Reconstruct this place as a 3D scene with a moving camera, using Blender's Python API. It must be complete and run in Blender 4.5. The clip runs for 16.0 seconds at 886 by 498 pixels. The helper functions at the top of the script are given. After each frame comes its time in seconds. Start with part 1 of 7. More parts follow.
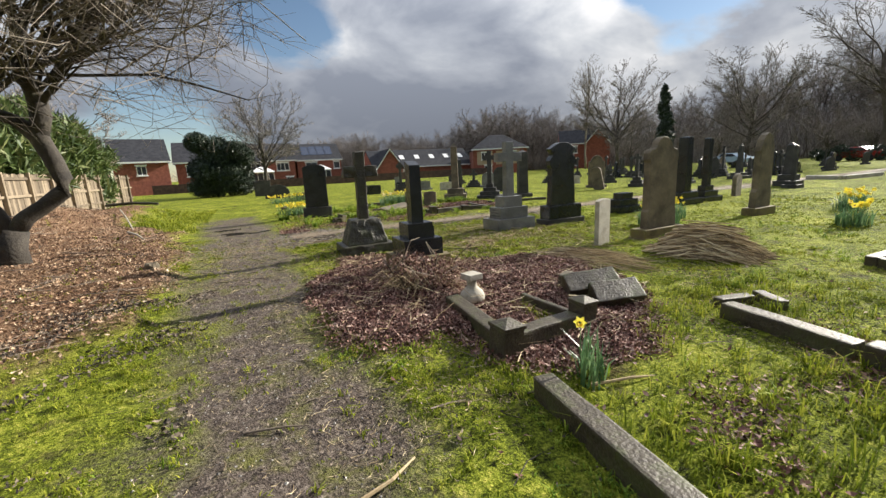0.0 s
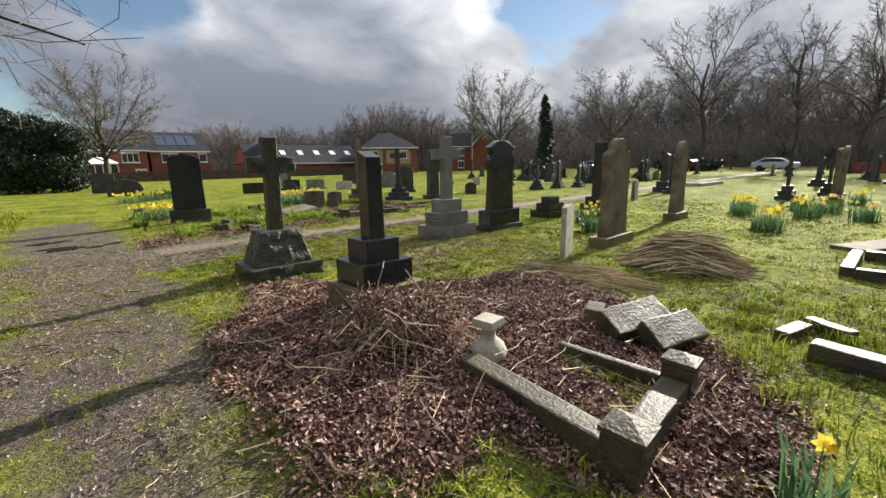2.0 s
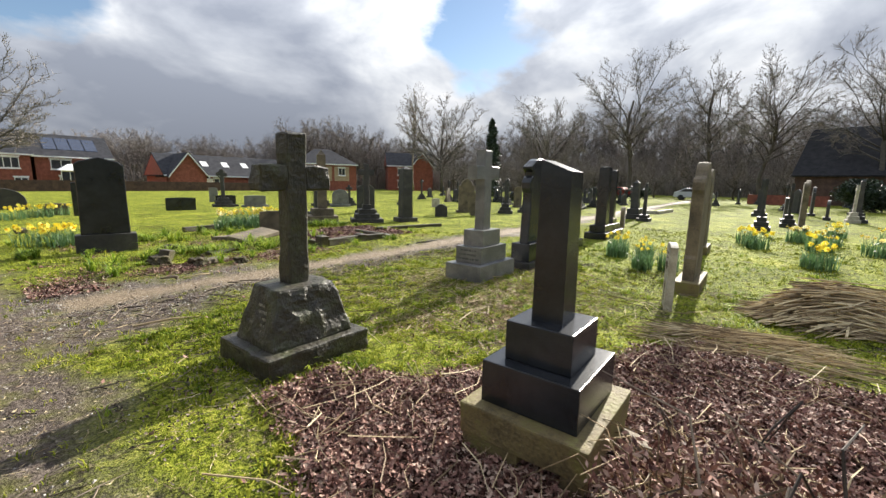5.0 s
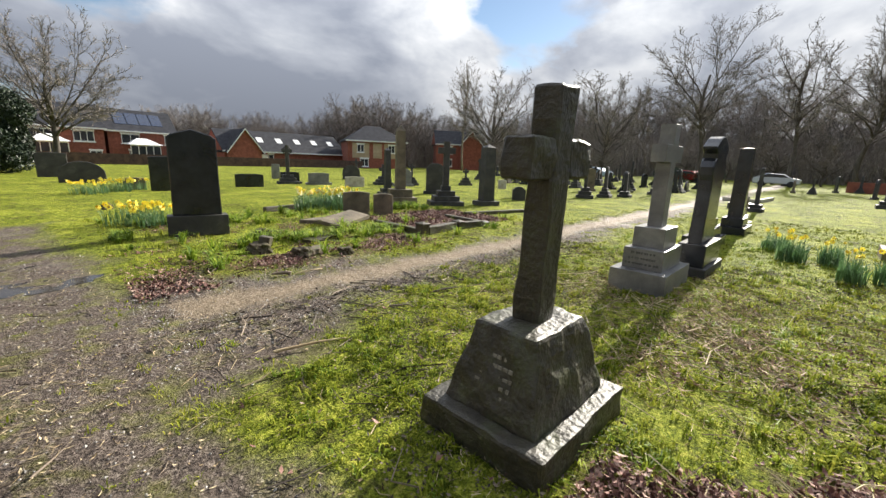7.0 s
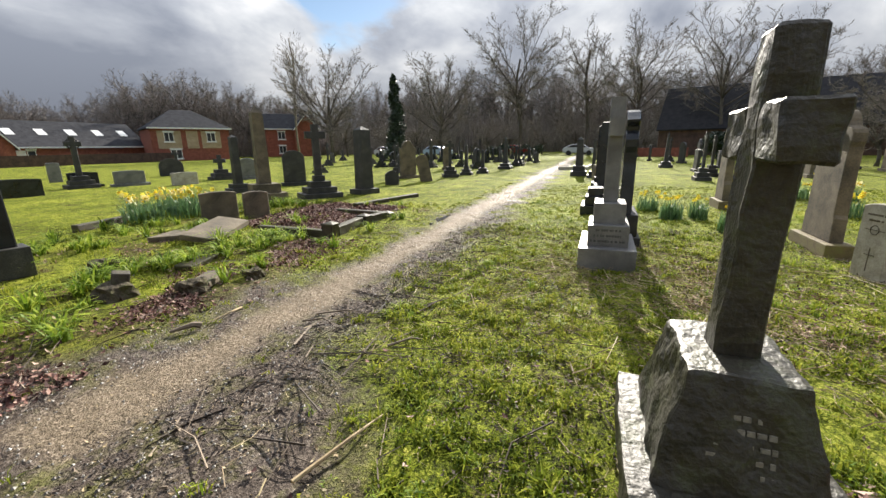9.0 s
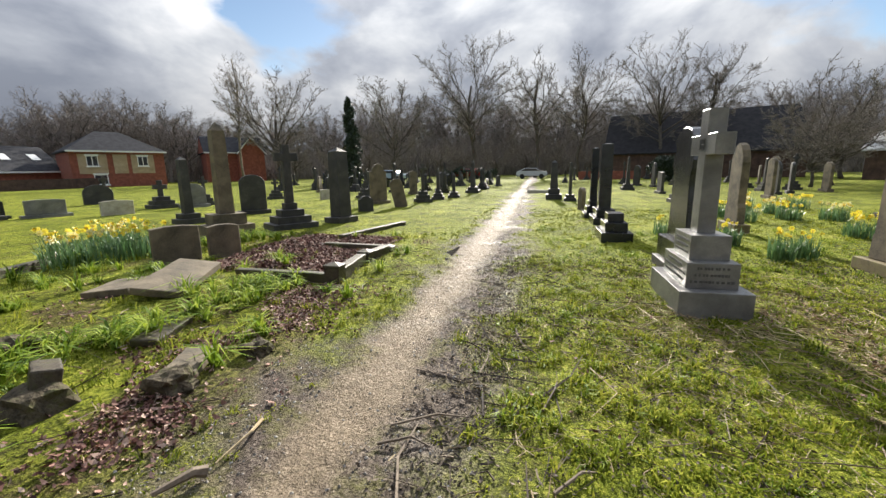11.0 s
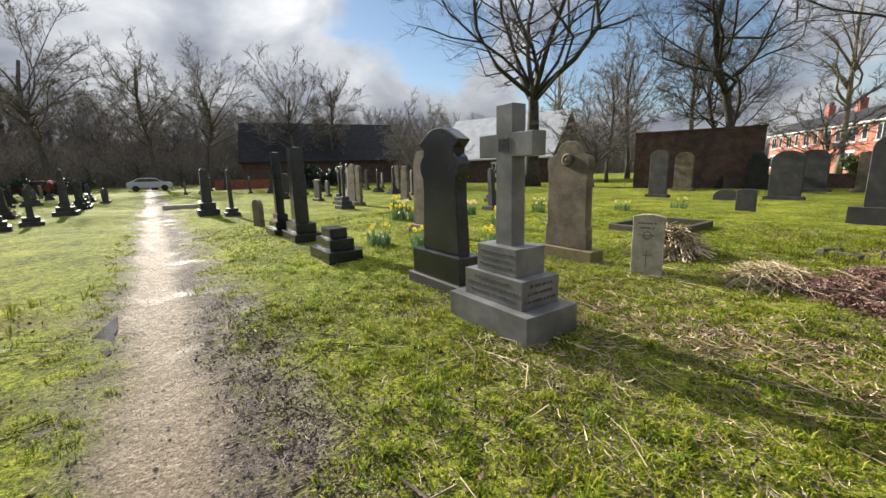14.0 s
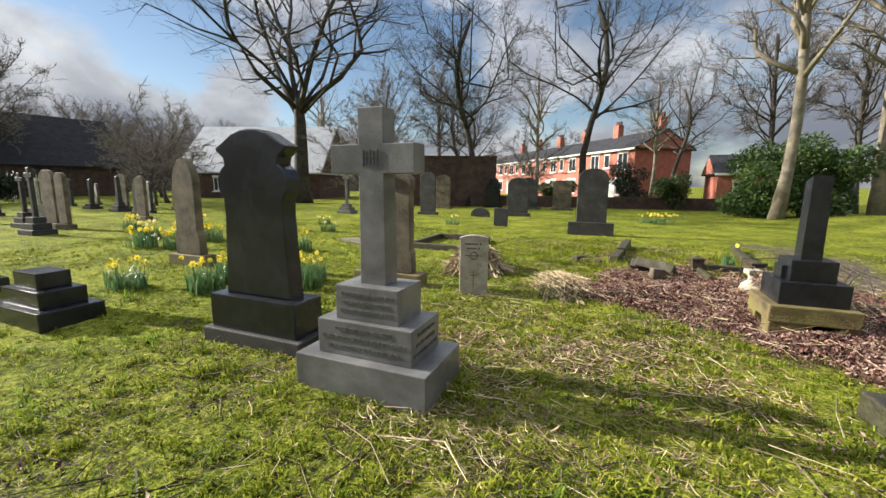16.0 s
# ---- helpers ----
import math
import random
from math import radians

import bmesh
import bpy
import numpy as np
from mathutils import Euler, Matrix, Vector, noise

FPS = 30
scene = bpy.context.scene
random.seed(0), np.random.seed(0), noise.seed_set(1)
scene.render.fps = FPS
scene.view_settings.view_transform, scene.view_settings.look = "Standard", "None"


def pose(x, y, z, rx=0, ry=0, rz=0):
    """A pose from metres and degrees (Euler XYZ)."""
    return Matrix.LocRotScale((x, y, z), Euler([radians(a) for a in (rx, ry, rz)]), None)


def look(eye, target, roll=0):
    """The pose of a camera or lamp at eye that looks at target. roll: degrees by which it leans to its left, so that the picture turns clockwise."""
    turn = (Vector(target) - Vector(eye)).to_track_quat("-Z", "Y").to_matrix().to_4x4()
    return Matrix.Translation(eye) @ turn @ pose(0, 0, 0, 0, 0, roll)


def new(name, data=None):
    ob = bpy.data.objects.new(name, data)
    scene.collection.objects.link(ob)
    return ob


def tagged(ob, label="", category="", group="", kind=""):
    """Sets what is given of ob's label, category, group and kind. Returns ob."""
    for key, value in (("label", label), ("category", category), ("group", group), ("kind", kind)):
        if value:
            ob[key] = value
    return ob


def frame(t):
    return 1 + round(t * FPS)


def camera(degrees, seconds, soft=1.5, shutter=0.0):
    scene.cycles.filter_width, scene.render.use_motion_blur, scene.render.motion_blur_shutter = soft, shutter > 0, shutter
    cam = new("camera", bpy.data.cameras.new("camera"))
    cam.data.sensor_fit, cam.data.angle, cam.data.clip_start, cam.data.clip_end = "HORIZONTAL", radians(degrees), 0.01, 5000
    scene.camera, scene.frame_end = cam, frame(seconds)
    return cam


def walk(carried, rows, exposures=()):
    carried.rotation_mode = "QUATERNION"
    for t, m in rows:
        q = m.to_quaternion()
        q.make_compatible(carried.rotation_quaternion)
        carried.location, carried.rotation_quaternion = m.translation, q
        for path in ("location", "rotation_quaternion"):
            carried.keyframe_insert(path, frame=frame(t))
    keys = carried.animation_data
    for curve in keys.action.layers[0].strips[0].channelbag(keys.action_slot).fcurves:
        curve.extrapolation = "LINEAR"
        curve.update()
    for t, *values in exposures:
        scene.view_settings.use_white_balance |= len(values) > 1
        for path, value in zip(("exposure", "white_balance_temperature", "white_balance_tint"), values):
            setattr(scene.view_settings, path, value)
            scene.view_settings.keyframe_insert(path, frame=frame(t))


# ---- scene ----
cam = camera(95.5, 16.0)
METRES, EYE, TILT, LEAN, TURN = 13.248, 1.472, 0.0, 0.0, -25.3
ROWS = [
    (0.0, 0.0017, -0.0028, 0.0, -0.83, -11.41, 2.9),
    (0.5, -0.014, 0.0318, -0.0008, -3.08, -11.3, 2.61),
    (1.0, -0.0316, 0.0621, -0.0025, -6.91, -11.59, 2.0),
    (1.5, -0.0432, 0.0905, -0.0034, -11.55, -12.09, 1.38),
    (2.0, -0.0585, 0.1197, -0.0013, -16.85, -11.97, 0.99),
    (2.5, -0.0683, 0.144, -0.0025, -26.14, -13.2, 0.41),
    (3.0, -0.0781, 0.1753, -0.0018, -30.94, -13.19, 0.23),
    (3.5, -0.0947, 0.2015, -0.0011, -36.41, -15.21, 0.34),
    (4.0, -0.1067, 0.2357, 0.0004, -34.16, -12.5, 0.35),
    (4.5, -0.1235, 0.2651, 0.0017, -31.02, -9.75, -0.69),
    (5.0, -0.1341, 0.2987, -0.0011, -26.51, -9.21, -1.04),
    (7.5, -0.2158, 0.4578, -0.0017, -20.85, -12.79, -2.23),
    (8.0, -0.23, 0.484, -0.001, -30.51, -13.91, -1.43),
    (10.5, -0.2526, 0.6386, -0.0027, -48.74, -12.87, 1.58),
    (11.0, -0.2453, 0.6696, -0.0025, -50.89, -11.19, 0.94),
    (11.5, -0.2432, 0.6974, -0.0017, -55.52, -10.76, 0.84),
    (12.0, -0.2288, 0.7223, -0.004, -62.09, -11.17, 1.6),
    (12.5, -0.2126, 0.7498, -0.0047, -69.97, -10.93, 2.3),
    (13.0, -0.1919, 0.7726, -0.0039, -80.35, -11.23, 2.29),
    (13.5, -0.1637, 0.7882, -0.0015, -90.03, -11.28, 1.86),
    (14.0, -0.139, 0.801, -0.0026, -99.81, -11.08, 1.48),
    (14.5, -0.1139, 0.8104, -0.002, -108.12, -10.29, 1.62),
    (15.0, -0.0915, 0.825, -0.0001, -115.45, -9.41, 1.49),
    (15.5, -0.0737, 0.8304, -0.0002, -123.75, -8.84, 0.66),
    (16.0, -0.0591, 0.83, -0.0004, -132.41, -9.09, -0.48),
]
walk(cam, [(t, pose(0, 0, EYE, TILT, LEAN, TURN) @ pose(METRES * x, METRES * y, METRES * z, 90 + pitch, roll, yaw)) for t, x, y, z, yaw, pitch, roll in ROWS], [(0, 1.04), (2.5, 1.08), (4.5, 1.38), (8, 1.24), (11, 1.16), (13, 1.06), (16, 1.14)])

# ---- sky and sun ----
SUN_DIR = Vector((0.905, 0.075, 0.42)).normalized()
sun_data = bpy.data.lights.new("sun", "SUN")
sun_data.energy, sun_data.angle, sun_data.color = 5.0, radians(0.55), (1.0, 0.93, 0.82)
sun = new("sun", sun_data)
sun.matrix_world = look((60, 5, 28), (60 - SUN_DIR.x, 5 - SUN_DIR.y, 28 - SUN_DIR.z))

world = bpy.data.worlds.new("world")
scene.world = world
world.use_nodes = True
wn, wl = world.node_tree.nodes, world.node_tree.links
wn.clear()


def wnode(kind, **inputs):
    n = wn.new(kind)
    for k, v in inputs.items():
        n.inputs[k].default_value = v
    return n


sky = wn.new("ShaderNodeTexSky")
sky.sky_type, sky.sun_disc = "NISHITA", False
sky.sun_elevation, sky.sun_rotation = math.asin(SUN_DIR.z), math.atan2(SUN_DIR.x, SUN_DIR.y)
sky.air_density, sky.dust_density, sky.ozone_density = 1.0, 0.2, 1.5
tc = wn.new("ShaderNodeTexCoord")
stretch = wn.new("ShaderNodeVectorMath")
stretch.operation = "MULTIPLY"
stretch.inputs[1].default_value = (1.0, 1.0, 1.75)
wl.new(tc.outputs["Generated"], stretch.inputs[0])
shift = wn.new("ShaderNodeVectorMath")
shift.operation = "ADD"
shift.inputs[1].default_value = (7.3, 2.2, 5.1)
wl.new(stretch.outputs[0], shift.inputs[0])


def wmath(op, *args):
    """A chain link of world arithmetic: numbers are set, sockets are linked."""
    n = wn.new("ShaderNodeMath")
    n.operation = op
    for i, v in enumerate(args):
        if isinstance(v, (int, float)):
            n.inputs[i].default_value = v
        else:
            wl.new(v, n.inputs[i])
    return n.outputs[0]


def lobe(deg, rise, wide):
    """One at a bearing and height of the sky, falling to zero at so many degrees from it."""
    a, e = radians(deg), radians(rise)
    dot = wn.new("ShaderNodeVectorMath")
    dot.operation = "DOT_PRODUCT"
    wl.new(tc.outputs["Generated"], dot.inputs[0])
    dot.inputs[1].default_value = (math.sin(a) * math.cos(e), math.cos(a) * math.cos(e), math.sin(e))
    r = wn.new("ShaderNodeMapRange")
    r.interpolation_type = "SMOOTHSTEP"
    wl.new(dot.outputs["Value"], r.inputs[0])
    r.inputs[1].default_value, r.inputs[2].default_value = math.cos(radians(wide)), 1.0
    return r.outputs[0]


cover = wnode("ShaderNodeTexNoise", Scale=2.6, Detail=10.0, Roughness=0.55, Distortion=0.2)
wl.new(shift.outputs[0], cover.inputs["Vector"])
# breaks in the cloud: bearing, height, width, depth
gaps = cover.outputs["Fac"]
for deg, rise, wide, deep in ((58, 19, 10, 0.2), (122, 17, 12, 0.2), (153, 18, 14, 0.22), (-6, 4, 12, 0.22), (7, 18, 9, 0.2), (-170, 30, 30, 0.2), (-60, 40, 45, 0.12), (24, 14, 30, -0.14), (88, 22, 30, -0.1)):
    gaps = wmath("SUBTRACT", gaps, wmath("MULTIPLY", lobe(deg, rise, wide), deep))
cover_ramp = wn.new("ShaderNodeValToRGB")
cover_ramp.color_ramp.elements[0].position, cover_ramp.color_ramp.elements[1].position = 0.34, 0.45
wl.new(gaps, cover_ramp.inputs[0])
shade = wnode("ShaderNodeTexNoise", Scale=3.4, Detail=10.0, Roughness=0.52, Distortion=0.3)
wl.new(shift.outputs[0], shade.inputs["Vector"])
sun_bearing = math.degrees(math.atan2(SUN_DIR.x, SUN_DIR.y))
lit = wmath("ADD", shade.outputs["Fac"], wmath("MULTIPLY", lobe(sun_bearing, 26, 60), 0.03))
lit = wmath("ADD", lit, wmath("MULTIPLY", wmath("SUBTRACT", 0.47, cover.outputs["Fac"]), 0.35))
lit = wmath("SUBTRACT", lit, wmath("MULTIPLY", lobe(12, 14, 34), 0.13))
lit = wmath("ADD", lit, wmath("MULTIPLY", lobe(38, 22, 22), 0.07))
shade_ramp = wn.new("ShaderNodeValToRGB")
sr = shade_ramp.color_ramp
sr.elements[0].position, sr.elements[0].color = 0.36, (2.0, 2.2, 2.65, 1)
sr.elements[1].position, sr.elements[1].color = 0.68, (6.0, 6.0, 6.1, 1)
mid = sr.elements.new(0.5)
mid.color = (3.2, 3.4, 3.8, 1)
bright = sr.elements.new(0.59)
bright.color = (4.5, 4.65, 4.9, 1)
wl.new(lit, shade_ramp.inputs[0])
mixsky = wn.new("ShaderNodeMixRGB")
wl.new(cover_ramp.outputs[0], mixsky.inputs[0])
wl.new(sky.outputs[0], mixsky.inputs[1])
# an overcast sky brightens towards the zenith
split = wn.new("ShaderNodeSeparateXYZ")
wl.new(tc.outputs["Generated"], split.inputs[0])
zenith = wmath("ADD", 0.7, wmath("MULTIPLY", wmath("MAXIMUM", split.outputs[2], 0.0), 2.5))
deck = wn.new("ShaderNodeVectorMath")
deck.operation = "SCALE"
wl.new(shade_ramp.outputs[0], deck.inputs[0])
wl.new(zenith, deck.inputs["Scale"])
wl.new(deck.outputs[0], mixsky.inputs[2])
bg = wnode("ShaderNodeBackground", Strength=0.057)
wout = wn.new("ShaderNodeOutputWorld")
wl.new(mixsky.outputs[0], bg.inputs[0])
wl.new(bg.outputs[0], wout.inputs[0])


# ---- materials ----
def material(name, stops, scale=4.0, detail=6.0, rough=0.8, bump=0.3, bump_scale=40.0, fine=0.35, fine_scale=60.0,
             island=0.0, metal=0.0, spec=0.5, sheet=False, distort=0.3, by_object=0.0, trans=0.0):
    """A surface whose colour runs over stops [(place, rgb)] by broad noise, with fine grain and relief."""
    m = bpy.data.materials.new(name)
    m.use_nodes = True
    nt = m.node_tree
    n, l = nt.nodes, nt.links
    b = n["Principled BSDF"]
    b.inputs["Roughness"].default_value, b.inputs["Metallic"].default_value = rough, metal
    b.inputs["Specular IOR Level"].default_value = spec
    co = n.new("ShaderNodeTexCoord")
    big = n.new("ShaderNodeTexNoise")
    big.inputs["Scale"].default_value, big.inputs["Detail"].default_value = scale, detail
    big.inputs["Roughness"].default_value, big.inputs["Distortion"].default_value = 0.62, distort
    geo = n.new("ShaderNodeNewGeometry")
    src = geo.outputs["Position"] if sheet else co.outputs["Object"]
    l.new(src, big.inputs["Vector"])
    fac = big.outputs["Fac"]

    def blend(a, value, amount):
        mx = n.new("ShaderNodeMath")
        mx.operation = "MULTIPLY_ADD"
        l.new(value, mx.inputs[0])
        mx.inputs[1].default_value = amount
        sb = n.new("ShaderNodeMath")
        sb.operation = "SUBTRACT"
        l.new(a, sb.inputs[0])
        sb.inputs[1].default_value = amount / 2
        l.new(sb.outputs[0], mx.inputs[2])
        return mx.outputs[0]

    small = n.new("ShaderNodeTexNoise")
    small.inputs["Scale"].default_value, small.inputs["Detail"].default_value = fine_scale, 3.0
    l.new(src, small.inputs["Vector"])
    fac = blend(fac, small.outputs["Fac"], fine)
    if island:
        fac = blend(fac, geo.outputs["Random Per Island"], island)
    if by_object:
        oi = n.new("ShaderNodeObjectInfo")
        fac = blend(fac, oi.outputs["Random"], by_object)
    ramp = n.new("ShaderNodeValToRGB")
    els = ramp.color_ramp.elements
    for i, (place, rgb) in enumerate(stops):
        e = els[i] if i < 2 else els.new(place)
        e.position, e.color = place, (*rgb, 1)
    l.new(fac, ramp.inputs[0])
    l.new(ramp.outputs[0], b.inputs["Base Color"])
    if bump:
        rel = n.new("ShaderNodeTexNoise")
        rel.inputs["Scale"].default_value, rel.inputs["Detail"].default_value = bump_scale, 5.0
        l.new(src, rel.inputs["Vector"])
        bp = n.new("ShaderNodeBump")
        bp.inputs["Strength"].default_value, bp.inputs["Distance"].default_value = bump, 0.02
        l.new(rel.outputs["Fac"], bp.inputs["Height"])
        l.new(bp.outputs[0], b.inputs["Normal"])
    if trans:
        b.inputs["Transmission Weight"].default_value = 0
        tl = n.new("ShaderNodeBsdfTranslucent")
        l.new(ramp.outputs[0], tl.inputs[0])
        ms = n.new("ShaderNodeMixShader")
        ms.inputs[0].default_value = trans
        l.new(b.outputs[0], ms.inputs[1])
        l.new(tl.outputs[0], ms.inputs[2])
        l.new(ms.outputs[0], n["Material Output"].inputs[0])
    return m


BLACK = material("black_granite", [(0.35, (0.01, 0.0115, 0.014)), (0.7, (0.026, 0.029, 0.035))], 3, rough=0.22, spec=0.5, bump=0.06, bump_scale=90, fine_scale=250)
SOOT = material("sooty_stone", [(0.3, (0.018, 0.018, 0.02)), (0.55, (0.04, 0.038, 0.036)), (0.8, (0.10, 0.10, 0.085))], 2.5, rough=0.62, bump=0.35, bump_scale=50)
RUBBLE = material("rubble_stone", [(0.28, (0.03, 0.026, 0.018)), (0.5, (0.085, 0.07, 0.048)), (0.7, (0.09, 0.095, 0.04)), (0.88, (0.22, 0.19, 0.14))], 9, rough=0.95, bump=0.9, bump_scale=40, spec=0.2)
ROCK = material("rock_faced_stone", [(0.28, (0.015, 0.015, 0.011)), (0.5, (0.04, 0.035, 0.024)), (0.66, (0.052, 0.057, 0.025)), (0.85, (0.13, 0.115, 0.085))], 5, rough=0.5, bump=0.8, bump_scale=28)
GREY = material("grey_granite", [(0.3, (0.09, 0.09, 0.09)), (0.55, (0.17, 0.17, 0.168)), (0.8, (0.28, 0.28, 0.265))], 3, rough=0.28, bump=0.12, bump_scale=160, fine=0.7, fine_scale=260)
SAND = material("weathered_sandstone", [(0.25, (0.04, 0.035, 0.026)), (0.5, (0.13, 0.105, 0.07)), (0.8, (0.25, 0.2, 0.13))], 2.6, rough=0.85, bump=0.35, bump_scale=60)
MOSSY = material("mossy_sandstone", [(0.3, (0.055, 0.042, 0.02)), (0.5, (0.15, 0.115, 0.048)), (0.65, (0.16, 0.15, 0.04)), (0.85, (0.28, 0.22, 0.11))], 3.5, rough=0.75, bump=0.45, bump_scale=50)
PALE = material("pale_limestone", [(0.3, (0.26, 0.235, 0.18)), (0.55, (0.42, 0.39, 0.32)), (0.8, (0.55, 0.52, 0.45))], 5, rough=0.8, bump=0.2)
KERBM = material("kerb_stone", [(0.28, (0.02, 0.015, 0.009)), (0.48, (0.056, 0.043, 0.026)), (0.64, (0.06, 0.063, 0.021)), (0.88, (0.17, 0.135, 0.085))], 6, rough=0.55, bump=0.5, bump_scale=45)
CUT = material("incised_lettering", [(0.4, (0.06, 0.06, 0.06)), (0.7, (0.11, 0.11, 0.11))], 20, rough=0.8, bump=0)
GILT = material("worn_gilt_lettering", [(0.3, (0.12, 0.11, 0.085)), (0.7, (0.26, 0.24, 0.19))], 30, rough=0.6, bump=0)
BARK = material("bark", [(0.3, (0.022, 0.019, 0.016)), (0.55, (0.055, 0.047, 0.038)), (0.8, (0.11, 0.1, 0.075))], 3, rough=0.9, bump=0.8, bump_scale=22)
PALEBARK = material("smooth_pale_bark", [(0.25, (0.08, 0.068, 0.05)), (0.5, (0.21, 0.18, 0.13)), (0.8, (0.36, 0.32, 0.25))], 2.5, rough=0.8, bump=0.5, bump_scale=18)
# bark paled for distance, with haze put into its colour
HAZEBARK = material("hazed_far_bark", [(0.3, (0.06, 0.052, 0.045)), (0.55, (0.11, 0.098, 0.085)), (0.8, (0.17, 0.155, 0.135))], 3, rough=0.95, bump=0.4, bump_scale=12, spec=0.1)
TWIG = material("twigs", [(0.3, (0.045, 0.038, 0.032)), (0.7, (0.10, 0.085, 0.07))], 2, rough=0.9, bump=0, island=0.3)
# twigs lighter than the near ones: haze and glare painted into the colour
HAZETWIG = material("hazed_far_twigs", [(0.3, (0.15, 0.132, 0.12)), (0.7, (0.3, 0.265, 0.235))], 2, rough=1.0, bump=0, island=0.5, spec=0.1)
# paler copy of the twigs, with sun glare painted into the colour
NEARTWIG = material("sunlit_twigs", [(0.3, (0.09, 0.075, 0.06)), (0.7, (0.2, 0.17, 0.135))], 2, rough=0.9, bump=0, island=0.4)
FENCEM = material("fence_wood", [(0.25, (0.11, 0.085, 0.058)), (0.55, (0.21, 0.165, 0.112)), (0.8, (0.3, 0.24, 0.165))], 3, rough=0.85, bump=0.3, by_object=0.5)
BRICK = material("red_brick", [(0.3, (0.15, 0.045, 0.03)), (0.55, (0.25, 0.078, 0.05)), (0.8, (0.34, 0.13, 0.08))], 3, rough=0.85, bump=0.2, fine=0.5, fine_scale=14)
ORANGE_BRICK = material("terrace_brick", [(0.3, (0.3, 0.095, 0.065)), (0.55, (0.42, 0.15, 0.105)), (0.8, (0.5, 0.22, 0.155))], 2, rough=0.85, bump=0.2, fine=0.4, fine_scale=14)
DARKBRICK = material("dark_brick", [(0.3, (0.04, 0.025, 0.02)), (0.55, (0.085, 0.05, 0.038)), (0.8, (0.14, 0.085, 0.06))], 2, rough=0.9, bump=0.3, fine=0.5, fine_scale=12)
TAN = material("tan_brick", [(0.3, (0.3, 0.22, 0.14)), (0.7, (0.45, 0.35, 0.24))], 2, rough=0.9, bump=0.1, fine_scale=14)
SLATE = material("slate", [(0.3, (0.02, 0.021, 0.025)), (0.7, (0.05, 0.051, 0.058))], 2, rough=0.85, bump=0.25, bump_scale=12, fine_scale=8, spec=0.15)
# darker copy of the slate; the shade of a backlit roof is in its colour
SHADESLATE = material("shaded_slate", [(0.3, (0.012, 0.012, 0.014)), (0.7, (0.03, 0.03, 0.034))], 2, rough=0.8, bump=0.2, bump_scale=12, fine_scale=8, spec=0.2)
# wet slate whose bright sky reflection is put into a pale base colour
SHEENSLATE = material("wet_sheen_slate", [(0.3, (0.34, 0.35, 0.36)), (0.7, (0.52, 0.53, 0.54))], 1.2, rough=0.35, bump=0.12, bump_scale=9, fine_scale=6)
WHITE = material("white_paint", [(0.3, (0.68, 0.68, 0.66)), (0.7, (0.82, 0.82, 0.8))], 4, rough=0.5, bump=0.03)
PANE = material("window_glass", [(0.3, (0.02, 0.024, 0.03)), (0.7, (0.05, 0.055, 0.065))], 1, rough=0.08, bump=0)
EVERG = material("evergreen_leaf", [(0.2, (0.008, 0.016, 0.009)), (0.55, (0.018, 0.036, 0.016)), (0.85, (0.04, 0.065, 0.028))], 2, rough=0.5, bump=0, island=0.5)
GLOSSY = material("rhododendron_leaf", [(0.2, (0.035, 0.07, 0.018)), (0.55, (0.075, 0.14, 0.034)), (0.85, (0.17, 0.24, 0.075))], 1.5, rough=0.38, bump=0, island=0.6, trans=0.2)
BUSHM = material("garden_bush_leaf", [(0.2, (0.035, 0.06, 0.016)), (0.55, (0.085, 0.13, 0.034)), (0.85, (0.2, 0.22, 0.085))], 1.5, rough=0.5, bump=0, island=0.6, trans=0.25)
BLADE = material("grass_blade", [(0.2, (0.058, 0.088, 0.01)), (0.5, (0.19, 0.235, 0.02)), (0.8, (0.43, 0.43, 0.065))], 0.9, rough=0.85, spec=0.05, bump=0, island=0.55, sheet=True, trans=0.35)
TUFT = material("lush_grass_tuft", [(0.2, (0.06, 0.115, 0.011)), (0.5, (0.18, 0.28, 0.024)), (0.8, (0.4, 0.47, 0.06))], 1.2, rough=0.6, bump=0, island=0.6, sheet=True, trans=0.35, spec=0.25)
WATER = material("puddle_water", [(0.3, (0.03, 0.026, 0.022)), (0.7, (0.05, 0.044, 0.036))], 2, rough=0.04, bump=0.03, bump_scale=6)
STRAP = material("daffodil_leaf", [(0.2, (0.06, 0.13, 0.045)), (0.55, (0.12, 0.22, 0.09)), (0.85, (0.24, 0.34, 0.16))], 2, rough=0.4, bump=0, island=0.5, trans=0.3)
PETAL = material("daffodil_petal", [(0.3, (0.8, 0.66, 0.04)), (0.7, (0.9, 0.8, 0.12))], 6, rough=0.5, bump=0, by_object=0.4, trans=0.3)
PALEPETAL = material("cream_petal", [(0.3, (0.74, 0.66, 0.22)), (0.7, (0.85, 0.8, 0.48))], 6, rough=0.5, bump=0, by_object=0.4, trans=0.3)
TRUMPET = material("daffodil_trumpet", [(0.3, (0.8, 0.55, 0.015)), (0.7, (0.88, 0.66, 0.03))], 6, rough=0.5, bump=0)
LEAF = material("dead_leaf", [(0.15, (0.05, 0.023, 0.02)), (0.45, (0.17, 0.083, 0.067)), (0.7, (0.29, 0.165, 0.13)), (0.95, (0.46, 0.34, 0.27))], 3, rough=0.7, spec=0.2, bump=0, island=0.9, sheet=True)
STRAW = material("dry_stalk", [(0.2, (0.14, 0.098, 0.052)), (0.5, (0.34, 0.25, 0.135)), (0.8, (0.58, 0.48, 0.29))], 2, rough=0.75, bump=0, island=0.8, sheet=True)
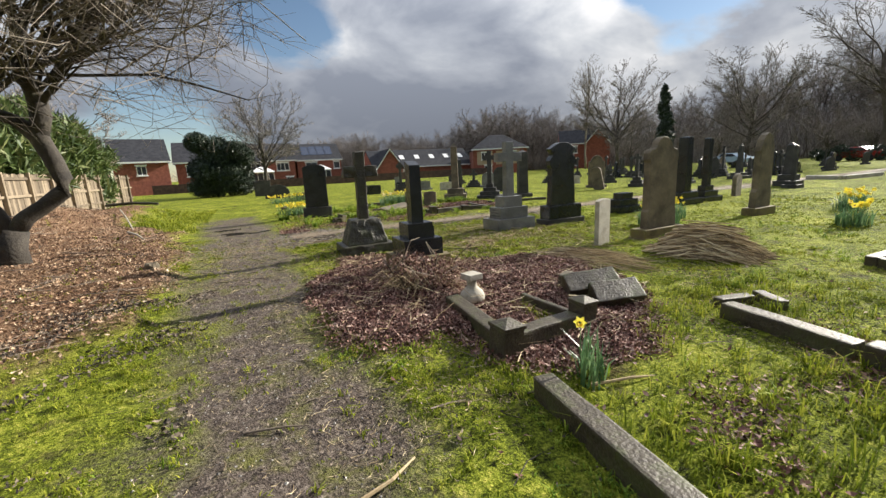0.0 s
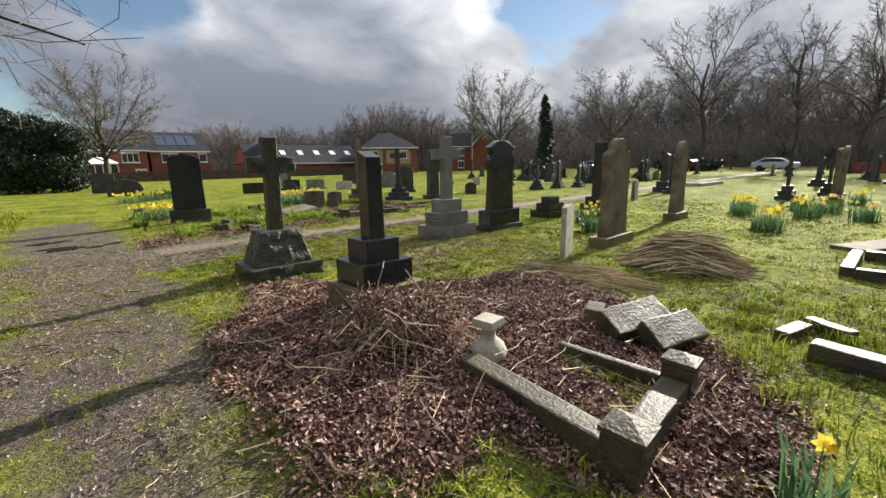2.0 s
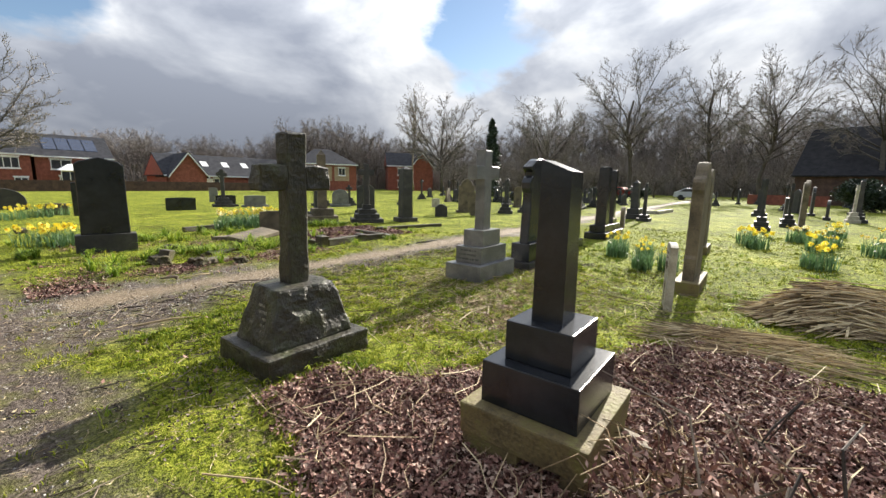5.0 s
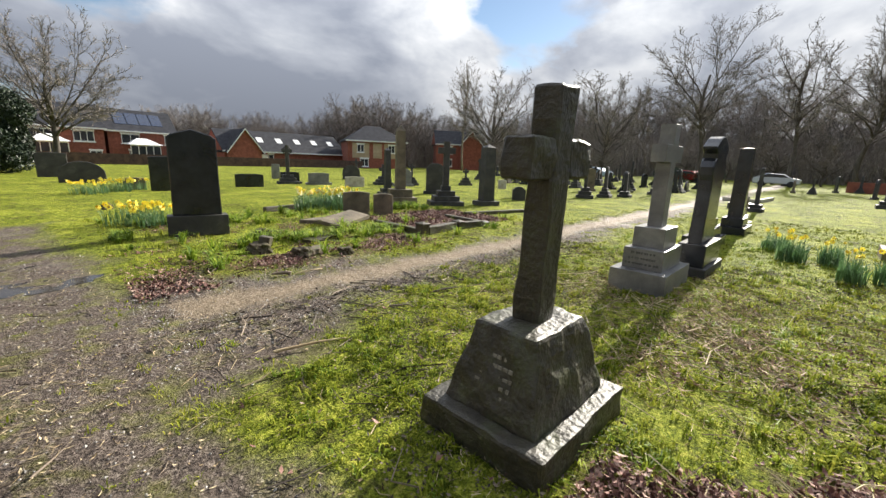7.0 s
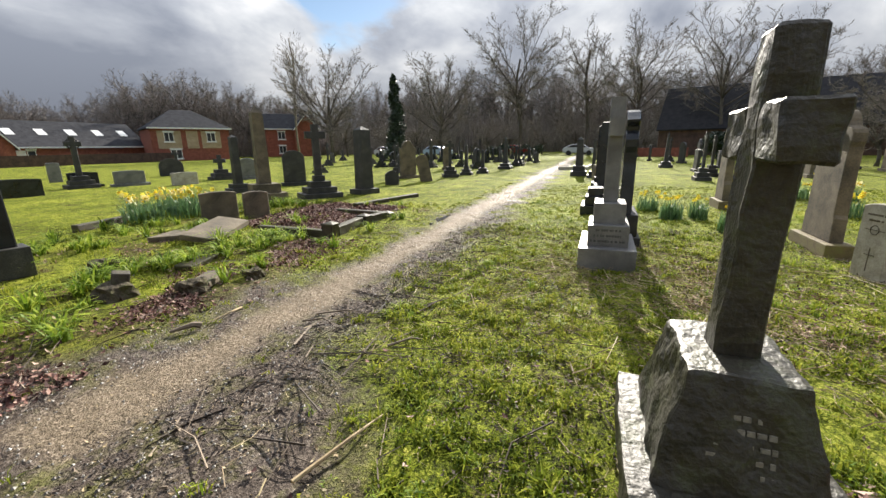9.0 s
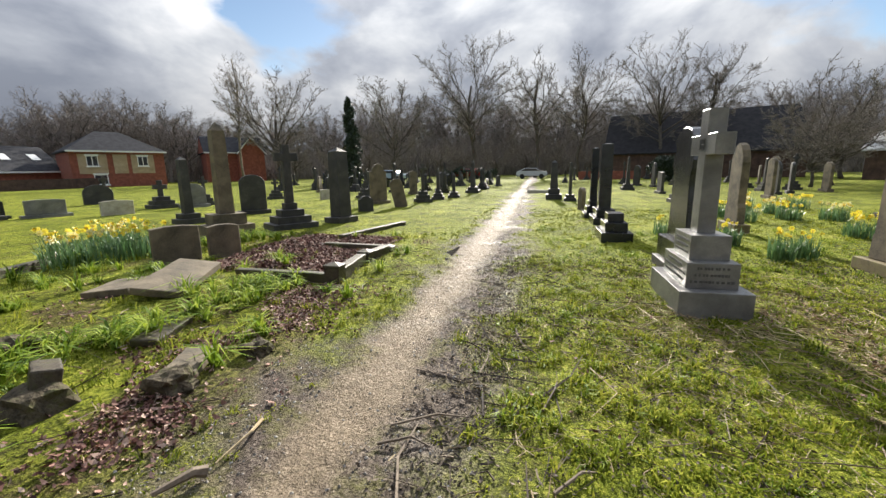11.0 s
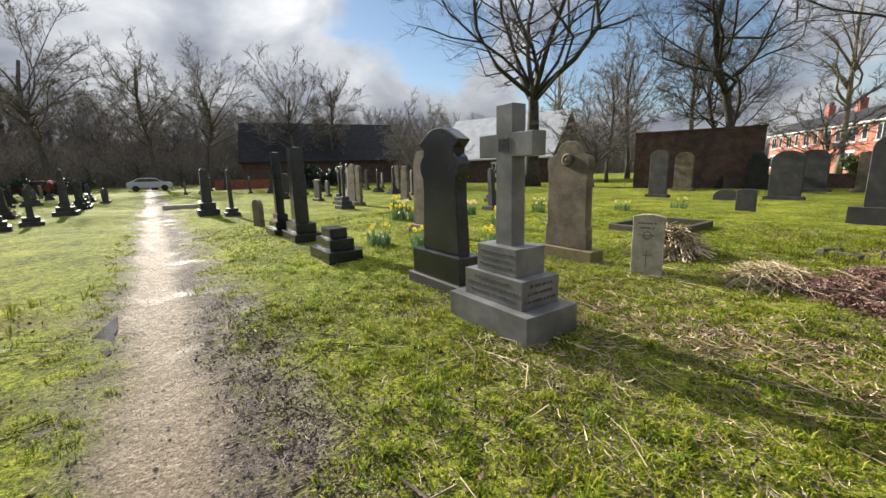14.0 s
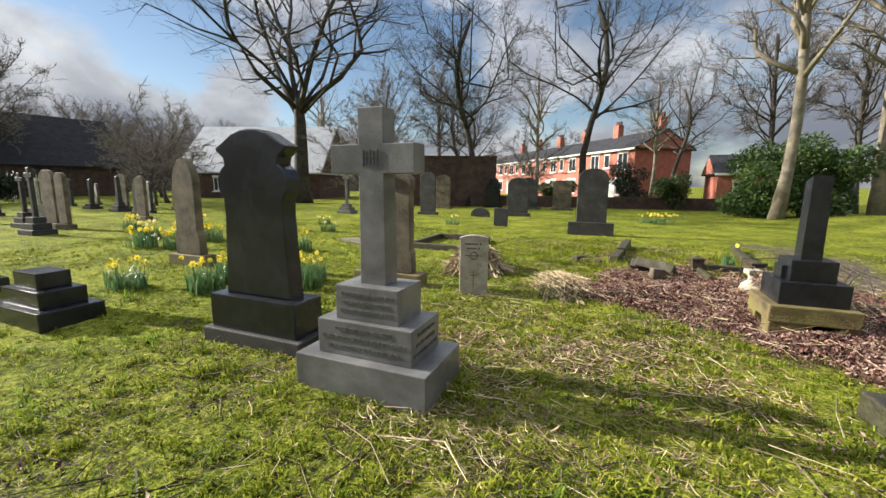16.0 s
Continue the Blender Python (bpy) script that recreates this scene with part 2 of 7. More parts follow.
MULCHM = material("bark_mulch", [(0.15, (0.09, 0.045, 0.026)), (0.45, (0.25, 0.145, 0.085)), (0.7, (0.42, 0.275, 0.165)), (0.95, (0.58, 0.45, 0.31))], 3, rough=0.8, bump=0, island=0.9, sheet=True)
STICK = material("dark_stick", [(0.2, (0.03, 0.022, 0.017)), (0.5, (0.09, 0.068, 0.05)), (0.8, (0.24, 0.19, 0.14))], 2, rough=0.85, bump=0, island=0.8, sheet=True)
PEBBLE = material("pebble", [(0.2, (0.08, 0.075, 0.07)), (0.5, (0.2, 0.185, 0.165)), (0.8, (0.42, 0.4, 0.36))], 3, rough=0.7, bump=0, island=0.9, sheet=True)
PLASTIC = material("black_plastic", [(0.3, (0.012, 0.012, 0.012)), (0.7, (0.03, 0.03, 0.03))], 4, rough=0.3, bump=0)
TYRE = material("tyre_rubber", [(0.3, (0.012, 0.012, 0.012)), (0.7, (0.028, 0.028, 0.028))], 4, rough=0.8, bump=0)


def paint(name, rgb):
    return material(name, [(0.3, tuple(c * 0.9 for c in rgb)), (0.7, rgb)], 2, rough=0.2, bump=0)


# ---- mesh helpers ----
def mesh_of(name, verts, faces, mat, smooth=False):
    me = bpy.data.meshes.new(name)
    me.from_pydata([tuple(v) for v in verts], [], faces)
    me.materials.append(mat)
    if smooth:
        me.polygons.foreach_set("use_smooth", [True] * len(me.polygons))
    me.update()
    return me


def part(name, data, parent, label="", at=None):
    ob = new(name, data)
    ob.parent = parent
    if at is not None:
        ob.matrix_basis = at
    return tagged(ob, label) if label else ob


def thing(name, label, category, at, group=""):
    ob = new(name)
    ob.empty_display_size = 0.1
    ob.matrix_basis = at
    return tagged(ob, label, category, group)


def bm_mesh(name, bm, mat, smooth=False):
    bmesh.ops.recalc_face_normals(bm, faces=bm.faces)
    me = bpy.data.meshes.new(name)
    bm.to_mesh(me)
    bm.free()
    me.materials.append(mat)
    if smooth:
        me.polygons.foreach_set("use_smooth", [True] * len(me.polygons))
    return me


def block(name, x0, x1, y0, y1, z0, z1, mat, bevel=0.008, taper=0.0, rough=0.0, cuts=0, seed=0):
    """A block of stone: bevelled, tapered towards its top, and with rough faces where rough is given."""
    bm = bmesh.new()
    bmesh.ops.create_cube(bm, size=1)
    for v in bm.verts:
        k = 1 - taper if v.co.z > 0 else 1
        v.co = Vector(((x0 + x1) / 2 + v.co.x * (x1 - x0) * k, (y0 + y1) / 2 + v.co.y * (y1 - y0) * k, (z0 + z1) / 2 + v.co.z * (z1 - z0)))
    if bevel:
        bmesh.ops.bevel(bm, geom=list(bm.edges), offset=bevel, segments=2, profile=0.6, affect="EDGES")
    if cuts:
        bmesh.ops.subdivide_edges(bm, edges=list(bm.edges), cuts=cuts, use_grid_fill=True)
    if rough:
        for v in bm.verts:
            p = v.co * 9 + Vector((seed, seed * 2.3, 0))
            v.co += rough * Vector((noise.noise(p), noise.noise(p + Vector((9, 0, 0))), 0.5 * noise.noise(p + Vector((0, 9, 0)))))
    return bm_mesh(name, bm, mat)


def slab_profile(name, outline, depth, mat, bevel=0.012):
    """A flat stone with the outline [(x, z)] and the depth along y, standing about y = 0."""
    bm = bmesh.new()
    lower = [bm.verts.new((x, -depth / 2, z)) for x, z in outline]
    f = bm.faces.new(lower)
    top = bmesh.ops.extrude_face_region(bm, geom=[f])
    bmesh.ops.translate(bm, vec=(0, depth, 0), verts=[g for g in top["geom"] if isinstance(g, bmesh.types.BMVert)])
    rim = [e for e in bm.edges if abs(e.verts[0].co.y - e.verts[1].co.y) < 1e-6]
    bmesh.ops.bevel(bm, geom=rim, offset=bevel, segments=1, affect="EDGES")
    return bm_mesh(name, bm, mat)


def both(right):
    """The whole outline from its right half, listed from the foot up to the crown."""
    return [(x, z) for x, z in right] + [(-x, z) for x, z in reversed(right) if x > 1e-4]


def arc(cx, cz, r, a0, a1, n=8):
    return [(cx + r * math.cos(radians(a0 + (a1 - a0) * i / n)), cz + r * math.sin(radians(a0 + (a1 - a0) * i / n))) for i in range(n + 1)]


def lathe(name, profile, mat, sides=20):
    verts, faces = [], []
    for r, z in profile:
        verts += [(r * math.cos(2 * math.pi * i / sides), r * math.sin(2 * math.pi * i / sides), z) for i in range(sides)]
    for k in range(len(profile) - 1):
        for i in range(sides):
            j = (i + 1) % sides
            faces.append((k * sides + i, k * sides + j, (k + 1) * sides + j, (k + 1) * sides + i))
    faces += [tuple(range(sides - 1, -1, -1)), tuple(range((len(profile) - 1) * sides, len(profile) * sides))]
    return mesh_of(name, verts, faces, mat, True)


def tubes(name, lines, mat, sides=3, smooth=False):
    """One mesh of many tapered tubes; each line is [(point, radius), ...]."""
    verts, faces = [], []
    for line in lines:
        base = len(verts)
        for i, (p, r) in enumerate(line):
            a = Vector(line[max(i - 1, 0)][0])
            b = Vector(line[min(i + 1, len(line) - 1)][0])
            d = (b - a)
            d = d.normalized() if d.length > 1e-9 else Vector((0, 0, 1))
            u = d.cross(Vector((0.31, 0.95, 0.05)) if abs(d.z) > 0.8 else Vector((0, 0, 1))).normalized()
            w = d.cross(u)
            for s in range(sides):
                a2 = 2 * math.pi * s / sides
                verts.append(Vector(p) + r * (math.cos(a2) * u + math.sin(a2) * w))
        for i in range(len(line) - 1):
            for s in range(sides):
                q = (s + 1) % sides
                faces.append((base + i * sides + s, base + i * sides + q, base + (i + 1) * sides + q, base + (i + 1) * sides + s))
        faces.append(tuple(base + s for s in range(sides - 1, -1, -1)))
        faces.append(tuple(base + (len(line) - 1) * sides + s for s in range(sides)))
    return mesh_of(name, verts, faces, mat, smooth)


def lettering(parent, x0, x1, y, z0, z1, rows, mat, seed, face=1, slope=0.0):
    """Worn lines of writing that nobody can read, as short raised bars on the face at y."""
    rnd = random.Random(seed)
    verts, faces = [], []
    step = (z1 - z0) / rows
    for r in range(rows):
        zc = z1 - (r + 0.5) * step
        half = (x1 - x0) / 2 * rnd.uniform(0.6, 1.0)
        x = (x0 + x1) / 2 - half
        while x < (x0 + x1) / 2 + half:
            w = rnd.uniform(0.012, 0.03)
            hgt = step * rnd.uniform(0.3, 0.42)
            o = len(verts)
            yy = y + face * 0.004
            verts += [(x, yy - slope * (zc - hgt / 2 - z0), zc - hgt / 2), (x + w, yy - slope * (zc - hgt / 2 - z0), zc - hgt / 2),
                      (x + w, yy - slope * (zc + hgt / 2 - z0), zc + hgt / 2), (x, yy - slope * (zc + hgt / 2 - z0), zc + hgt / 2)]
            verts += [(a, b - face * 0.006, c) for a, b, c in verts[o:o + 4]]
            faces += [(o, o + 1, o + 2, o + 3), (o, o + 1, o + 5, o + 4), (o + 1, o + 2, o + 6, o + 5), (o + 2, o + 3, o + 7, o + 6), (o + 3, o, o + 4, o + 7)]
            x += w + rnd.choice((0.006, 0.006, 0.02))
    return tagged(part("inscription", mesh_of("inscription", verts, faces, mat), parent, "worn lines of illegible lettering"), kind="stuff")


# ---- ground ----
LEAF_BED = [(1.28, 6.69), (0.97, 6.16), (0.8, 5.84), (0.72, 5.07), (0.6, 4.64), (0.52, 4.0), (0.53, 3.37), (0.96, 2.94), (1.35, 2.88), (1.75, 2.2), (2.08, 1.85), (2.74, 2.05), (2.9, 2.3), (3.5, 2.55), (4.05, 3.3), (4.2, 3.8), (4.4, 4.5), (3.9, 4.95), (3.5, 5.2), (2.95, 5.45), (2.5, 6.0), (2.15, 6.05), (1.8, 6.7), (1.45, 6.75)]
BARE_SIDE = [(-1.3, 6.6), (-1.35, 4.9), (-1.8, 4.1), (-3.2, 5.6), (-5.0, 8.2), (-6.4, 11.0), (-6.4, 24.0), (-4.0, 23.0), (-3.6, 16.0), (-1.9, 13.8), (-1.6, 11.0), (-1.25, 8.8)]


def inside(poly, X, Y):
    """Signed distance in metres to a polygon's edge, over arrays; above zero inside."""
    d = np.full(X.shape, 1e9)
    odd = np.zeros(X.shape, bool)
    for (ax, ay), (bx, by) in zip(poly, poly[1:] + poly[:1]):
        t = np.clip(((X - ax) * (bx - ax) + (Y - ay) * (by - ay)) / ((bx - ax) ** 2 + (by - ay) ** 2), 0, 1)
        d = np.minimum(d, np.hypot(X - ax - t * (bx - ax), Y - ay - t * (by - ay)))
        cross = ((ay > Y) != (by > Y)) & (X < (bx - ax) * (Y - ay) / (by - ay + 1e-12) + ax)
        odd ^= cross
    return np.where(odd, d, -d)


def waves(X, Y, k, seed):
    """Smooth uneven values of about -1 to 1 from a few crossing waves."""
    r = np.random.RandomState(seed)
    out = np.zeros(X.shape)
    for i in range(7):
        a, ph, f = r.uniform(0, 6.28), r.uniform(0, 6.28), k * r.uniform(0.5, 2.0)
        out += np.sin(f * (X * math.cos(a) + Y * math.sin(a)) + ph + 1.3 * np.sin(0.6 * f * (Y * math.cos(a) - X * math.sin(a)) + 2 * ph))
    return out / 3.2


def soft(v, w):
    return np.clip(v / w + 0.5, 0, 1)


def surfaces(X, Y):
    """How much of the gravel track, the pale worn line, the dead leaves and the bare mulch lies at each place."""
    wob = 0.11 * waves(X, Y, 2.6, 3) + 0.06 * waves(X, Y, 9, 4)
    left = -0.55 - 0.075 * np.clip(Y - 2, 0, 9)
    right = 0.62 + 0.0 * Y
    main = np.minimum(X - left, right - X)
    main = np.minimum(main, np.minimum(17.0 - Y, Y + 2.2))
    main = np.where(Y > 11.5, np.minimum(main, np.minimum(X + 1.3, 0.75 - X - 0.12 * (Y - 11.5))), main)
    join = np.minimum(np.minimum(X + 0.9, 3.4 - X), np.minimum(Y - 8.6 - 0.45 * np.clip(X - 0.4, 0, 4), 11.55 - Y))
    drift = 0.03 * np.clip(X - 8, 0, 60) / 1.0
    side = np.minimum(0.6 - np.abs(Y - 10.32 - 0.4 * drift), X - 0.3)
    track = soft(np.maximum(np.maximum(main, join), side) + 2.2 * wob, 0.55)
    pale = soft(np.minimum(0.25 - np.abs(Y - 10.55 - 0.4 * drift), X - 0.9) + 0.6 * wob, 0.22)
    bed = soft(inside(LEAF_BED, X, Y) + 1.2 * wob, 0.3)
    rim = soft(np.minimum(0.4 - np.abs(Y - 11.6 - 0.25 * np.clip(2.2 - X, 0, 2)), np.minimum(X - 0.9, 3.4 - X)) + 1.4 * wob, 0.4)
    plot = soft(np.minimum(np.minimum(X - 5.75, 8.9 - X), np.minimum(Y - 12.3, 14.6 - Y)) + 0.8 * wob, 0.2)
    soil = 0.6 * soft(np.minimum(np.minimum(X - 1.4, 9.5 - X), np.minimum(Y - 11.35, 16.0 - Y)), 0.5) * np.clip(1.5 * waves(X, Y, 3.4, 34), 0, 1)
    rim = np.maximum(np.maximum(0.45 * rim, 0.95 * plot), soil)
    bare = soft(inside(BARE_SIDE, X, Y) + 1.6 * wob, 0.5)
    return track * (1 - bed), pale, np.maximum(bed, 0.85 * rim), bare


def height(X, Y):
    near = np.exp(-((X - 3) ** 2 + (Y - 8) ** 2) / 900)
    z = near * (0.014 * waves(X, Y, 1.1, 1) + 0.008 * waves(X, Y, 6, 2) + 0.008 * waves(X, Y, 15, 92))
    track, pale, bed, bare = surfaces(X, Y)
    z = z - 0.018 * track - 0.012 * pale + 0.035 * bed * (1 + waves(X, Y, 5, 8))
    z = z + 0.16 * np.exp(-((X - 1.75) ** 2 / 0.10 + (Y - 4.25) ** 2 / 0.16))
    z = z + bare * (0.09 + 0.1 * waves(X, Y, 1.6, 9)) + 0.75 * np.exp(-((X + 5.2) ** 2 / 1.6 + (Y - 15.5) ** 2 / 26))
    z = z + 0.35 * np.exp(-((X + 4.4) ** 2 / 2.2 + (Y - 23) ** 2 / 8))
    z = z + 0.45 * np.exp(-((X + 6.5) ** 2 / 9 + (Y + 10.5) ** 2 / 9))
    return z


def ground_axis(lo, hi, step, reach):
    core = np.arange(lo, hi + 1e-6, step)
    out = []
    d = step
    p = hi
    while p < reach:
        d *= 1.22
        p += d
        out.append(p)
    neg = []
    d, p = step, lo
    while p > -reach:
        d *= 1.22
        p -= d
        neg.append(p)
    return np.array(neg[::-1] + list(core) + out)


gx, gy = ground_axis(-8, 22, 0.075, 2600), ground_axis(-4, 24, 0.075, 2600)
GX, GY = np.meshgrid(gx, gy)
GZ = height(GX, GY)
co = np.stack([GX, GY, GZ], -1).reshape(-1, 3)
nx, ny = len(gx), len(gy)
ids = np.arange(nx * ny).reshape(ny, nx)
quads = np.stack([ids[:-1, :-1], ids[:-1, 1:], ids[1:, 1:], ids[1:, :-1]], -1).reshape(-1, 4)


def fast_mesh(name, verts, faces, mat, smooth=False):
    """A mesh from arrays of places and of faces with one number of corners."""
    me = bpy.data.meshes.new(name)
    k = faces.shape[1]
    me.vertices.add(len(verts))
    me.vertices.foreach_set("co", np.asarray(verts, np.float32).ravel())
    me.loops.add(faces.size)
    me.loops.foreach_set("vertex_index", faces.astype(np.int32).ravel())
    me.polygons.add(len(faces))
    me.polygons.foreach_set("loop_start", np.arange(0, faces.size, k, dtype=np.int32))
    me.polygons.foreach_set("loop_total", np.full(len(faces), k, np.int32))
    me.polygons.foreach_set("use_smooth", np.full(len(faces), smooth))
    me.materials.append(mat)
    me.update(calc_edges=True)
    return me


def ground_material():
    m = bpy.data.materials.new("churchyard_ground")
    m.use_nodes = True
    n, l = m.node_tree.nodes, m.node_tree.links
    b = n["Principled BSDF"]
    geo = n.new("ShaderNodeNewGeometry")

    def tex(scale, detail=6, rough=0.6):
        t = n.new("ShaderNodeTexNoise")
        t.inputs["Scale"].default_value, t.inputs["Detail"].default_value, t.inputs["Roughness"].default_value = scale, detail, rough
        l.new(geo.outputs["Position"], t.inputs["Vector"])
        return t.outputs["Fac"]

    def ramp(fac, stops):
        r = n.new("ShaderNodeValToRGB")
        for i, (p, c) in enumerate(stops):
            e = r.color_ramp.elements[i] if i < 2 else r.color_ramp.elements.new(p)
            e.position, e.color = p, (*c, 1)
        l.new(fac, r.inputs[0])
        return r.outputs[0]

    def calc(op, a, bb):
        x = n.new("ShaderNodeMath")
        x.operation = op
        for i, v in enumerate((a, bb)):
            if isinstance(v, (int, float)):
                x.inputs[i].default_value = v
            else:
                l.new(v, x.inputs[i])
        return x.outputs[0]

    def over(fac, a, bb):
        x = n.new("ShaderNodeMixRGB")
        l.new(fac, x.inputs[0])
        l.new(a, x.inputs[1])
        l.new(bb, x.inputs[2])
        return x.outputs[0]

    def mask(name):
        a = n.new("ShaderNodeAttribute")
        a.attribute_name = name
        return a.outputs["Fac"]

    fine = tex(70, 4)
    mid = tex(9, 7)
    broad = tex(0.8, 5)
    lump = tex(24, 5)
    g = calc("ADD", calc("ADD", calc("MULTIPLY", fine, 0.3), calc("MULTIPLY", lump, 0.3)), calc("ADD", calc("MULTIPLY", mid, 0.2), calc("MULTIPLY", broad, 0.2)))
    grass = ramp(g, [(0.41, (0.02, 0.022, 0.009)), (0.47, (0.088, 0.11, 0.013)), (0.53, (0.21, 0.245, 0.025)), (0.6, (0.42, 0.4, 0.08))])
    soil = ramp(fine, [(0.35, (0.03, 0.022, 0.014)), (0.6, (0.085, 0.064, 0.04)), (0.75, (0.2, 0.16, 0.1))])
    worn = calc("MULTIPLY", calc("SUBTRACT", tex(2.3, 8, 0.75), 0.53), 9.0)
    wornc = n.new("ShaderNodeClamp")
    l.new(worn, wornc.inputs[0])
    grass = over(calc("MULTIPLY", wornc.outputs[0], 0.8), grass, soil)
    vor = n.new("ShaderNodeTexVoronoi")
    vor.inputs["Scale"].default_value = 55
    l.new(geo.outputs["Position"], vor.inputs["Vector"])
    grit = calc("ADD", calc("MULTIPLY", fine, 0.5), calc("MULTIPLY", vor.outputs["Color"], 0.5))
    gravel = ramp(grit, [(0.25, (0.038, 0.029, 0.024)), (0.5, (0.1, 0.078, 0.064)), (0.68, (0.17, 0.138, 0.112)), (0.82, (0.34, 0.29, 0.245))])
    moss = calc("MULTIPLY", calc("SUBTRACT", tex(3.1, 7, 0.7), 0.49), 6.0)
    mossc = n.new("ShaderNodeClamp")
    l.new(moss, mossc.inputs[0])
    gravel = over(calc("MULTIPLY", mossc.outputs[0], 0.75), gravel, ramp(g, [(0.36, (0.07, 0.065, 0.018)), (0.6, (0.17, 0.18, 0.03))]))
    line = ramp(grit, [(0.25, (0.12, 0.092, 0.06)), (0.55, (0.225, 0.175, 0.118)), (0.8, (0.4, 0.325, 0.235))])
    litter = ramp(grit, [(0.25, (0.02, 0.012, 0.01)), (0.5, (0.06, 0.035, 0.026)), (0.75, (0.15, 0.095, 0.07))])
    mulch = ramp(calc("ADD", calc("MULTIPLY", grit, 0.6), calc("MULTIPLY", broad, 0.4)), [(0.3, (0.06, 0.035, 0.022)), (0.5, (0.16, 0.095, 0.058)), (0.68, (0.32, 0.215, 0.135))])
    col = over(mask("bare"), grass, mulch)
    col = over(mask("track"), col, gravel)
    col = over(mask("pale"), col, line)
    col = over(mask("litter"), col, litter)
    l.new(col, b.inputs["Base Color"])
    wet = calc("MULTIPLY", calc("SUBTRACT", tex(1.3, 5), 0.5), 6)
    wetc = n.new("ShaderNodeClamp")
    l.new(wet, wetc.inputs[0])
    wetness = calc("MULTIPLY", calc("MAXIMUM", calc("MULTIPLY", mask("pale"), 0.45), calc("MULTIPLY", mask("track"), wetc.outputs[0])), 0.3)
    l.new(calc("SUBTRACT", 0.86, wetness), b.inputs["Roughness"])
    l.new(calc("ADD", 0.05, calc("MULTIPLY", mask("track"), 0.13)), b.inputs["Specular IOR Level"])
    bp = n.new("ShaderNodeBump")
    bp.inputs["Strength"].default_value, bp.inputs["Distance"].default_value = 1.0, 0.045
    l.new(calc("ADD", calc("MULTIPLY", fine, 0.6), calc("MULTIPLY", mid, 1.1)), bp.inputs["Height"])
    l.new(bp.outputs[0], b.inputs["Normal"])
    return m


ground_mesh = fast_mesh("ground", co, quads, ground_material(), True)
for key, values in zip(("track", "pale", "litter", "bare"), surfaces(GX, GY)):
    att = ground_mesh.attributes.new(key, "FLOAT", "POINT")
    att.data.foreach_set("value", values.ravel().astype(np.float32))
tagged(new("ground", ground_mesh), "mossy churchyard lawn crossed by worn gravel tracks", "ground", kind="structure")


def gz(x, y):
    return float(height(np.array([[x]], float), np.array([[y]], float))[0, 0])


# ---- bare trees ----
def grow(rnd, p, d, length, r, level, top, out, spread, limbs, droop, kink=0.2):
    """Grow a limb and, from it, its branches; out collects tubes by level."""
    n = 5 if level == 0 else 4 if level < 3 else 3
    line = [(p.copy(), r)]
    q, v = p.copy(), d.copy()
    for i in range(n):
        kk = kink * (1 + 0.55 * level)
        v = (v + kk * Vector((rnd.uniform(-1, 1), rnd.uniform(-1, 1), rnd.uniform(-0.8, 0.8)))).normalized()
        v = (v + Vector((0, 0, 0.10 - droop * level * 0.06))).normalized()
        q = q + v * length / n
        line.append((q.copy(), max(r * (1 - 0.72 * (i + 1) / n) if level else r * (1 - 0.5 * (i + 1) / n), 0.004)))
    out[level].append(line)
    if level >= top:
        return
    kids = limbs[level]
    for k in range(kids):
        t = rnd.uniform(0.3, 1.0) if level else rnd.uniform(0.45, 1.0)
        if k == 0:
            t = 1.0
        i = min(int(t * n), n - 1)
        f = t * n - i
        a = line[i][0].lerp(line[i + 1][0], f)
        ra = line[i][1] * (1 - f) + line[i + 1][1] * f
        ax = (line[i + 1][0] - line[i][0]).normalized()
        side = ax.cross(Vector((rnd.uniform(-1, 1), rnd.uniform(-1, 1), rnd.uniform(-0.4, 1)))).normalized()
        nd = (ax + side * rnd.uniform(0.45, 1.0) * spread).normalized()
        grow(rnd, a, nd, length * rnd.uniform(0.5, 0.8), ra * rnd.uniform(0.5, 0.72), level + 1, top, out, spread, limbs, droop, kink)


def bow(rnd, a, b, lift, wob, n):
    """Points along a limb from a to b that rises first and wanders a little."""
    ln = (b - a).length
    out = []
    w1 = Vector((rnd.gauss(0, 1), rnd.gauss(0, 1), rnd.gauss(0, 0.6))) * wob * ln
    w2 = Vector((rnd.gauss(0, 1), rnd.gauss(0, 1), rnd.gauss(0, 0.6))) * wob * ln
    for i in range(n + 1):
        t = i / n
        hump = 4 * t * (1 - t)
        out.append(a.lerp(b, t) + Vector((0, 0, lift * ln * hump)) + w1 * math.sin(math.pi * t) + w2 * math.sin(2 * math.pi * t))
    return out


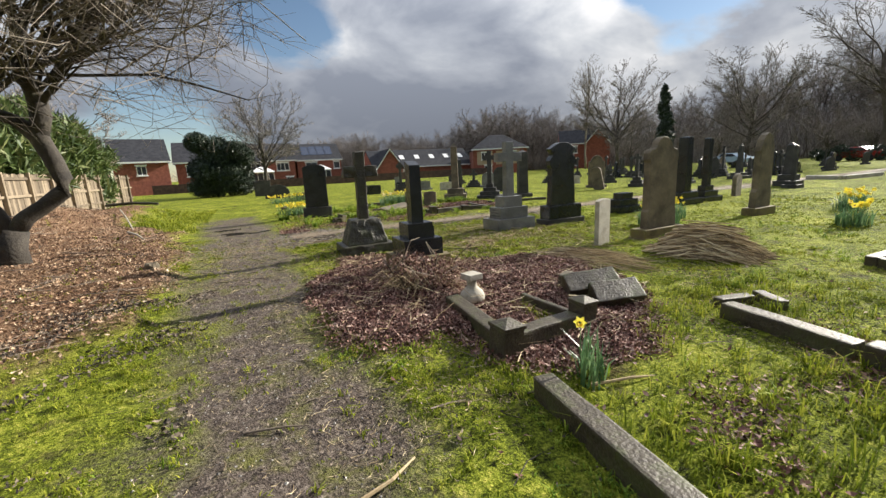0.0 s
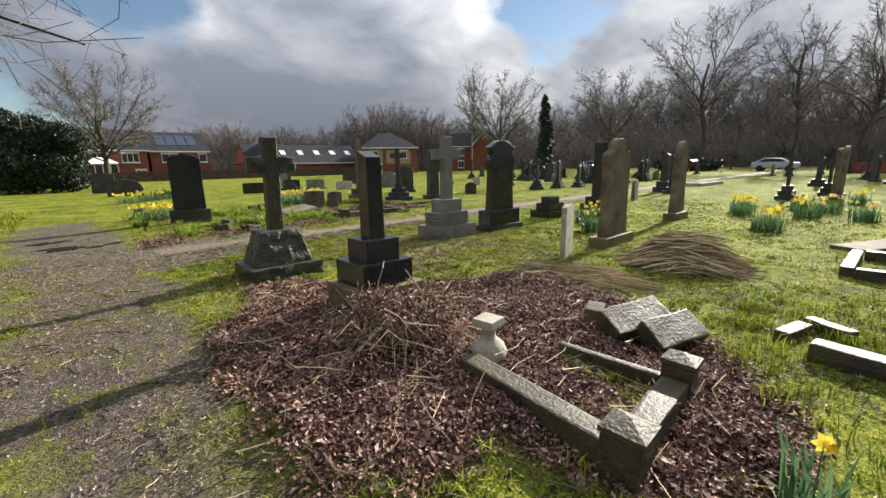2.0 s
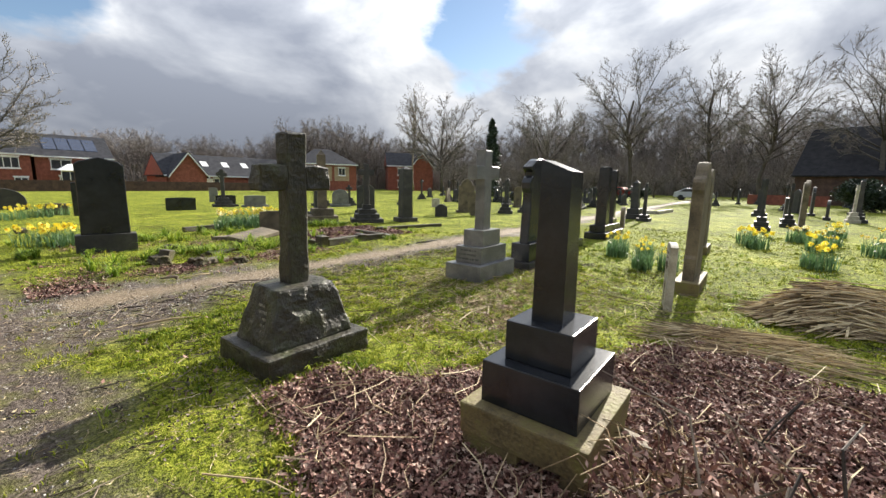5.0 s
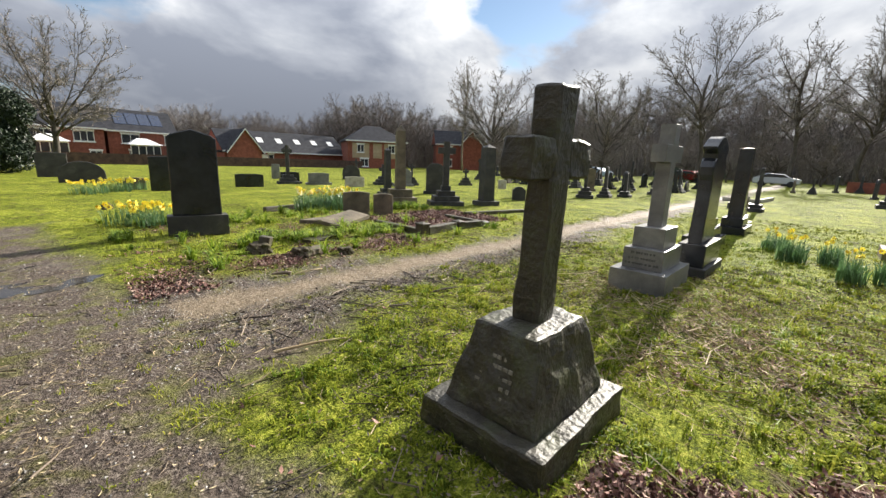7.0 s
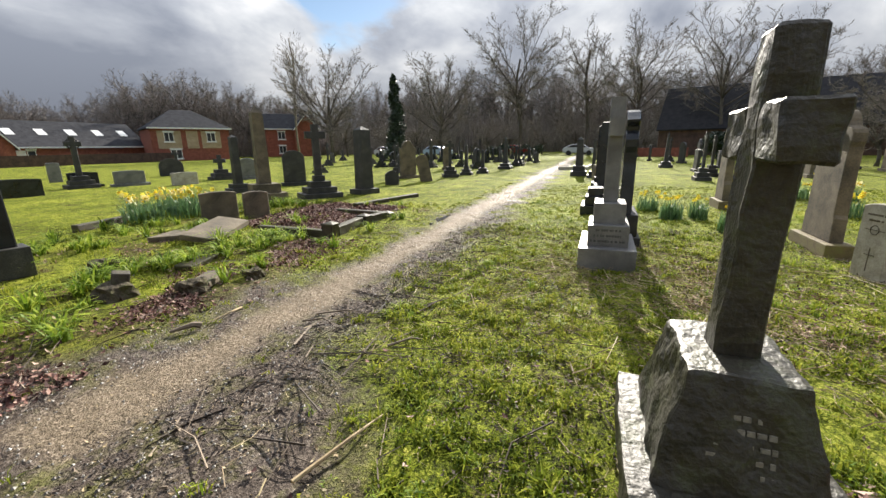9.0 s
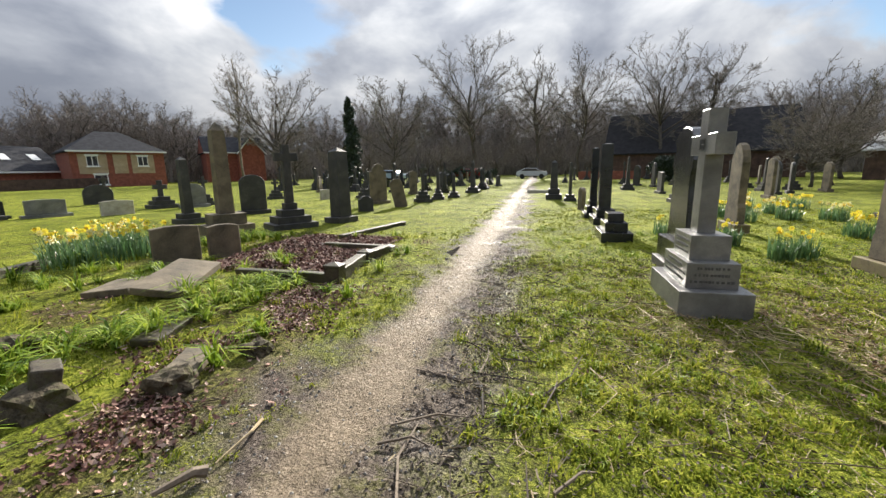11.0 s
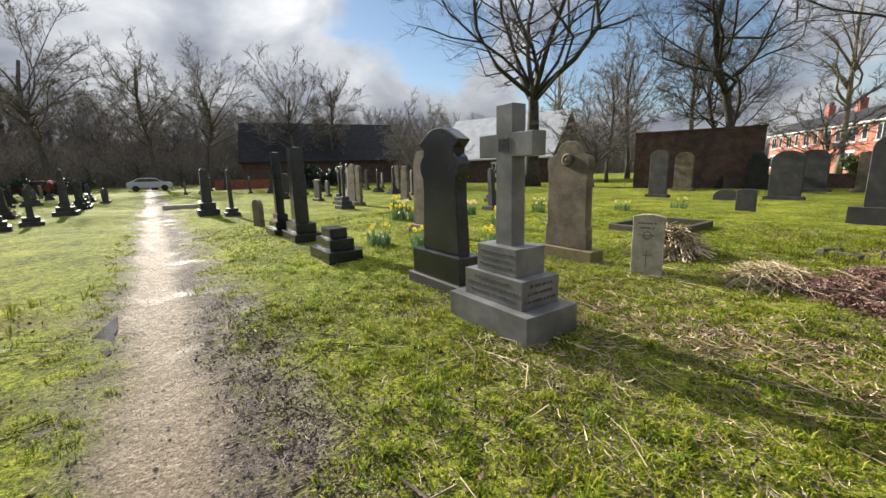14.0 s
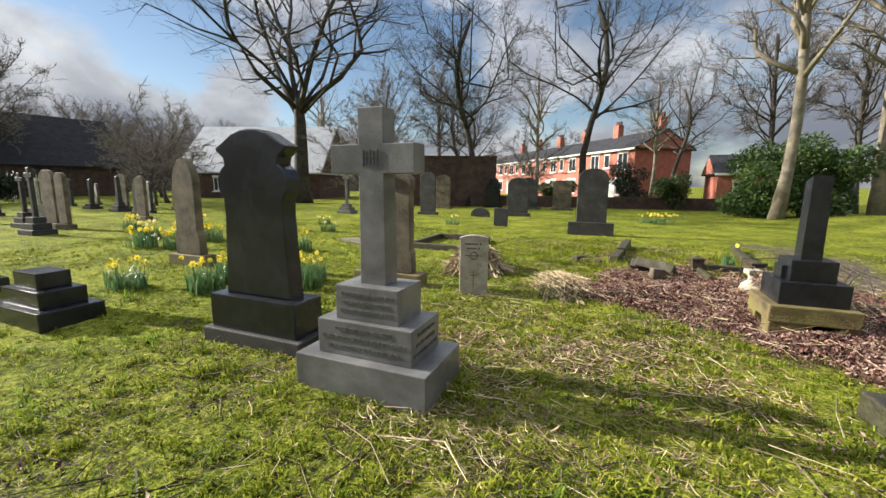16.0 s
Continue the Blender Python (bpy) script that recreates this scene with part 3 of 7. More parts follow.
def tree_meshes(seed, tall, wide, clear, trunk_r, limbs=15, subs=9, twigs=7, sprigs=4, fork=0.3, wob=0.05, bark=BARK, twig=TWIG, thick=0.012, squash=0.0, lift=0.05, lean=0.0, limb=(0.34, 0.6)):
    """A bare tree: a trunk, limbs that reach out to a rounded crown, their branches and fine twigs."""
    rnd = random.Random(seed)
    top = clear + fork * 1.6 * (tall - clear)
    drift = Vector((lean * rnd.choice((-1, 1)), lean * rnd.uniform(-1, 1), 0))
    stem = bow(rnd, Vector((0, 0, -0.15)), Vector((0, 0, top)) + drift, 0, wob * 0.35, 7)
    trunk = [[(p, trunk_r * (1.4 if i == 0 else 1 - 0.075 * i)) for i, p in enumerate(stem)]]

    def on_stem(z):
        k = min(max((z + 0.15) / (top + 0.15), 0), 1) * 7
        i = min(int(k), 6)
        return stem[i].lerp(stem[i + 1], k - i)

    mid, high = Vector((drift.x, drift.y, (clear + tall) / 2)), (tall - clear) / 2
    heavy, branch, fine = [], [], []
    for i in range(limbs):
        u = (i + rnd.random()) / limbs
        c = 1 - u * (1.55 - squash)
        a = 2.4 * i + rnd.uniform(-0.5, 0.5)
        sn = math.sqrt(max(0, 1 - c * c))
        reach = rnd.uniform(0.78, 1.0)
        tip = mid + Vector((wide * sn * math.cos(a), wide * sn * math.sin(a), high * c)) * reach
        h0 = clear + max(tip.z - clear, 0) * fork * rnd.uniform(0.6, 1.3)
        base = on_stem(min(h0, top))
        line = bow(rnd, base, tip, lift if c < 0.6 else -0.02, wob, 6)
        r0 = trunk_r * rnd.uniform(*limb)
        heavy.append([(p, max(r0 * (1 - 0.86 * k / 6), thick)) for k, p in enumerate(line)])
        ln = (tip - base).length
        for j in range(subs):
            t = 0.22 + 0.78 * (j + rnd.random()) / subs
            k = min(int(t * 6), 5)
            p = line[k].lerp(line[k + 1], t * 6 - k)
            ax = (line[k + 1] - line[k]).normalized()
            out = (p - mid).normalized()
            d = (ax * 0.7 + out * 0.45 + Vector((rnd.uniform(-1, 1), rnd.uniform(-1, 1), rnd.uniform(-0.55, 0.9))) * 0.85).normalized()
            L = ln * rnd.uniform(0.2, 0.4) * (1.15 - 0.55 * t)
            sub = bow(rnd, p, p + d * L, 0.05, wob * 1.4, 4)
            r1 = max(r0 * (1 - 0.86 * t) * 0.55, thick)
            branch.append([(q, max(r1 * (1 - 0.8 * m / 4), thick * 0.9)) for m, q in enumerate(sub)])
            for m in range(twigs):
                t2 = 0.15 + 0.85 * (m + rnd.random()) / twigs
                k2 = min(int(t2 * 4), 3)
                q = sub[k2].lerp(sub[k2 + 1], t2 * 4 - k2)
                d2 = (d * 0.6 + Vector((rnd.uniform(-1, 1), rnd.uniform(-1, 1), rnd.uniform(-0.45, 0.95)))).normalized()
                e = q + d2 * L * rnd.uniform(0.28, 0.6)
                bend = q.lerp(e, 0.5) + Vector((rnd.gauss(0, 1), rnd.gauss(0, 1), rnd.gauss(0, 1))) * L * 0.035
                fine.append([(q, thick * 0.8), (bend, thick * 0.7), (e, thick * 0.45)])
                for _ in range(sprigs):
                    f = q.lerp(e, rnd.uniform(0.2, 1.0))
                    d3 = (d2 * 0.7 + Vector((rnd.uniform(-1, 1), rnd.uniform(-1, 1), rnd.uniform(-0.4, 0.9)))).normalized()
                    fine.append([(f, thick * 0.6), (f + d3 * L * rnd.uniform(0.1, 0.26), thick * 0.35)])
    return tubes("trunk", trunk, bark, 10, True), tubes("branchwork", heavy + branch, bark, 5, True), tubes("twigs", fine, twig, 3)


def tree(meshes, x, y, size=1.0, turn=0.0, label="bare deciduous tree with fine grey-brown twigs", group=""):
    ob = thing("tree", label, "tree", Matrix.Translation((x, y, gz(x, y))) @ Matrix.Rotation(radians(turn), 4, "Z") @ Matrix.Diagonal((size, size, size, 1)), group)
    for nm, me in zip(("trunk", "branchwork", "crown"), meshes):
        part(nm, me, ob)
    return ob


# the far kinds wear the haze-paled bark and twig colours
OAK = tree_meshes(11, 16, 7.0, 2.6, 0.34, 20, 10, 7, 5, 0.3, bark=HAZEBARK, twig=HAZETWIG, limb=(0.22, 0.4), thick=0.026)
ASH = tree_meshes(12, 20, 7.6, 4.5, 0.3, 18, 10, 7, 5, 0.34, bark=HAZEBARK, twig=HAZETWIG, limb=(0.22, 0.4), thick=0.022)
LIME = tree_meshes(13, 18, 4.8, 3.6, 0.26, 18, 9, 7, 5, 0.46, bark=HAZEBARK, twig=HAZETWIG, limb=(0.22, 0.4), thick=0.021)
SCRUB = tree_meshes(14, 8, 4.6, 0.9, 0.16, 17, 9, 6, 5, 0.25, 0.09, bark=HAZEBARK, twig=HAZETWIG, limb=(0.22, 0.4), thick=0.016)
BIRCH = tree_meshes(15, 19, 2.9, 4.5, 0.17, 20, 8, 6, 4, 0.56, bark=PALEBARK, twig=HAZETWIG, thick=0.013, lift=-0.02)
BIG = tree_meshes(16, 23, 9.2, 4.8, 0.6, 12, 13, 9, 6, 0.1, 0.085, thick=0.0105, squash=0.7, lift=-0.04, limb=(0.2, 0.4))
TALL = tree_meshes(17, 17, 5.6, 3.4, 0.25, 12, 12, 9, 5, 0.4, 0.09, thick=0.0085, squash=0.3, lift=0.02, limb=(0.26, 0.48))
BEECH = tree_meshes(18, 17, 3.9, 4.6, 0.25, 13, 8, 7, 4, 0.5, 0.05, bark=PALEBARK, thick=0.008, lift=0.08, lean=0.15)

tree(OAK, 1.9, 43, 0.6, 40, "spreading bare tree before brick houses")
tree(BIG, 25.6, -14.2, 1.05, 60, "large bare tree with heavy forking limbs")
tree(TALL, 13.2, -16.6, 1.0, 10, "bare tree with crooked dark limbs beside a wall")
tree(TALL, 5.5, -20.5, 1.1, 150, "bare tree with an upright fan of branches before brick houses")
tree(BEECH, -2.9, -11.8, 0.95, 30, "pale-barked bare tree in front of a rhododendron")
tree(BEECH, -6.4, -12.2, 0.95, 120, "curving pale-barked bare tree at the edge of the lawn")
tree(SCRUB, 20.5, -15.0, 0.85, 0, "low bare tree before a dark wall")
tree(SCRUB, 9.4, -20.5, 0.75, 80, "low tangled bare tree before brick houses")
tree(SCRUB, 33, -9, 0.9, 80, "low spreading bare tree beside the chapel")
tree(SCRUB, 30.5, -6.5, 0.62, 200, "low spreading bare tree beside the chapel")
tree(BEECH, 1.2, -24, 0.62, 0, "thin bare tree beside a garden fence")
for i, (x, y, k) in enumerate(((17, -25, 0.75), (21, -31, 0.9), (10.5, -29, 0.8), (-1.0, -28, 0.75), (-5.5, -24, 0.8), (-10, -17, 0.85), (-13, -14, 0.9), (28, -32, 0.9), (36, -30, 0.9), (14.5, -21, 0.6), (24, -22, 0.6))):
    tree((TALL, LIME, BEECH)[i % 3], x, y, k, 57 * i, "slim bare tree beyond the south boundary", "trees beyond the south boundary")
tree(LIME, -9, -20, 0.7, 0, "thin bare tree behind a rhododendron")


# single trees that stand before the wood, by bearing in degrees, distance, height and kind
def bearing_tree(kind, native, deg, d, h, turn, label, group=""):
    a = radians(deg)
    return tree(kind, 0.6 + d * math.sin(a), 8.0 + d * math.cos(a), h / native, turn, label, group)


bearing_tree(ASH, 20, 79.0, 66, 21.5, 0, "tall bare tree with a rounded open crown")
bearing_tree(BIRCH, 19, 49.5, 72, 19.5, 0, "slender bare birch with a pale trunk")
bearing_tree(OAK, 16, 53.8, 70, 16.5, 200, "broad bare tree with dense dark twigs beside a birch")
bearing_tree(OAK, 16, 68.5, 67, 15.5, 80, "dense brown-twigged bare tree at the churchyard edge")
bearing_tree(LIME, 18, 87.6, 64, 17.8, 30, "slim upright bare tree beyond the gravestones")
bearing_tree(ASH, 20, 93.3, 62, 17.5, 120, "tall bare tree with a rounded open crown")
bearing_tree(ASH, 20, 102.5, 57, 16.5, 220, "tall twin-crowned bare tree before the hall")
bearing_tree(LIME, 18, 107.5, 58, 15.0, 150, "slim upright bare tree before the hall")
bearing_tree(SCRUB, 8, 119.0, 52, 8.8, 90, "low spreading dark tree between the hall and the chapel")
# the wood round the churchyard, north to south-west
rw = random.Random(5)
SKYLINE = ((-10, 4.0), (8, 4.4), (12, 5.0), (15, 6.2), (18, 5.0), (27, 5.0), (31, 6.6), (36, 8.6), (41, 7.4), (46, 6.0), (58, 6.5), (66, 9.0), (80, 9.4), (95, 9.6), (108, 8.0), (118, 7.6), (130, 7.4), (150, 7.0))


def skyline(deg):
    return float(np.interp(deg, [q[0] for q in SKYLINE], [q[1] for q in SKYLINE]))


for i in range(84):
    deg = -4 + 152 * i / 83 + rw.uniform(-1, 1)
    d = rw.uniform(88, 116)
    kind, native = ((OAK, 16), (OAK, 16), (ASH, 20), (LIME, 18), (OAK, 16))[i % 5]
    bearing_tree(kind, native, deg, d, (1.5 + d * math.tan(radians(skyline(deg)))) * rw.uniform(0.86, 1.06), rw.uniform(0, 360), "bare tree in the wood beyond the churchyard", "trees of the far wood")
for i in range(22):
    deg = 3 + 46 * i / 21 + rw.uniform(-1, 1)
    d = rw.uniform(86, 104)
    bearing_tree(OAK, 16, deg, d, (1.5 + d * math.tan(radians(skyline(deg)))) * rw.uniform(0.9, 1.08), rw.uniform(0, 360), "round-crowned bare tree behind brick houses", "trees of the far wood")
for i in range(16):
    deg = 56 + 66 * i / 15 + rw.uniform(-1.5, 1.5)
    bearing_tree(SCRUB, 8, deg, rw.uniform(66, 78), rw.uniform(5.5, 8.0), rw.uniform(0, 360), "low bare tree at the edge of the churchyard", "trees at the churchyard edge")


# tangled understorey below the wood
def thicket(n, seed):
    r = np.random.RandomState(seed)
    a = np.radians(r.uniform(-8, 165, n))
    d = r.uniform(84, 125, n)
    X, Y = 3 + d * np.sin(a), 5 + d * np.cos(a)
    rise = 1.5 + d * np.tan(np.radians(np.interp(np.degrees(a), [q[0] for q in SKYLINE], [q[1] for q in SKYLINE])))
    ln = r.uniform(0.12, 0.62, n) * rise
    k = r.uniform(0, 2 * np.pi, n)
    s = np.stack([np.cos(k), np.sin(k), np.zeros(n)], 1) * r.uniform(0.025, 0.06, n)[:, None]
    base = np.stack([X, Y, np.full(n, -0.2)], 1)
    top = base + np.stack([r.normal(size=n) * ln * 0.5, r.normal(size=n) * ln * 0.5, ln], 1)
    mid = (base + top) / 2 + r.normal(size=(n, 3)) * 0.3
    V = np.stack([base - s, base + s, mid + s * 0.8, mid - s * 0.8, top], 1).reshape(-1, 3)
    o = np.arange(n)[:, None] * 5
    T = np.concatenate([o + np.array([[0, 1, 2]]), o + np.array([[0, 2, 3]]), o + np.array([[3, 2, 4]])], 0)
    return fast_mesh("thicket", V, T, HAZETWIG)


# haze over the undergrowth is in its pale twig colour
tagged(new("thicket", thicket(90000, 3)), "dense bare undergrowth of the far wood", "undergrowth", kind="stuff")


# ---- leafy bushes ----
def foliage(name, clumps, per, size, mat, seed, long=1.0, up=0.0):
    """Many small leaves, set on the uneven skins of clumps [(x, y, z, rx, ry, rz)]."""
    r = np.random.RandomState(seed)
    V, Fc = [], []
    for cx, cy, cz, rx, ry, rz in clumps:
        d = r.normal(size=(per, 3))
        d /= np.linalg.norm(d, axis=1)[:, None]
        rad = r.uniform(0.55, 1.06, per)[:, None]
        p = np.array([cx, cy, cz]) + d * rad * np.array([rx, ry, rz])
        a = r.normal(size=(per, 3)) + d * 0.6 + np.array([0, 0, up])
        a /= np.linalg.norm(a, axis=1)[:, None]
        bvec = np.cross(a, r.normal(size=(per, 3)))
        bvec /= np.linalg.norm(bvec, axis=1)[:, None]
        s = size * r.uniform(0.6, 1.3, per)[:, None]
        V.append(np.stack([p - a * s * long, p + bvec * s * 0.42, p + a * s * long, p - bvec * s * 0.42], 1).reshape(-1, 3))
    V = np.concatenate(V)
    V[:, 2] = np.maximum(V[:, 2], 0.01)
    return fast_mesh(name, V, np.arange(len(V)).reshape(-1, 4), mat)


def bush(label, category, x, y, clumps, per, size, mat, seed, long=1.0, up=0.0, stems=6, tall=1.0):
    ob = thing("bush", label, category, Matrix.Translation((x, y, gz(x, y))))
    rnd = random.Random(seed)
    lines = []
    for i in range(stems):
        cx, cy, cz = rnd.choice(clumps)[:3]
        lines.append([(Vector((cx * 0.3, cy * 0.3, -0.05)), 0.06), (Vector((cx * 0.7, cy * 0.7, cz * 0.5)), 0.04), (Vector((cx, cy, cz)), 0.015)])
    part("stem", tubes("stem", lines, BARK, 5), ob)
    part("leaves", foliage("leaves", clumps, per, size, mat, seed, long, up), ob)
    return ob


rb = random.Random(8)
yew = [(rb.uniform(-1.8, 1.8), rb.uniform(-1.4, 1.4), 1.1 + 3.4 * rb.random(), 0.95, 0.95, 0.85) for _ in range(16)] + [(0, 0, 2.7, 2.2, 1.9, 2.5), (0, 0, 1.4, 2.3, 2.0, 1.3), (-1.3, -0.6, 0.9, 1.3, 1.2, 0.9), (1.3, -0.6, 0.9, 1.3, 1.2, 0.9), (0, -1.0, 1.8, 1.9, 1.0, 1.8), (0, -0.6, 3.2, 1.6, 1.2, 1.5)]
bush("dense dark evergreen bush with a rounded outline", "bush", -1.6, 40, yew, 5200, 0.085, EVERG, 1)
rhodo = [(rb.uniform(-1.9, 1.9), rb.uniform(-1.2, 1.2), rb.uniform(0.5, 3.1), 1.0, 0.9, 0.8) for _ in range(24)] + [(2.3, 0.6, 0.6, 1.1, 0.8, 0.6), (1.7, 0.8, 0.5, 1.0, 0.8, 0.6)]
bush("large glossy green rhododendron bush", "bush", -4.2, -13.8, rhodo, 1000, 0.095, GLOSSY, 2, 1.1)
bush("small rounded garden shrub with yellow-green leaves", "shrub", 0.6, -19.0, [(rb.uniform(-0.8, 0.8), rb.uniform(-0.5, 0.5), rb.uniform(0.5, 2.2), 0.6, 0.6, 0.6) for _ in range(9)], 420, 0.1, BUSHM, 3)
bush("dark clipped conifer beside a brick house", "shrub", 2.6, -20.5, [(rb.uniform(-0.8, 0.8), rb.uniform(-0.5, 0.5), 0.5 + 2.2 * k / 9, 0.8, 0.7, 0.5) for k in range(10)], 420, 0.09, EVERG, 4)
bush("clipped garden hedge in front of brick houses", "hedge", 7.2, -26.5, [(rb.uniform(-2.4, 2.4), rb.uniform(-0.3, 0.3), rb.uniform(0.4, 1.5), 0.6, 0.4, 0.5) for _ in range(14)], 400, 0.09, BUSHM, 5)
for k in range(3):
    cl = [(rb.uniform(-1.0, 1.2), rb.uniform(-2.4, 2.4), rb.uniform(1.2, 4.3 - 0.4 * k), 0.9, 1.1, 0.9) for _ in range(20)]
    bush("tall unkempt green shrub growing over a fence", "shrub", -8.6 + 0.2 * k, 20.5 + 4.2 * k, cl, 800, 0.13, BUSHM, 6 + k, 3.2, 1.2)
conifer = [(rb.uniform(-0.25, 0.25) * (1 - k / 18), rb.uniform(-0.25, 0.25), 0.6 + 7.4 * k / 16, 1.25 * (1 - 0.8 * k / 17), 1.25 * (1 - 0.8 * k / 17), 0.6) for k in range(17)]
bush("narrow dark conifer at the churchyard edge", "conifer", 39.3, 28.4, conifer, 320, 0.16, EVERG, 12)

bush("low clipped dark hedge at the churchyard edge", "hedge", 57.5, 19.5, [(rb.uniform(-0.5, 0.5), -3.4 + 0.45 * k, rb.uniform(0.4, 1.3), 0.6, 0.6, 0.6) for k in range(16)], 500, 0.11, EVERG, 13)
bush("dark rounded evergreen shrub before the hall", "shrub", 41.0, -2.5, [(rb.uniform(-0.8, 0.8), rb.uniform(-2.2, 2.2), rb.uniform(0.5, 1.7), 0.8, 0.8, 0.7) for _ in range(14)], 600, 0.11, EVERG, 14)

# ---- monuments ----
def monument(name, label, x, y, turn=0.0, category="gravestone", group="", tip=0.0):
    return thing(name, label, category, Matrix.Translation((x, y, gz(x, y) - 0.02)) @ Matrix.Rotation(radians(turn), 4, "Z") @ Matrix.Rotation(radians(tip), 4, "Y"), group)


def tier(ob, w, d, z0, z1, mat, nm="plinth", bevel=0.012, label=""):
    return part(nm, block(nm, -w / 2, w / 2, -d / 2, d / 2, z0, z1, mat, bevel), ob, label)


def cross_outline(w, arm, z0, z1, za, zb):
    return both([(w / 2 * 1.06, z0), (w / 2, za), (arm / 2, za), (arm / 2, zb), (w / 2, zb), (w / 2, z1)])


# grey granite cross beside the track
c = monument("stone_cross", "grey granite cross on three inscribed steps beside the track", 5.51, 7.79)
tier(c, 1.04, 0.64, 0, 0.265, GREY, "base_step", 0.006)
mid_step = tier(c, 0.76, 0.46, 0.265, 0.52, GREY, "middle_step", 0.006)
top_step = tier(c, 0.51, 0.36, 0.52, 0.77, GREY, "top_step", 0.006)
shaft = part("cross", slab_profile("cross", cross_outline(0.2, 0.66, 0.76, 1.99, 1.55, 1.75), 0.165, GREY, 0.006), c)
lettering(mid_step, -0.34, 0.34, 0.23, 0.3, 0.5, 3, CUT, 1)
lettering(mid_step, -0.2, 0.2, 0.38, 0.3, 0.5, 3, CUT, 3).matrix_basis = pose(0, 0, 0, 0, 0, 90)
lettering(top_step, -0.22, 0.22, 0.18, 0.56, 0.74, 3, CUT, 2)
mono = [[(Vector((-0.055 + 0.028 * i, 0.084, 1.6 + 0.01 * (i % 2))), 0.006), (Vector((-0.055 + 0.028 * i, 0.084, 1.71 - 0.012 * (i % 2))), 0.006)] for i in range(5)]
mono += [[(Vector((-0.06, 0.084, 1.65)), 0.005), (Vector((0.06, 0.084, 1.66)), 0.005)]]
part("carved_monogram", tubes("monogram", mono, CUT, 4), shaft)

# black shouldered headstone beside it
c = monument("headstone", "tall black headstone with a scrolled pediment on two steps", 6.88, 7.55)
tier(c, 1.14, 0.44, 0, 0.15, SOOT, "base_step")
tier(c, 1.0, 0.35, 0.15, 0.47, BLACK)
half = [(0.385, 0.47), (0.37, 0.7), (0.34, 1.2), (0.345, 1.34), (0.4, 1.42), (0.405, 1.52), (0.36, 1.6), (0.31, 1.64), (0.32, 1.7), (0.4, 1.76), (0.405, 1.79), (0.31, 1.84), (0.21, 1.9), (0.09, 1.935), (0.0, 1.94)]
part("tablet", slab_profile("tablet", both(half), 0.17, BLACK), c)

# tall sandstone with a lobed top
c = monument("headstone", "tall brown sandstone headstone with a lobed crown and rosette", 7.0, 5.03)
tier(c, 1.1, 0.32, 0, 0.19, MOSSY, "base_step")
half = [(0.41, 0.19), (0.4, 0.5), (0.375, 0.55), (0.375, 1.4), (0.4, 1.46)] + arc(0.29, 1.53, 0.11, -10, 100, 4)[1:] + [(0.235, 1.66)] + arc(0.0, 1.64, 0.215, 18, 90, 6)
tb = part("tablet", slab_profile("tablet", both(half), 0.15, SAND), c)
part("rosette", lathe("rosette", [(0.1, 0), (0.1, 0.02), (0.07, 0.03), (0.05, 0.015), (0.02, 0.035), (0.005, 0.035)], SAND), tb, "round carved rosette", pose(0, 0.075, 1.57, -90, 0, 0))

# small pale war-grave style headstone
c = monument("headstone", "small pale limestone headstone with a shallow curved top", 5.64, 5.12, 14)
tb = part("tablet", slab_profile("tablet", both([(0.19, 0), (0.19, 0.78)] + arc(0, 0.29, 0.54, 68, 90, 5)), 0.085, PALE, 0.006), c)
badge = [[(Vector((0.05 * math.cos(a), 0.045, 0.55 + 0.05 * math.sin(a))), 0.005) for a in [k * math.pi / 6 for k in range(13)]]]
badge += [[(Vector((-0.12, 0.045, 0.55)), 0.004), (Vector((0.12, 0.045, 0.55)), 0.004)], [(Vector((0, 0.045, 0.1)), 0.005), (Vector((0, 0.045, 0.36)), 0.005)], [(Vector((-0.06, 0.045, 0.28)), 0.005), (Vector((0.06, 0.045, 0.28)), 0.005)]]
part("carved_badge", tubes("badge", badge, SAND, 4), tb)
lettering(tb, -0.12, 0.12, 0.0425, 0.62, 0.74, 2, SAND, 5)

# sandstone with a pointed round crown
c = monument("headstone", "weathered sandstone headstone with a rounded gothic crown", 10.97, 5.3)
tier(c, 0.86, 0.3, 0, 0.2, MOSSY, "base_step")
half = [(0.32, 0.2), (0.31, 0.55), (0.27, 0.64), (0.265, 1.45), (0.275, 1.5)] + [(0.255, 1.6), (0.2, 1.75), (0.11, 1.86), (0.0, 1.91)]
part("tablet", slab_profile("tablet", both(half), 0.15, SAND), c)

# black stepped plinth that has lost its monument, and two pillars behind
c = monument("stepped_plinth", "low black three-stepped plinth with its monument missing", 9.56, 8.0)
tier(c, 1.0, 0.58, 0, 0.2, BLACK, "base_step")
tier(c, 0.72, 0.42, 0.2, 0.38, BLACK, "middle_step")
tier(c, 0.44, 0.3, 0.38, 0.55, BLACK, "top_step")


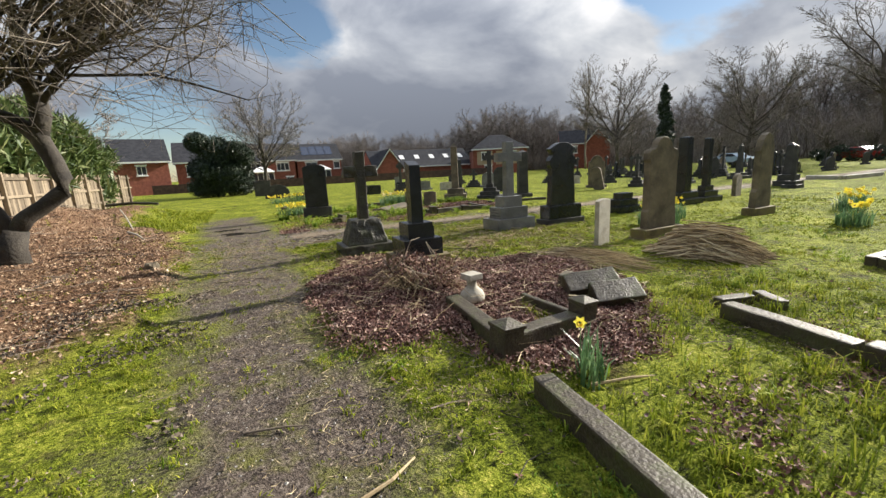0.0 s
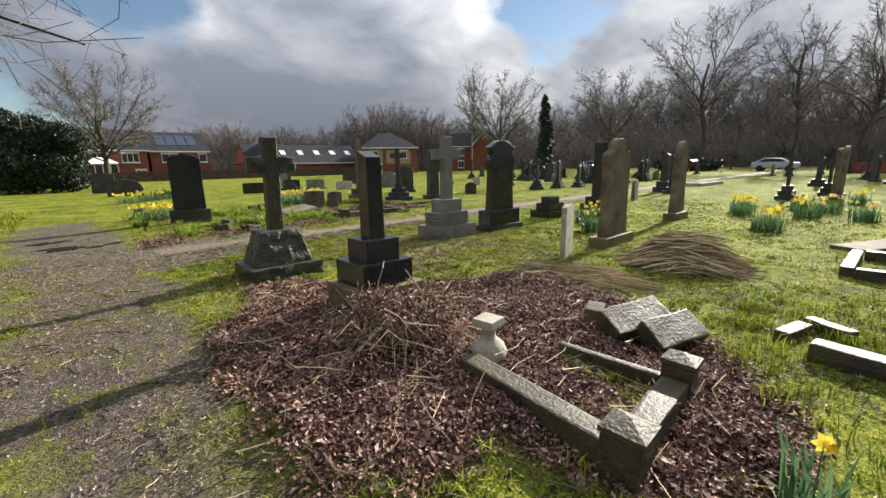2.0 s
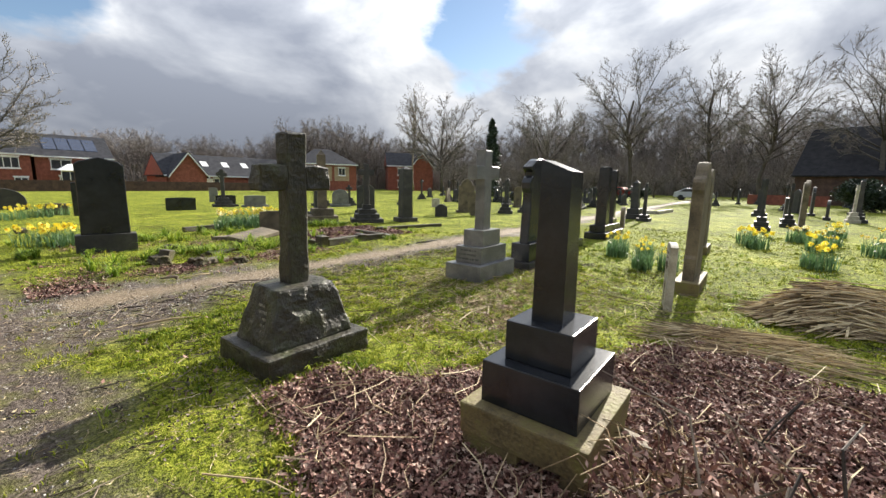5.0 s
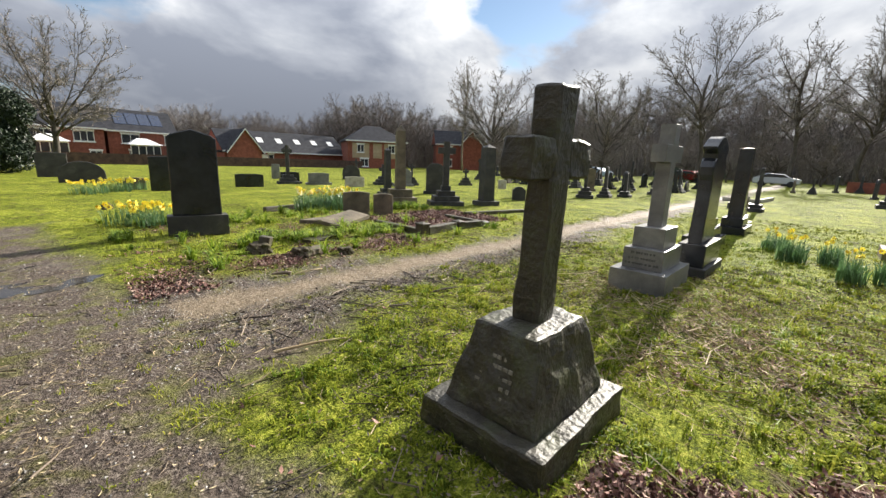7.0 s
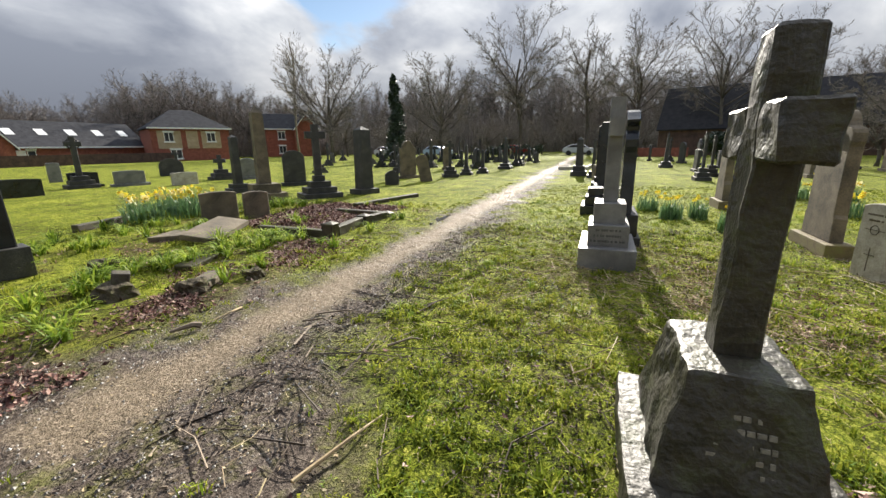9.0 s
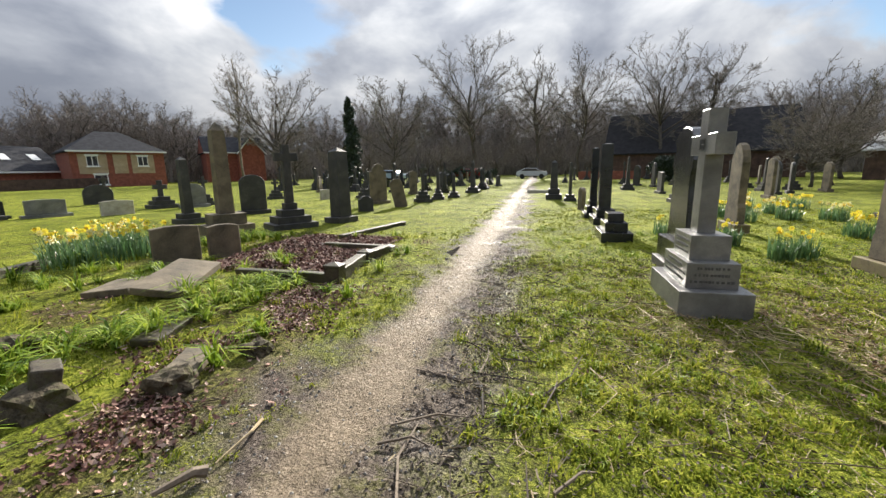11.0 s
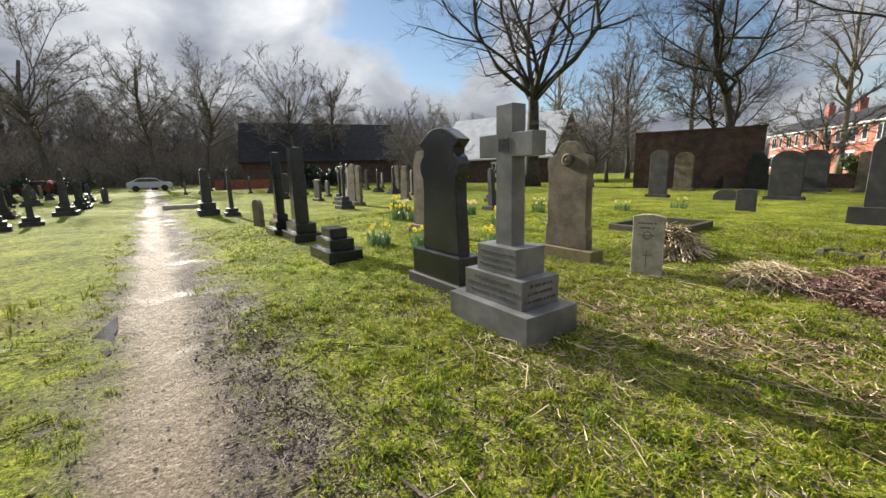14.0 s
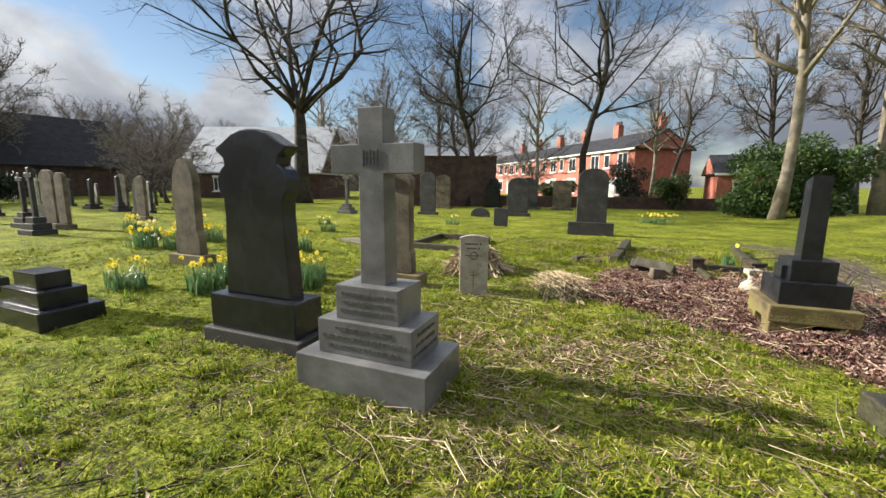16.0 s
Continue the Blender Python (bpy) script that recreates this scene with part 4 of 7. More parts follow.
def pillar(label, x, y, w, d, steps, top, pw, mat, taper=0.1, peak=0.08, turn=0.0, tip=0.0, group=""):
    c = monument("pillar_monument", label, x, y, turn, group=group, tip=tip)
    z = 0.0
    n = len(steps)
    for i, h in enumerate(steps):
        k = 1 - 0.27 * i
        tier(c, w * k, d * k, z, z + h, mat, "step")
        z += h
    a, b = pw / 2, pw / 2 * (1 - taper)
    v = [(-a, -a, z), (a, -a, z), (a, a, z), (-a, a, z), (-b, -b, top - peak), (b, -b, top - peak), (b, b, top - peak), (-b, b, top - peak), (0, 0, top)]
    f = [(3, 2, 1, 0), (0, 1, 5, 4), (1, 2, 6, 5), (2, 3, 7, 6), (3, 0, 4, 7), (4, 5, 8), (5, 6, 8), (6, 7, 8), (7, 4, 8)]
    part("shaft", mesh_of("shaft", v, f, mat), c)
    return c


pillar("black square pillar on stepped granite plinth", 12.0, 7.87, 1.1, 0.6, (0.2, 0.2), 2.03, 0.3, BLACK, 0.1, 0.02)
pillar("slender black pillar on a three-stepped plinth", 13.3, 7.99, 0.95, 0.55, (0.18, 0.18, 0.16), 2.0, 0.19, BLACK, 0.05, 0.02)

# rock-faced cross at the corner of the tracks
c = monument("stone_cross", "mossy rock-faced stone cross on a sloping inscribed pedestal", 1.92, 7.36)
part("base_slab", block("base_slab", -0.465, 0.465, -0.385, 0.385, 0, 0.19, ROCK, 0.02, 0, 0.02, 6, 3), c)
ped = part("pedestal", block("pedestal", -0.385, 0.385, -0.29, 0.29, 0.185, 0.64, ROCK, 0.02, 0.34, 0.024, 9, 7), c)
bm = bmesh.new()
for x0, x1, z0, z1 in ((-0.09, 0.09, 0.6, 1.85), (-0.31, -0.08, 1.4, 1.6), (0.08, 0.31, 1.4, 1.6)):
    made = bmesh.ops.create_cube(bm, size=1, matrix=Matrix.Translation(((x0 + x1) / 2, 0, (z0 + z1) / 2)) @ Matrix.Diagonal((x1 - x0, 0.155, z1 - z0, 1)))
bmesh.ops.bevel(bm, geom=list(bm.edges), offset=0.012, segments=1, affect="EDGES")
bmesh.ops.subdivide_edges(bm, edges=[e for e in bm.edges if e.calc_length() > 0.1], cuts=7, use_grid_fill=True)
for v in bm.verts:
    q = v.co * 8
    v.co += 0.022 * Vector((noise.noise(q), noise.noise(q + Vector((7, 0, 0))), 0.6 * noise.noise(q + Vector((0, 7, 0)))))
    v.co += max(v.co.z - 0.6, 0) * Vector((0.01, -0.02, 0))
part("cross", bm_mesh("cross", bm, ROCK), c)
lettering(ped, -0.15, 0.15, 0.352, 0.28, 0.52, 5, GILT, 9, 1, 0.285).matrix_basis = pose(0, 0, 0, 0, 0, 90)

# black pillar on sandstone base in the leaf bed
c = monument("pillar_monument", "black square pillar on two black steps and a sandstone block", 2.08, 5.14)
part("sandstone_base", block("sandstone_base", -0.36, 0.36, -0.34, 0.34, 0.12, 0.29, MOSSY, 0.012, 0, 0.01, 4, 2), c, "rough mossy sandstone block")
for fx0, fx1, fy0, fy1 in ((-0.35, -0.1, -0.33, -0.22), (-0.35, -0.2, 0.0, 0.33), (0.12, 0.35, -0.33, -0.1), (0.0, 0.35, 0.1, 0.33)):
    part("foot_stone", block("foot_stone", fx0, fx1, fy0, fy1, -0.08, 0.124, MOSSY, 0.012, 0, 0.012, 3, fx0 * 9), c)
fallen_bits = ((2.28, 4.72, 0.06, 0.2, 0.12, 0.14, 20, 10, 30), (1.82, 4.74, 0.05, 0.09, 0.07, 0.15, 8, -10, 10))
tier(c, 0.56, 0.52, 0.29, 0.52, BLACK, "lower_step", 0.006)
tier(c, 0.37, 0.36, 0.52, 0.73, BLACK, "upper_step", 0.006)
part("buttress", block("buttress", 0.18, 0.235, -0.1, 0.1, 0.52, 0.66, BLACK, 0.006), c)
v = [(-0.085, -0.085, 0.73), (0.085, -0.085, 0.73), (0.085, 0.085, 0.73), (-0.085, 0.085, 0.73), (-0.078, -0.078, 1.5), (0.078, -0.078, 1.5), (0.078, 0.078, 1.56), (-0.078, 0.078, 1.56)]
part("shaft", mesh_of("shaft", v, [(3, 2, 1, 0), (0, 1, 5, 4), (1, 2, 6, 5), (2, 3, 7, 6), (3, 0, 4, 7), (4, 5, 6, 7)], BLACK), c)

# large dark headstone north of the junction
c = monument("headstone", "large dark headstone with a shallow peaked top on a plain base", 2.2, 14.45, -12)
tier(c, 0.94, 0.34, 0, 0.36, SOOT, "base_step")
half = [(0.38, 0.36), (0.37, 1.0), (0.37, 1.7), (0.33, 1.72), (0.3, 1.75), (0.0, 1.84)]
part("tablet", slab_profile("tablet", both(half), 0.17, BLACK), c)


def headstone(shape, x, y, w, h, mat, label, turn=0.0, base=True, tip=0.0, name="headstone", group="weathered gravestones"):
    """A gravestone of a common shape with an optional base step."""
    c = monument(name, label, x, y, turn, group=group, tip=tip)
    z = 0.0
    if base:
        z = min(0.16, h * 0.2)
        tier(c, w * 1.25, 0.3, 0, z, mat, "base_step")
    a = w / 2
    if shape == "round":
        half = [(a, z), (a, h - a * 0.7)] + [(a * math.cos(radians(t)), h - a * 0.7 + a * 0.7 * math.sin(radians(t))) for t in (20, 40, 60, 75)] + [(0, h)]
    elif shape == "gothic":
        half = [(a, z), (a, h - a * 1.2), (a * 0.85, h - a * 0.7), (a * 0.5, h - a * 0.25), (0, h)]
    elif shape == "shoulder":
        half = [(a, z), (a, h * 0.8), (a * 0.75, h * 0.82), (a * 0.7, h * 0.88), (a * 0.4, h * 0.97), (0, h)]
    else:
        half = [(a, z), (a, h - 0.03), (a * 0.4, h), (0, h)]
    part("tablet", slab_profile("tablet", both(half), 0.13, mat), c)
    return c


def cross_stone(x, y, w, h, mat, label, turn=0.0, steps=3, tip=0.0, ring=False):
    c = monument("stone_cross", label, x, y, turn, group="crosses on steps", tip=tip)
    z = 0.0
    for i in range(steps):
        k = 1 - 0.24 * i
        tier(c, w * k, w * 0.75 * k, z, z + 0.17, mat, "step")
        z += 0.17
    sw = max(0.13, w * 0.17)
    part("cross", slab_profile("cross", cross_outline(sw, sw * 3.0, z, h, h - sw * 2.1, h - sw * 1.05), sw * 0.8, mat), c)
    if ring:
        r = sw * 1.15
        part("ring", tubes("ring", [[(Vector((r * math.cos(k * math.pi / 8), 0, h - sw * 1.6 + r * math.sin(k * math.pi / 8))), 0.035) for k in range(17)]], mat, 6), c)
    return c


D, S = "dark sooty old headstone", "weathered brown sandstone headstone"
# north plot
headstone("flat", 6.1, 15.22, 0.68, 0.62, SAND, "low square sandstone headstone among daffodils", -30, False)
headstone("flat", 6.62, 14.76, 0.5, 0.58, SAND, "low square sandstone tablet with a worn face", -30, False)
pillar("tall sandstone pillar on dark steps", 8.75, 16.6, 1.0, 0.8, (0.3, 0.25), 2.6, 0.32, SAND, 0.15, 0.2, -30)
headstone("round", 13.2, 19.4, 0.85, 1.4, SOOT, D + " with a rounded top", -40)
cross_stone(10.15, 15.85, 1.15, 2.15, SOOT, "sooty stone cross on four steps", -35, 4)
pillar("thick dark pillar with a broken top", 11.4, 15.05, 0.75, 0.6, (0.16,), 2.1, 0.42, SOOT, 0.12, 0.12, -20)
headstone("shoulder", 14.3, 15.6, 0.55, 0.58, SOOT, "small dark headstone with a sloping top", -40, False)
headstone("round", 16.0, 14.85, 0.5, 1.15, SAND, "thin leaning sandstone headstone", -60, False, -12)
headstone("flat", 12.3, 24.5, 1.0, 0.55, PALE, "low pale marble headstone", -20, False)
headstone("round", 15.4, 24.2, 0.95, 1.05, GREY, "rounded grey granite headstone", -30)
headstone("flat", 11.4, 26.6, 1.1, 0.66, GREY, "low wide grey granite headstone", -20)
headstone("flat", 10.4, 27.9, 1.0, 0.66, BLACK, "low wide polished black headstone", -15)
cross_stone(10.1, 27.5, 1.05, 2.05, SOOT, "dark ringed cross on three steps", -15, 3, 0, True)
cross_stone(17.5, 32.0, 0.7, 1.45, SOOT, "small dark cross on steps", -20, 2)
cross_stone(16.4, 24.6, 0.75, 1.3, SOOT, "small dark cross on three steps", -25)
cross_stone(20.2, 23.6, 0.75, 1.1, SOOT, "small dark cross on three steps", -25)
cross_stone(20.8, 18.6, 0.8, 0.95, SOOT, "stub of a dark cross on three steps", -25)
headstone("flat", 3.85, 24.6, 0.85, 1.3, BLACK, "square black headstone beside daffodils", -8, False)
headstone("flat", 3.1, 25.6, 0.7, 0.48, SAND, "low sandstone headstone beside daffodils", -8, False)
headstone("flat", 7.4, 25.7, 1.2, 0.62, BLACK, "low wide polished black headstone", -12, False)
headstone("round", 2.0, 30.0, 1.6, 0.95, SOOT, "low wide dark rounded headstone", -5, False)
headstone("flat", 1.3, 35.0, 1.2, 1.25, SOOT, "dark square headstone before a garden wall", -5, False)
headstone("flat", 11.7, 32.6, 0.5, 0.95, GREY, "small plain grey headstone", -10, False)
headstone("round", 16.4, 31.0, 1.2, 1.0, SOOT, "wide dark rounded headstone", -30, False)
cross_stone(18.5, 14.7, 0.75, 1.7, SOOT, "dark cross on three steps", -60)
pillar("dark pillar on steps with pale lichen", 20.1, 14.4, 0.7, 0.6, (0.16, 0.15, 0.15), 1.55, 0.17, SOOT, 0.2, 0.1, 10)
pillar("short dark pillar on steps", 21.4, 13.9, 0.7, 0.6, (0.16, 0.15), 1.3, 0.18, SOOT, 0.2, 0.1, 10)
pillar("dark obelisk on a stepped plinth", 25.6, 13.6, 0.9, 0.8, (0.2, 0.18), 2.0, 0.28, SOOT, 0.4, 0.15)
headstone("flat", 19.8, 20.4, 0.5, 0.55, PALE, "small pale upright headstone", -30, False)
cross_stone(14.9, 25.4, 1.05, 1.2, SOOT, "stub of a dark cross on wide steps", -20)
headstone("round", 24.2, 17.0, 0.5, 1.4, SAND, S + " with a rounded top", -40)
headstone("shoulder", 17.4, 16.4, 0.85, 1.75, SAND, S + " with shoulders", -30)
pillar("dark pillar on a stepped base", 10.6, 19.6, 0.7, 0.6, (0.16, 0.15), 1.95, 0.25, SOOT, 0.15, 0.1, -20)
# along the track, east
headstone("round", 15.27, 8.13, 0.5, 0.78, SAND, "small sandstone headstone with a rounded top", 10, False)
pillar("dark broken obelisk on a stepped plinth", 20.42, 8.93, 0.95, 0.7, (0.25, 0.25), 1.8, 0.34, SOOT, 0.25, 0.12)
pillar("thin dark pillar on a stepped plinth", 19.28, 8.27, 0.6, 0.5, (0.16, 0.14), 1.68, 0.14, SOOT, 0.2, 0.05)
# south-east lawn
headstone("round", 20.60, 3.02, 0.72, 1.85, SAND, S + " with a rounded top")
cross_stone(21.27, 3.40, 0.7, 1.75, SOOT, "dark cross on three steps")
headstone("round", 19.66, 3.12, 0.45, 1.75, SAND, "narrow " + S)
headstone("round", 20.89, 0.09, 0.55, 1.7, SAND, S + " with a rounded top")
headstone("flat", 24.48, 3.40, 0.85, 1.15, SOOT, "square " + D)
headstone("round", 28.73, -3.69, 0.85, 1.9, SAND, S + " with a rounded top")
headstone("round", 34.21, -3.87, 0.6, 1.65, SOOT, D + " with a rounded top")
pillar("dark pillar on a stepped base", 29.96, -2.84, 0.7, 0.6, (0.16, 0.15), 1.65, 0.18, SOOT)
cross_stone(18.62, 4.25, 0.75, 1.85, SOOT, "dark cross on three steps")
cross_stone(26.27, 0.94, 0.65, 1.75, PALE, "pale stone cross on steps")
pillar("dark leaning pillar on a square base", 13.89, 0.47, 0.6, 0.5, (0.16,), 1.5, 0.2, SOOT, 0.15, 0.03, 0, 3)
cross_stone(16.45, -1.89, 0.7, 1.55, SOOT, "dark cross on steps")
headstone("gothic", 23.44, -1.32, 0.6, 1.6, SOOT, D + " with a pointed top")
headstone("round", 25.71, -4.63, 0.6, 1.5, SAND, S + " with a rounded top")
headstone("shoulder", 31.85, 1.98, 0.8, 1.7, SOOT, D + " with shoulders")
pillar("dark obelisk on steps", 28.07, 4.35, 0.8, 0.7, (0.2, 0.18), 2.1, 0.24, SOOT, 0.5, 0.15)
# south lawn
c = headstone("round", 4.45, -2.65, 0.86, 2.0, SOOT, "large dark granite headstone with a rounded top and wide base")
tier(c, 1.3, 0.4, 0, 0.4, SOOT, "wide_base")
headstone("round", 8.04, -9.07, 1.0, 1.85, SOOT, "grey-black headstone with a rounded top")
headstone("shoulder", 11.15, -16.07, 0.95, 2.0, BLACK, "black headstone with shoulders")
headstone("round", 8.60, -14.74, 1.15, 1.95, SOOT, D + " with a rounded top")
headstone("flat", 6.62, -15.12, 1.1, 1.8, SAND, "wide flat-topped sandstone headstone")
headstone("flat", 7.56, -3.97, 0.5, 0.68, SOOT, "small square dark headstone", 0, False)
headstone("round", 12.29, -8.03, 0.8, 2.1, SOOT, D + " with a rounded top")
cross_stone(16.16, -6.71, 0.8, 2.0, GREY, "grey stone cross on steps")
headstone("round", 13.61, -13.23, 0.95, 2.1, SAND, S + " before a dark wall")
headstone("round", 9.55, -7.94, 0.9, 0.45, SOOT, "low rounded grey kerb stone", 0, False)


# the crowd of small dark stones at the far side
rf = random.Random(77)
for i in range(46):
    a = radians(52 + 66 * i / 45 + rf.uniform(-1.2, 1.2))
    d = rf.uniform(25, 50)
    fx, fy = 2 + d * math.sin(a), 9 + d * math.cos(a)
    if abs(fy - 11) < 2.2:
        continue
    pick = i % 4
    if pick == 0:
        cross_stone(fx, fy, rf.uniform(0.6, 0.9), rf.uniform(1.2, 2.0), SOOT, "dark distant cross on steps", rf.uniform(-20, 20))
    elif pick == 1:
        headstone("round", fx, fy, rf.uniform(0.5, 0.8), rf.uniform(0.9, 1.7), SOOT, D + " with a rounded top", rf.uniform(-20, 20))
    elif pick == 2:
        pillar("dark distant pillar on stepped base", fx, fy, 0.75, 0.65, (0.17, 0.16, 0.15), rf.uniform(1.2, 2.1), 0.2, SOOT, 0.25, 0.1)
    else:
        headstone("shoulder", fx, fy, rf.uniform(0.5, 0.8), rf.uniform(0.8, 1.5), SAND if i % 8 == 3 else SOOT, "small old headstone with shoulders", rf.uniform(-20, 20))


for i in range(34):
    a = radians(57 + 27 * i / 33 + rf.uniform(-1, 1))
    d = rf.uniform(24, 46)
    fx, fy = 2 + d * math.sin(a), 9 + d * math.cos(a)
    if fy < 12.6:
        continue
    if i % 3 == 0:
        cross_stone(fx, fy, rf.uniform(0.7, 1.0), rf.uniform(1.0, 1.7), SOOT, "small dark cross on wet steps", rf.uniform(-20, 20))
    elif i % 3 == 1:
        pillar("short dark pillar on wet steps", fx, fy, 0.8, 0.7, (0.17, 0.16, 0.15), rf.uniform(0.9, 1.6), 0.2, BLACK, 0.25, 0.08)
    else:
        headstone("round", fx, fy, rf.uniform(0.55, 0.85), rf.uniform(0.7, 1.3), BLACK if i % 2 else SOOT, D + " with a rounded top", rf.uniform(-20, 20))


# ---- kerbs and fallen stones ----
def kerb_bar(ob, ax, ay, bx, by, w=0.13, h=0.14, z=0.0, mat=KERBM, nm="kerb_stone", dz=0.0):
    ln = math.hypot(bx - ax, by - ay)
    me = block(nm, -ln / 2, ln / 2, -w / 2, w / 2, -0.06, h, mat, 0.018, 0, 0.008, 4, ax * 3.1 + by)
    return part(nm, me, ob, "", pose((ax + bx) / 2, (ay + by) / 2, z, 0, -math.degrees(math.atan2(dz, ln)), math.degrees(math.atan2(by - ay, bx - ax))))


def kerb_thing(label):
    return thing("grave_kerb", label, "grave kerb", Matrix.Translation((0, 0, 0)))


def kerb_post(ob, x, y, z0, h, w=0.17):
    a = w / 2
    b = a * 1.12
    v = [(-a, -a, -0.1), (a, -a, -0.1), (a, a, -0.1), (-a, a, -0.1), (-a, -a, h - 0.075), (a, -a, h - 0.075), (a, a, h - 0.075), (-a, a, h - 0.075),
         (-b, -b, h - 0.065), (b, -b, h - 0.065), (b, b, h - 0.065), (-b, b, h - 0.065), (-b, -b, h - 0.04), (b, -b, h - 0.04), (b, b, h - 0.04), (-b, b, h - 0.04), (0, 0, h)]
    f = [(3, 2, 1, 0)]
    for k in (0, 4, 8):
        f += [(k + i, k + (i + 1) % 4, k + 4 + (i + 1) % 4, k + 4 + i) for i in range(4)]
    f += [(12 + i, 12 + (i + 1) % 4, 16) for i in range(4)]
    return part("corner_post", mesh_of("corner_post", v, f, KERBM), ob, "", pose(x, y, z0, 2, 3, 4))


k = kerb_thing("broken dark stone grave kerb with pyramid-capped corner posts")
kerb_bar(k, 1.80, 3.56, 1.70, 2.52, 0.15, 0.14, 0.03)
kerb_bar(k, 1.78, 2.43, 2.45, 2.47, 0.15, 0.14, 0.04)
kerb_bar(k, 2.53, 2.57, 2.49, 3.27, 0.06, 0.12, 0.02)
kerb_post(k, 1.69, 2.43, 0.0, 0.3, 0.19)
kerb_post(k, 2.53, 2.48, 0.0, 0.32, 0.17)
k = kerb_thing("long mossy stone grave kerb half sunk in grass")
kerb_bar(k, 1.58, 1.86, 1.42, 0.62, 0.145, 0.13)
kerb_bar(k, 1.42, 0.60, 1.25, -0.7, 0.145, 0.12)
k = kerb_thing("dark wet stone grave kerb at a grassed plot")
kerb_bar(k, 3.83, 2.0, 3.70, 1.05, 0.16, 0.14)
kerb_bar(k, 3.69, 1.0, 3.5, -0.6, 0.17, 0.17)
kerb_bar(k, 4.05, 2.2, 4.42, 2.1, 0.12, 0.08)
k = kerb_thing("pale stone kerb round an empty grave plot")
kerb_bar(k, 6.8, 2.0, 8.2, 1.97, 0.13, 0.14)
kerb_bar(k, 6.8, 1.92, 6.87, 0.1, 0.13, 0.14)
kerb_bar(k, 8.2, 1.89, 8.25, 0.1, 0.13, 0.14)
kerb_bar(k, 6.87, 0.03, 8.25, 0.03, 0.13, 0.14)
k = kerb_thing("flat pale ledger stone sunk in the lawn")
kerb_bar(k, 8.9, 2.1, 10.4, 1.4, 0.5, 0.05, 0, SAND)
k = kerb_thing("low pale kerb beside the track")
kerb_bar(k, 24.9, 8.9, 25.3, 10.3, 0.2, 0.18, 0, PALE)
kerb_bar(k, 25.0, 8.8, 28.3, 8.6, 0.2, 0.18, 0, PALE)
k = kerb_thing("low broken stone kerb round a leaf-filled grave plot")
kerb_bar(k, 5.48, 12.14, 5.48, 13.53, 0.12, 0.13)
kerb_bar(k, 5.62, 12.04, 6.56, 12.16, 0.16, 0.16)
kerb_bar(k, 6.84, 12.16, 7.42, 12.1, 0.16, 0.14)
kerb_bar(k, 7.52, 12.15, 7.62, 13.40, 0.12, 0.12)
kerb_post(k, 5.48, 12.04, -0.02, 0.3, 0.2)
kerb_post(k, 6.7, 12.16, -0.04, 0.25, 0.2)
kerb_post(k, 7.52, 12.1, -0.06, 0.2, 0.2)
k = kerb_thing("long low stone kerb in the lawn")
kerb_bar(k, 8.6, 13.6, 11.0, 13.0, 0.14, 0.1, 0, KERBM)
k = kerb_thing("sunken kerb stones beside a low headstone plot")
kerb_bar(k, 4.4, 16.9, 5.9, 17.3, 0.14, 0.13)


def fallen(label, x, y, z, sx, sy, sz, rx, ry, rz, mat=KERBM, nm="fallen_stone"):
    ob = new(nm, block(nm, -sx / 2, sx / 2, -sy / 2, sy / 2, -sz / 2, sz / 2, mat, 0.015, 0, 0.012, 4, x))
    ob.matrix_basis = pose(x, y, z, rx, ry, rz)
    return tagged(ob, label, "fallen stone", "fallen stones")


fallen("fallen dark stone block tipped on its edge", 3.22, 3.04, 0.17, 0.56, 0.26, 0.16, 30, -6, -22)
fallen("fallen dark stone block lying against another", 3.3, 2.78, 0.11, 0.5, 0.26, 0.16, 34, -3, -20)
fallen("small broken block of pale sandstone", 3.22, 3.38, 0.13, 0.2, 0.15, 0.16, 4, -6, 20, SAND)
fallen("flat broken ledger slab propped among grass", 4.88, 13.88, 0.15, 1.15, 0.55, 0.09, 9, -5, 21, SAND)
fallen("flat broken slab lying in grass", 4.62, 14.5, 0.06, 0.75, 0.5, 0.09, -3, 2, 25, SAND)
fallen("flat broken paving slab beside the path", 3.15, 11.98, 0.03, 0.5, 0.22, 0.07, 4, 3, 28, SAND)
fallen("dark flat slab sunk in grass", 3.62, 12.75, 0.03, 0.55, 0.24, 0.07, 3, -2, 15)
fallen("dark rectangular kerb fragment leaning in grass", 2.62, 12.62, 0.1, 0.4, 0.16, 0.2, 12, 8, 60)
fallen("small flat kerb fragment in the lawn", 4.45, 1.95, 0.05, 0.35, 0.12, 0.1, 0, 0, 60)


def boulder(label, x, y, r, seed, mat=RUBBLE):
    bm = bmesh.new()
    bmesh.ops.create_icosphere(bm, subdivisions=3, radius=r)
    for v in bm.verts:
        q = v.co * (1.6 / r) + Vector((seed, 0, 0))
        c = v.co / r
        v.co *= 0.86 / max(abs(c.x), abs(c.y), abs(c.z)) ** 0.75
        v.co *= 1 + 0.42 * noise.noise(q * 0.8) + 0.22 * noise.noise(q * 2.4)
        v.co.z *= 0.85
    ob = new("rock", bm_mesh("rock", bm, mat))
    ob.matrix_basis = Matrix.Translation((x, y, gz(x, y) + r * 0.22))
    return tagged(ob, label, "rock", "rough stones")


for bx, by, bz, sx, sy, sz, rx, ry, rz in fallen_bits:
    fallen("small broken piece of stone beside a plinth", bx, by, bz, sx, sy, sz, rx, ry, rz, SAND)
boulder("rough mossy stone at the path edge", 2.83, 11.8, 0.15, 1)
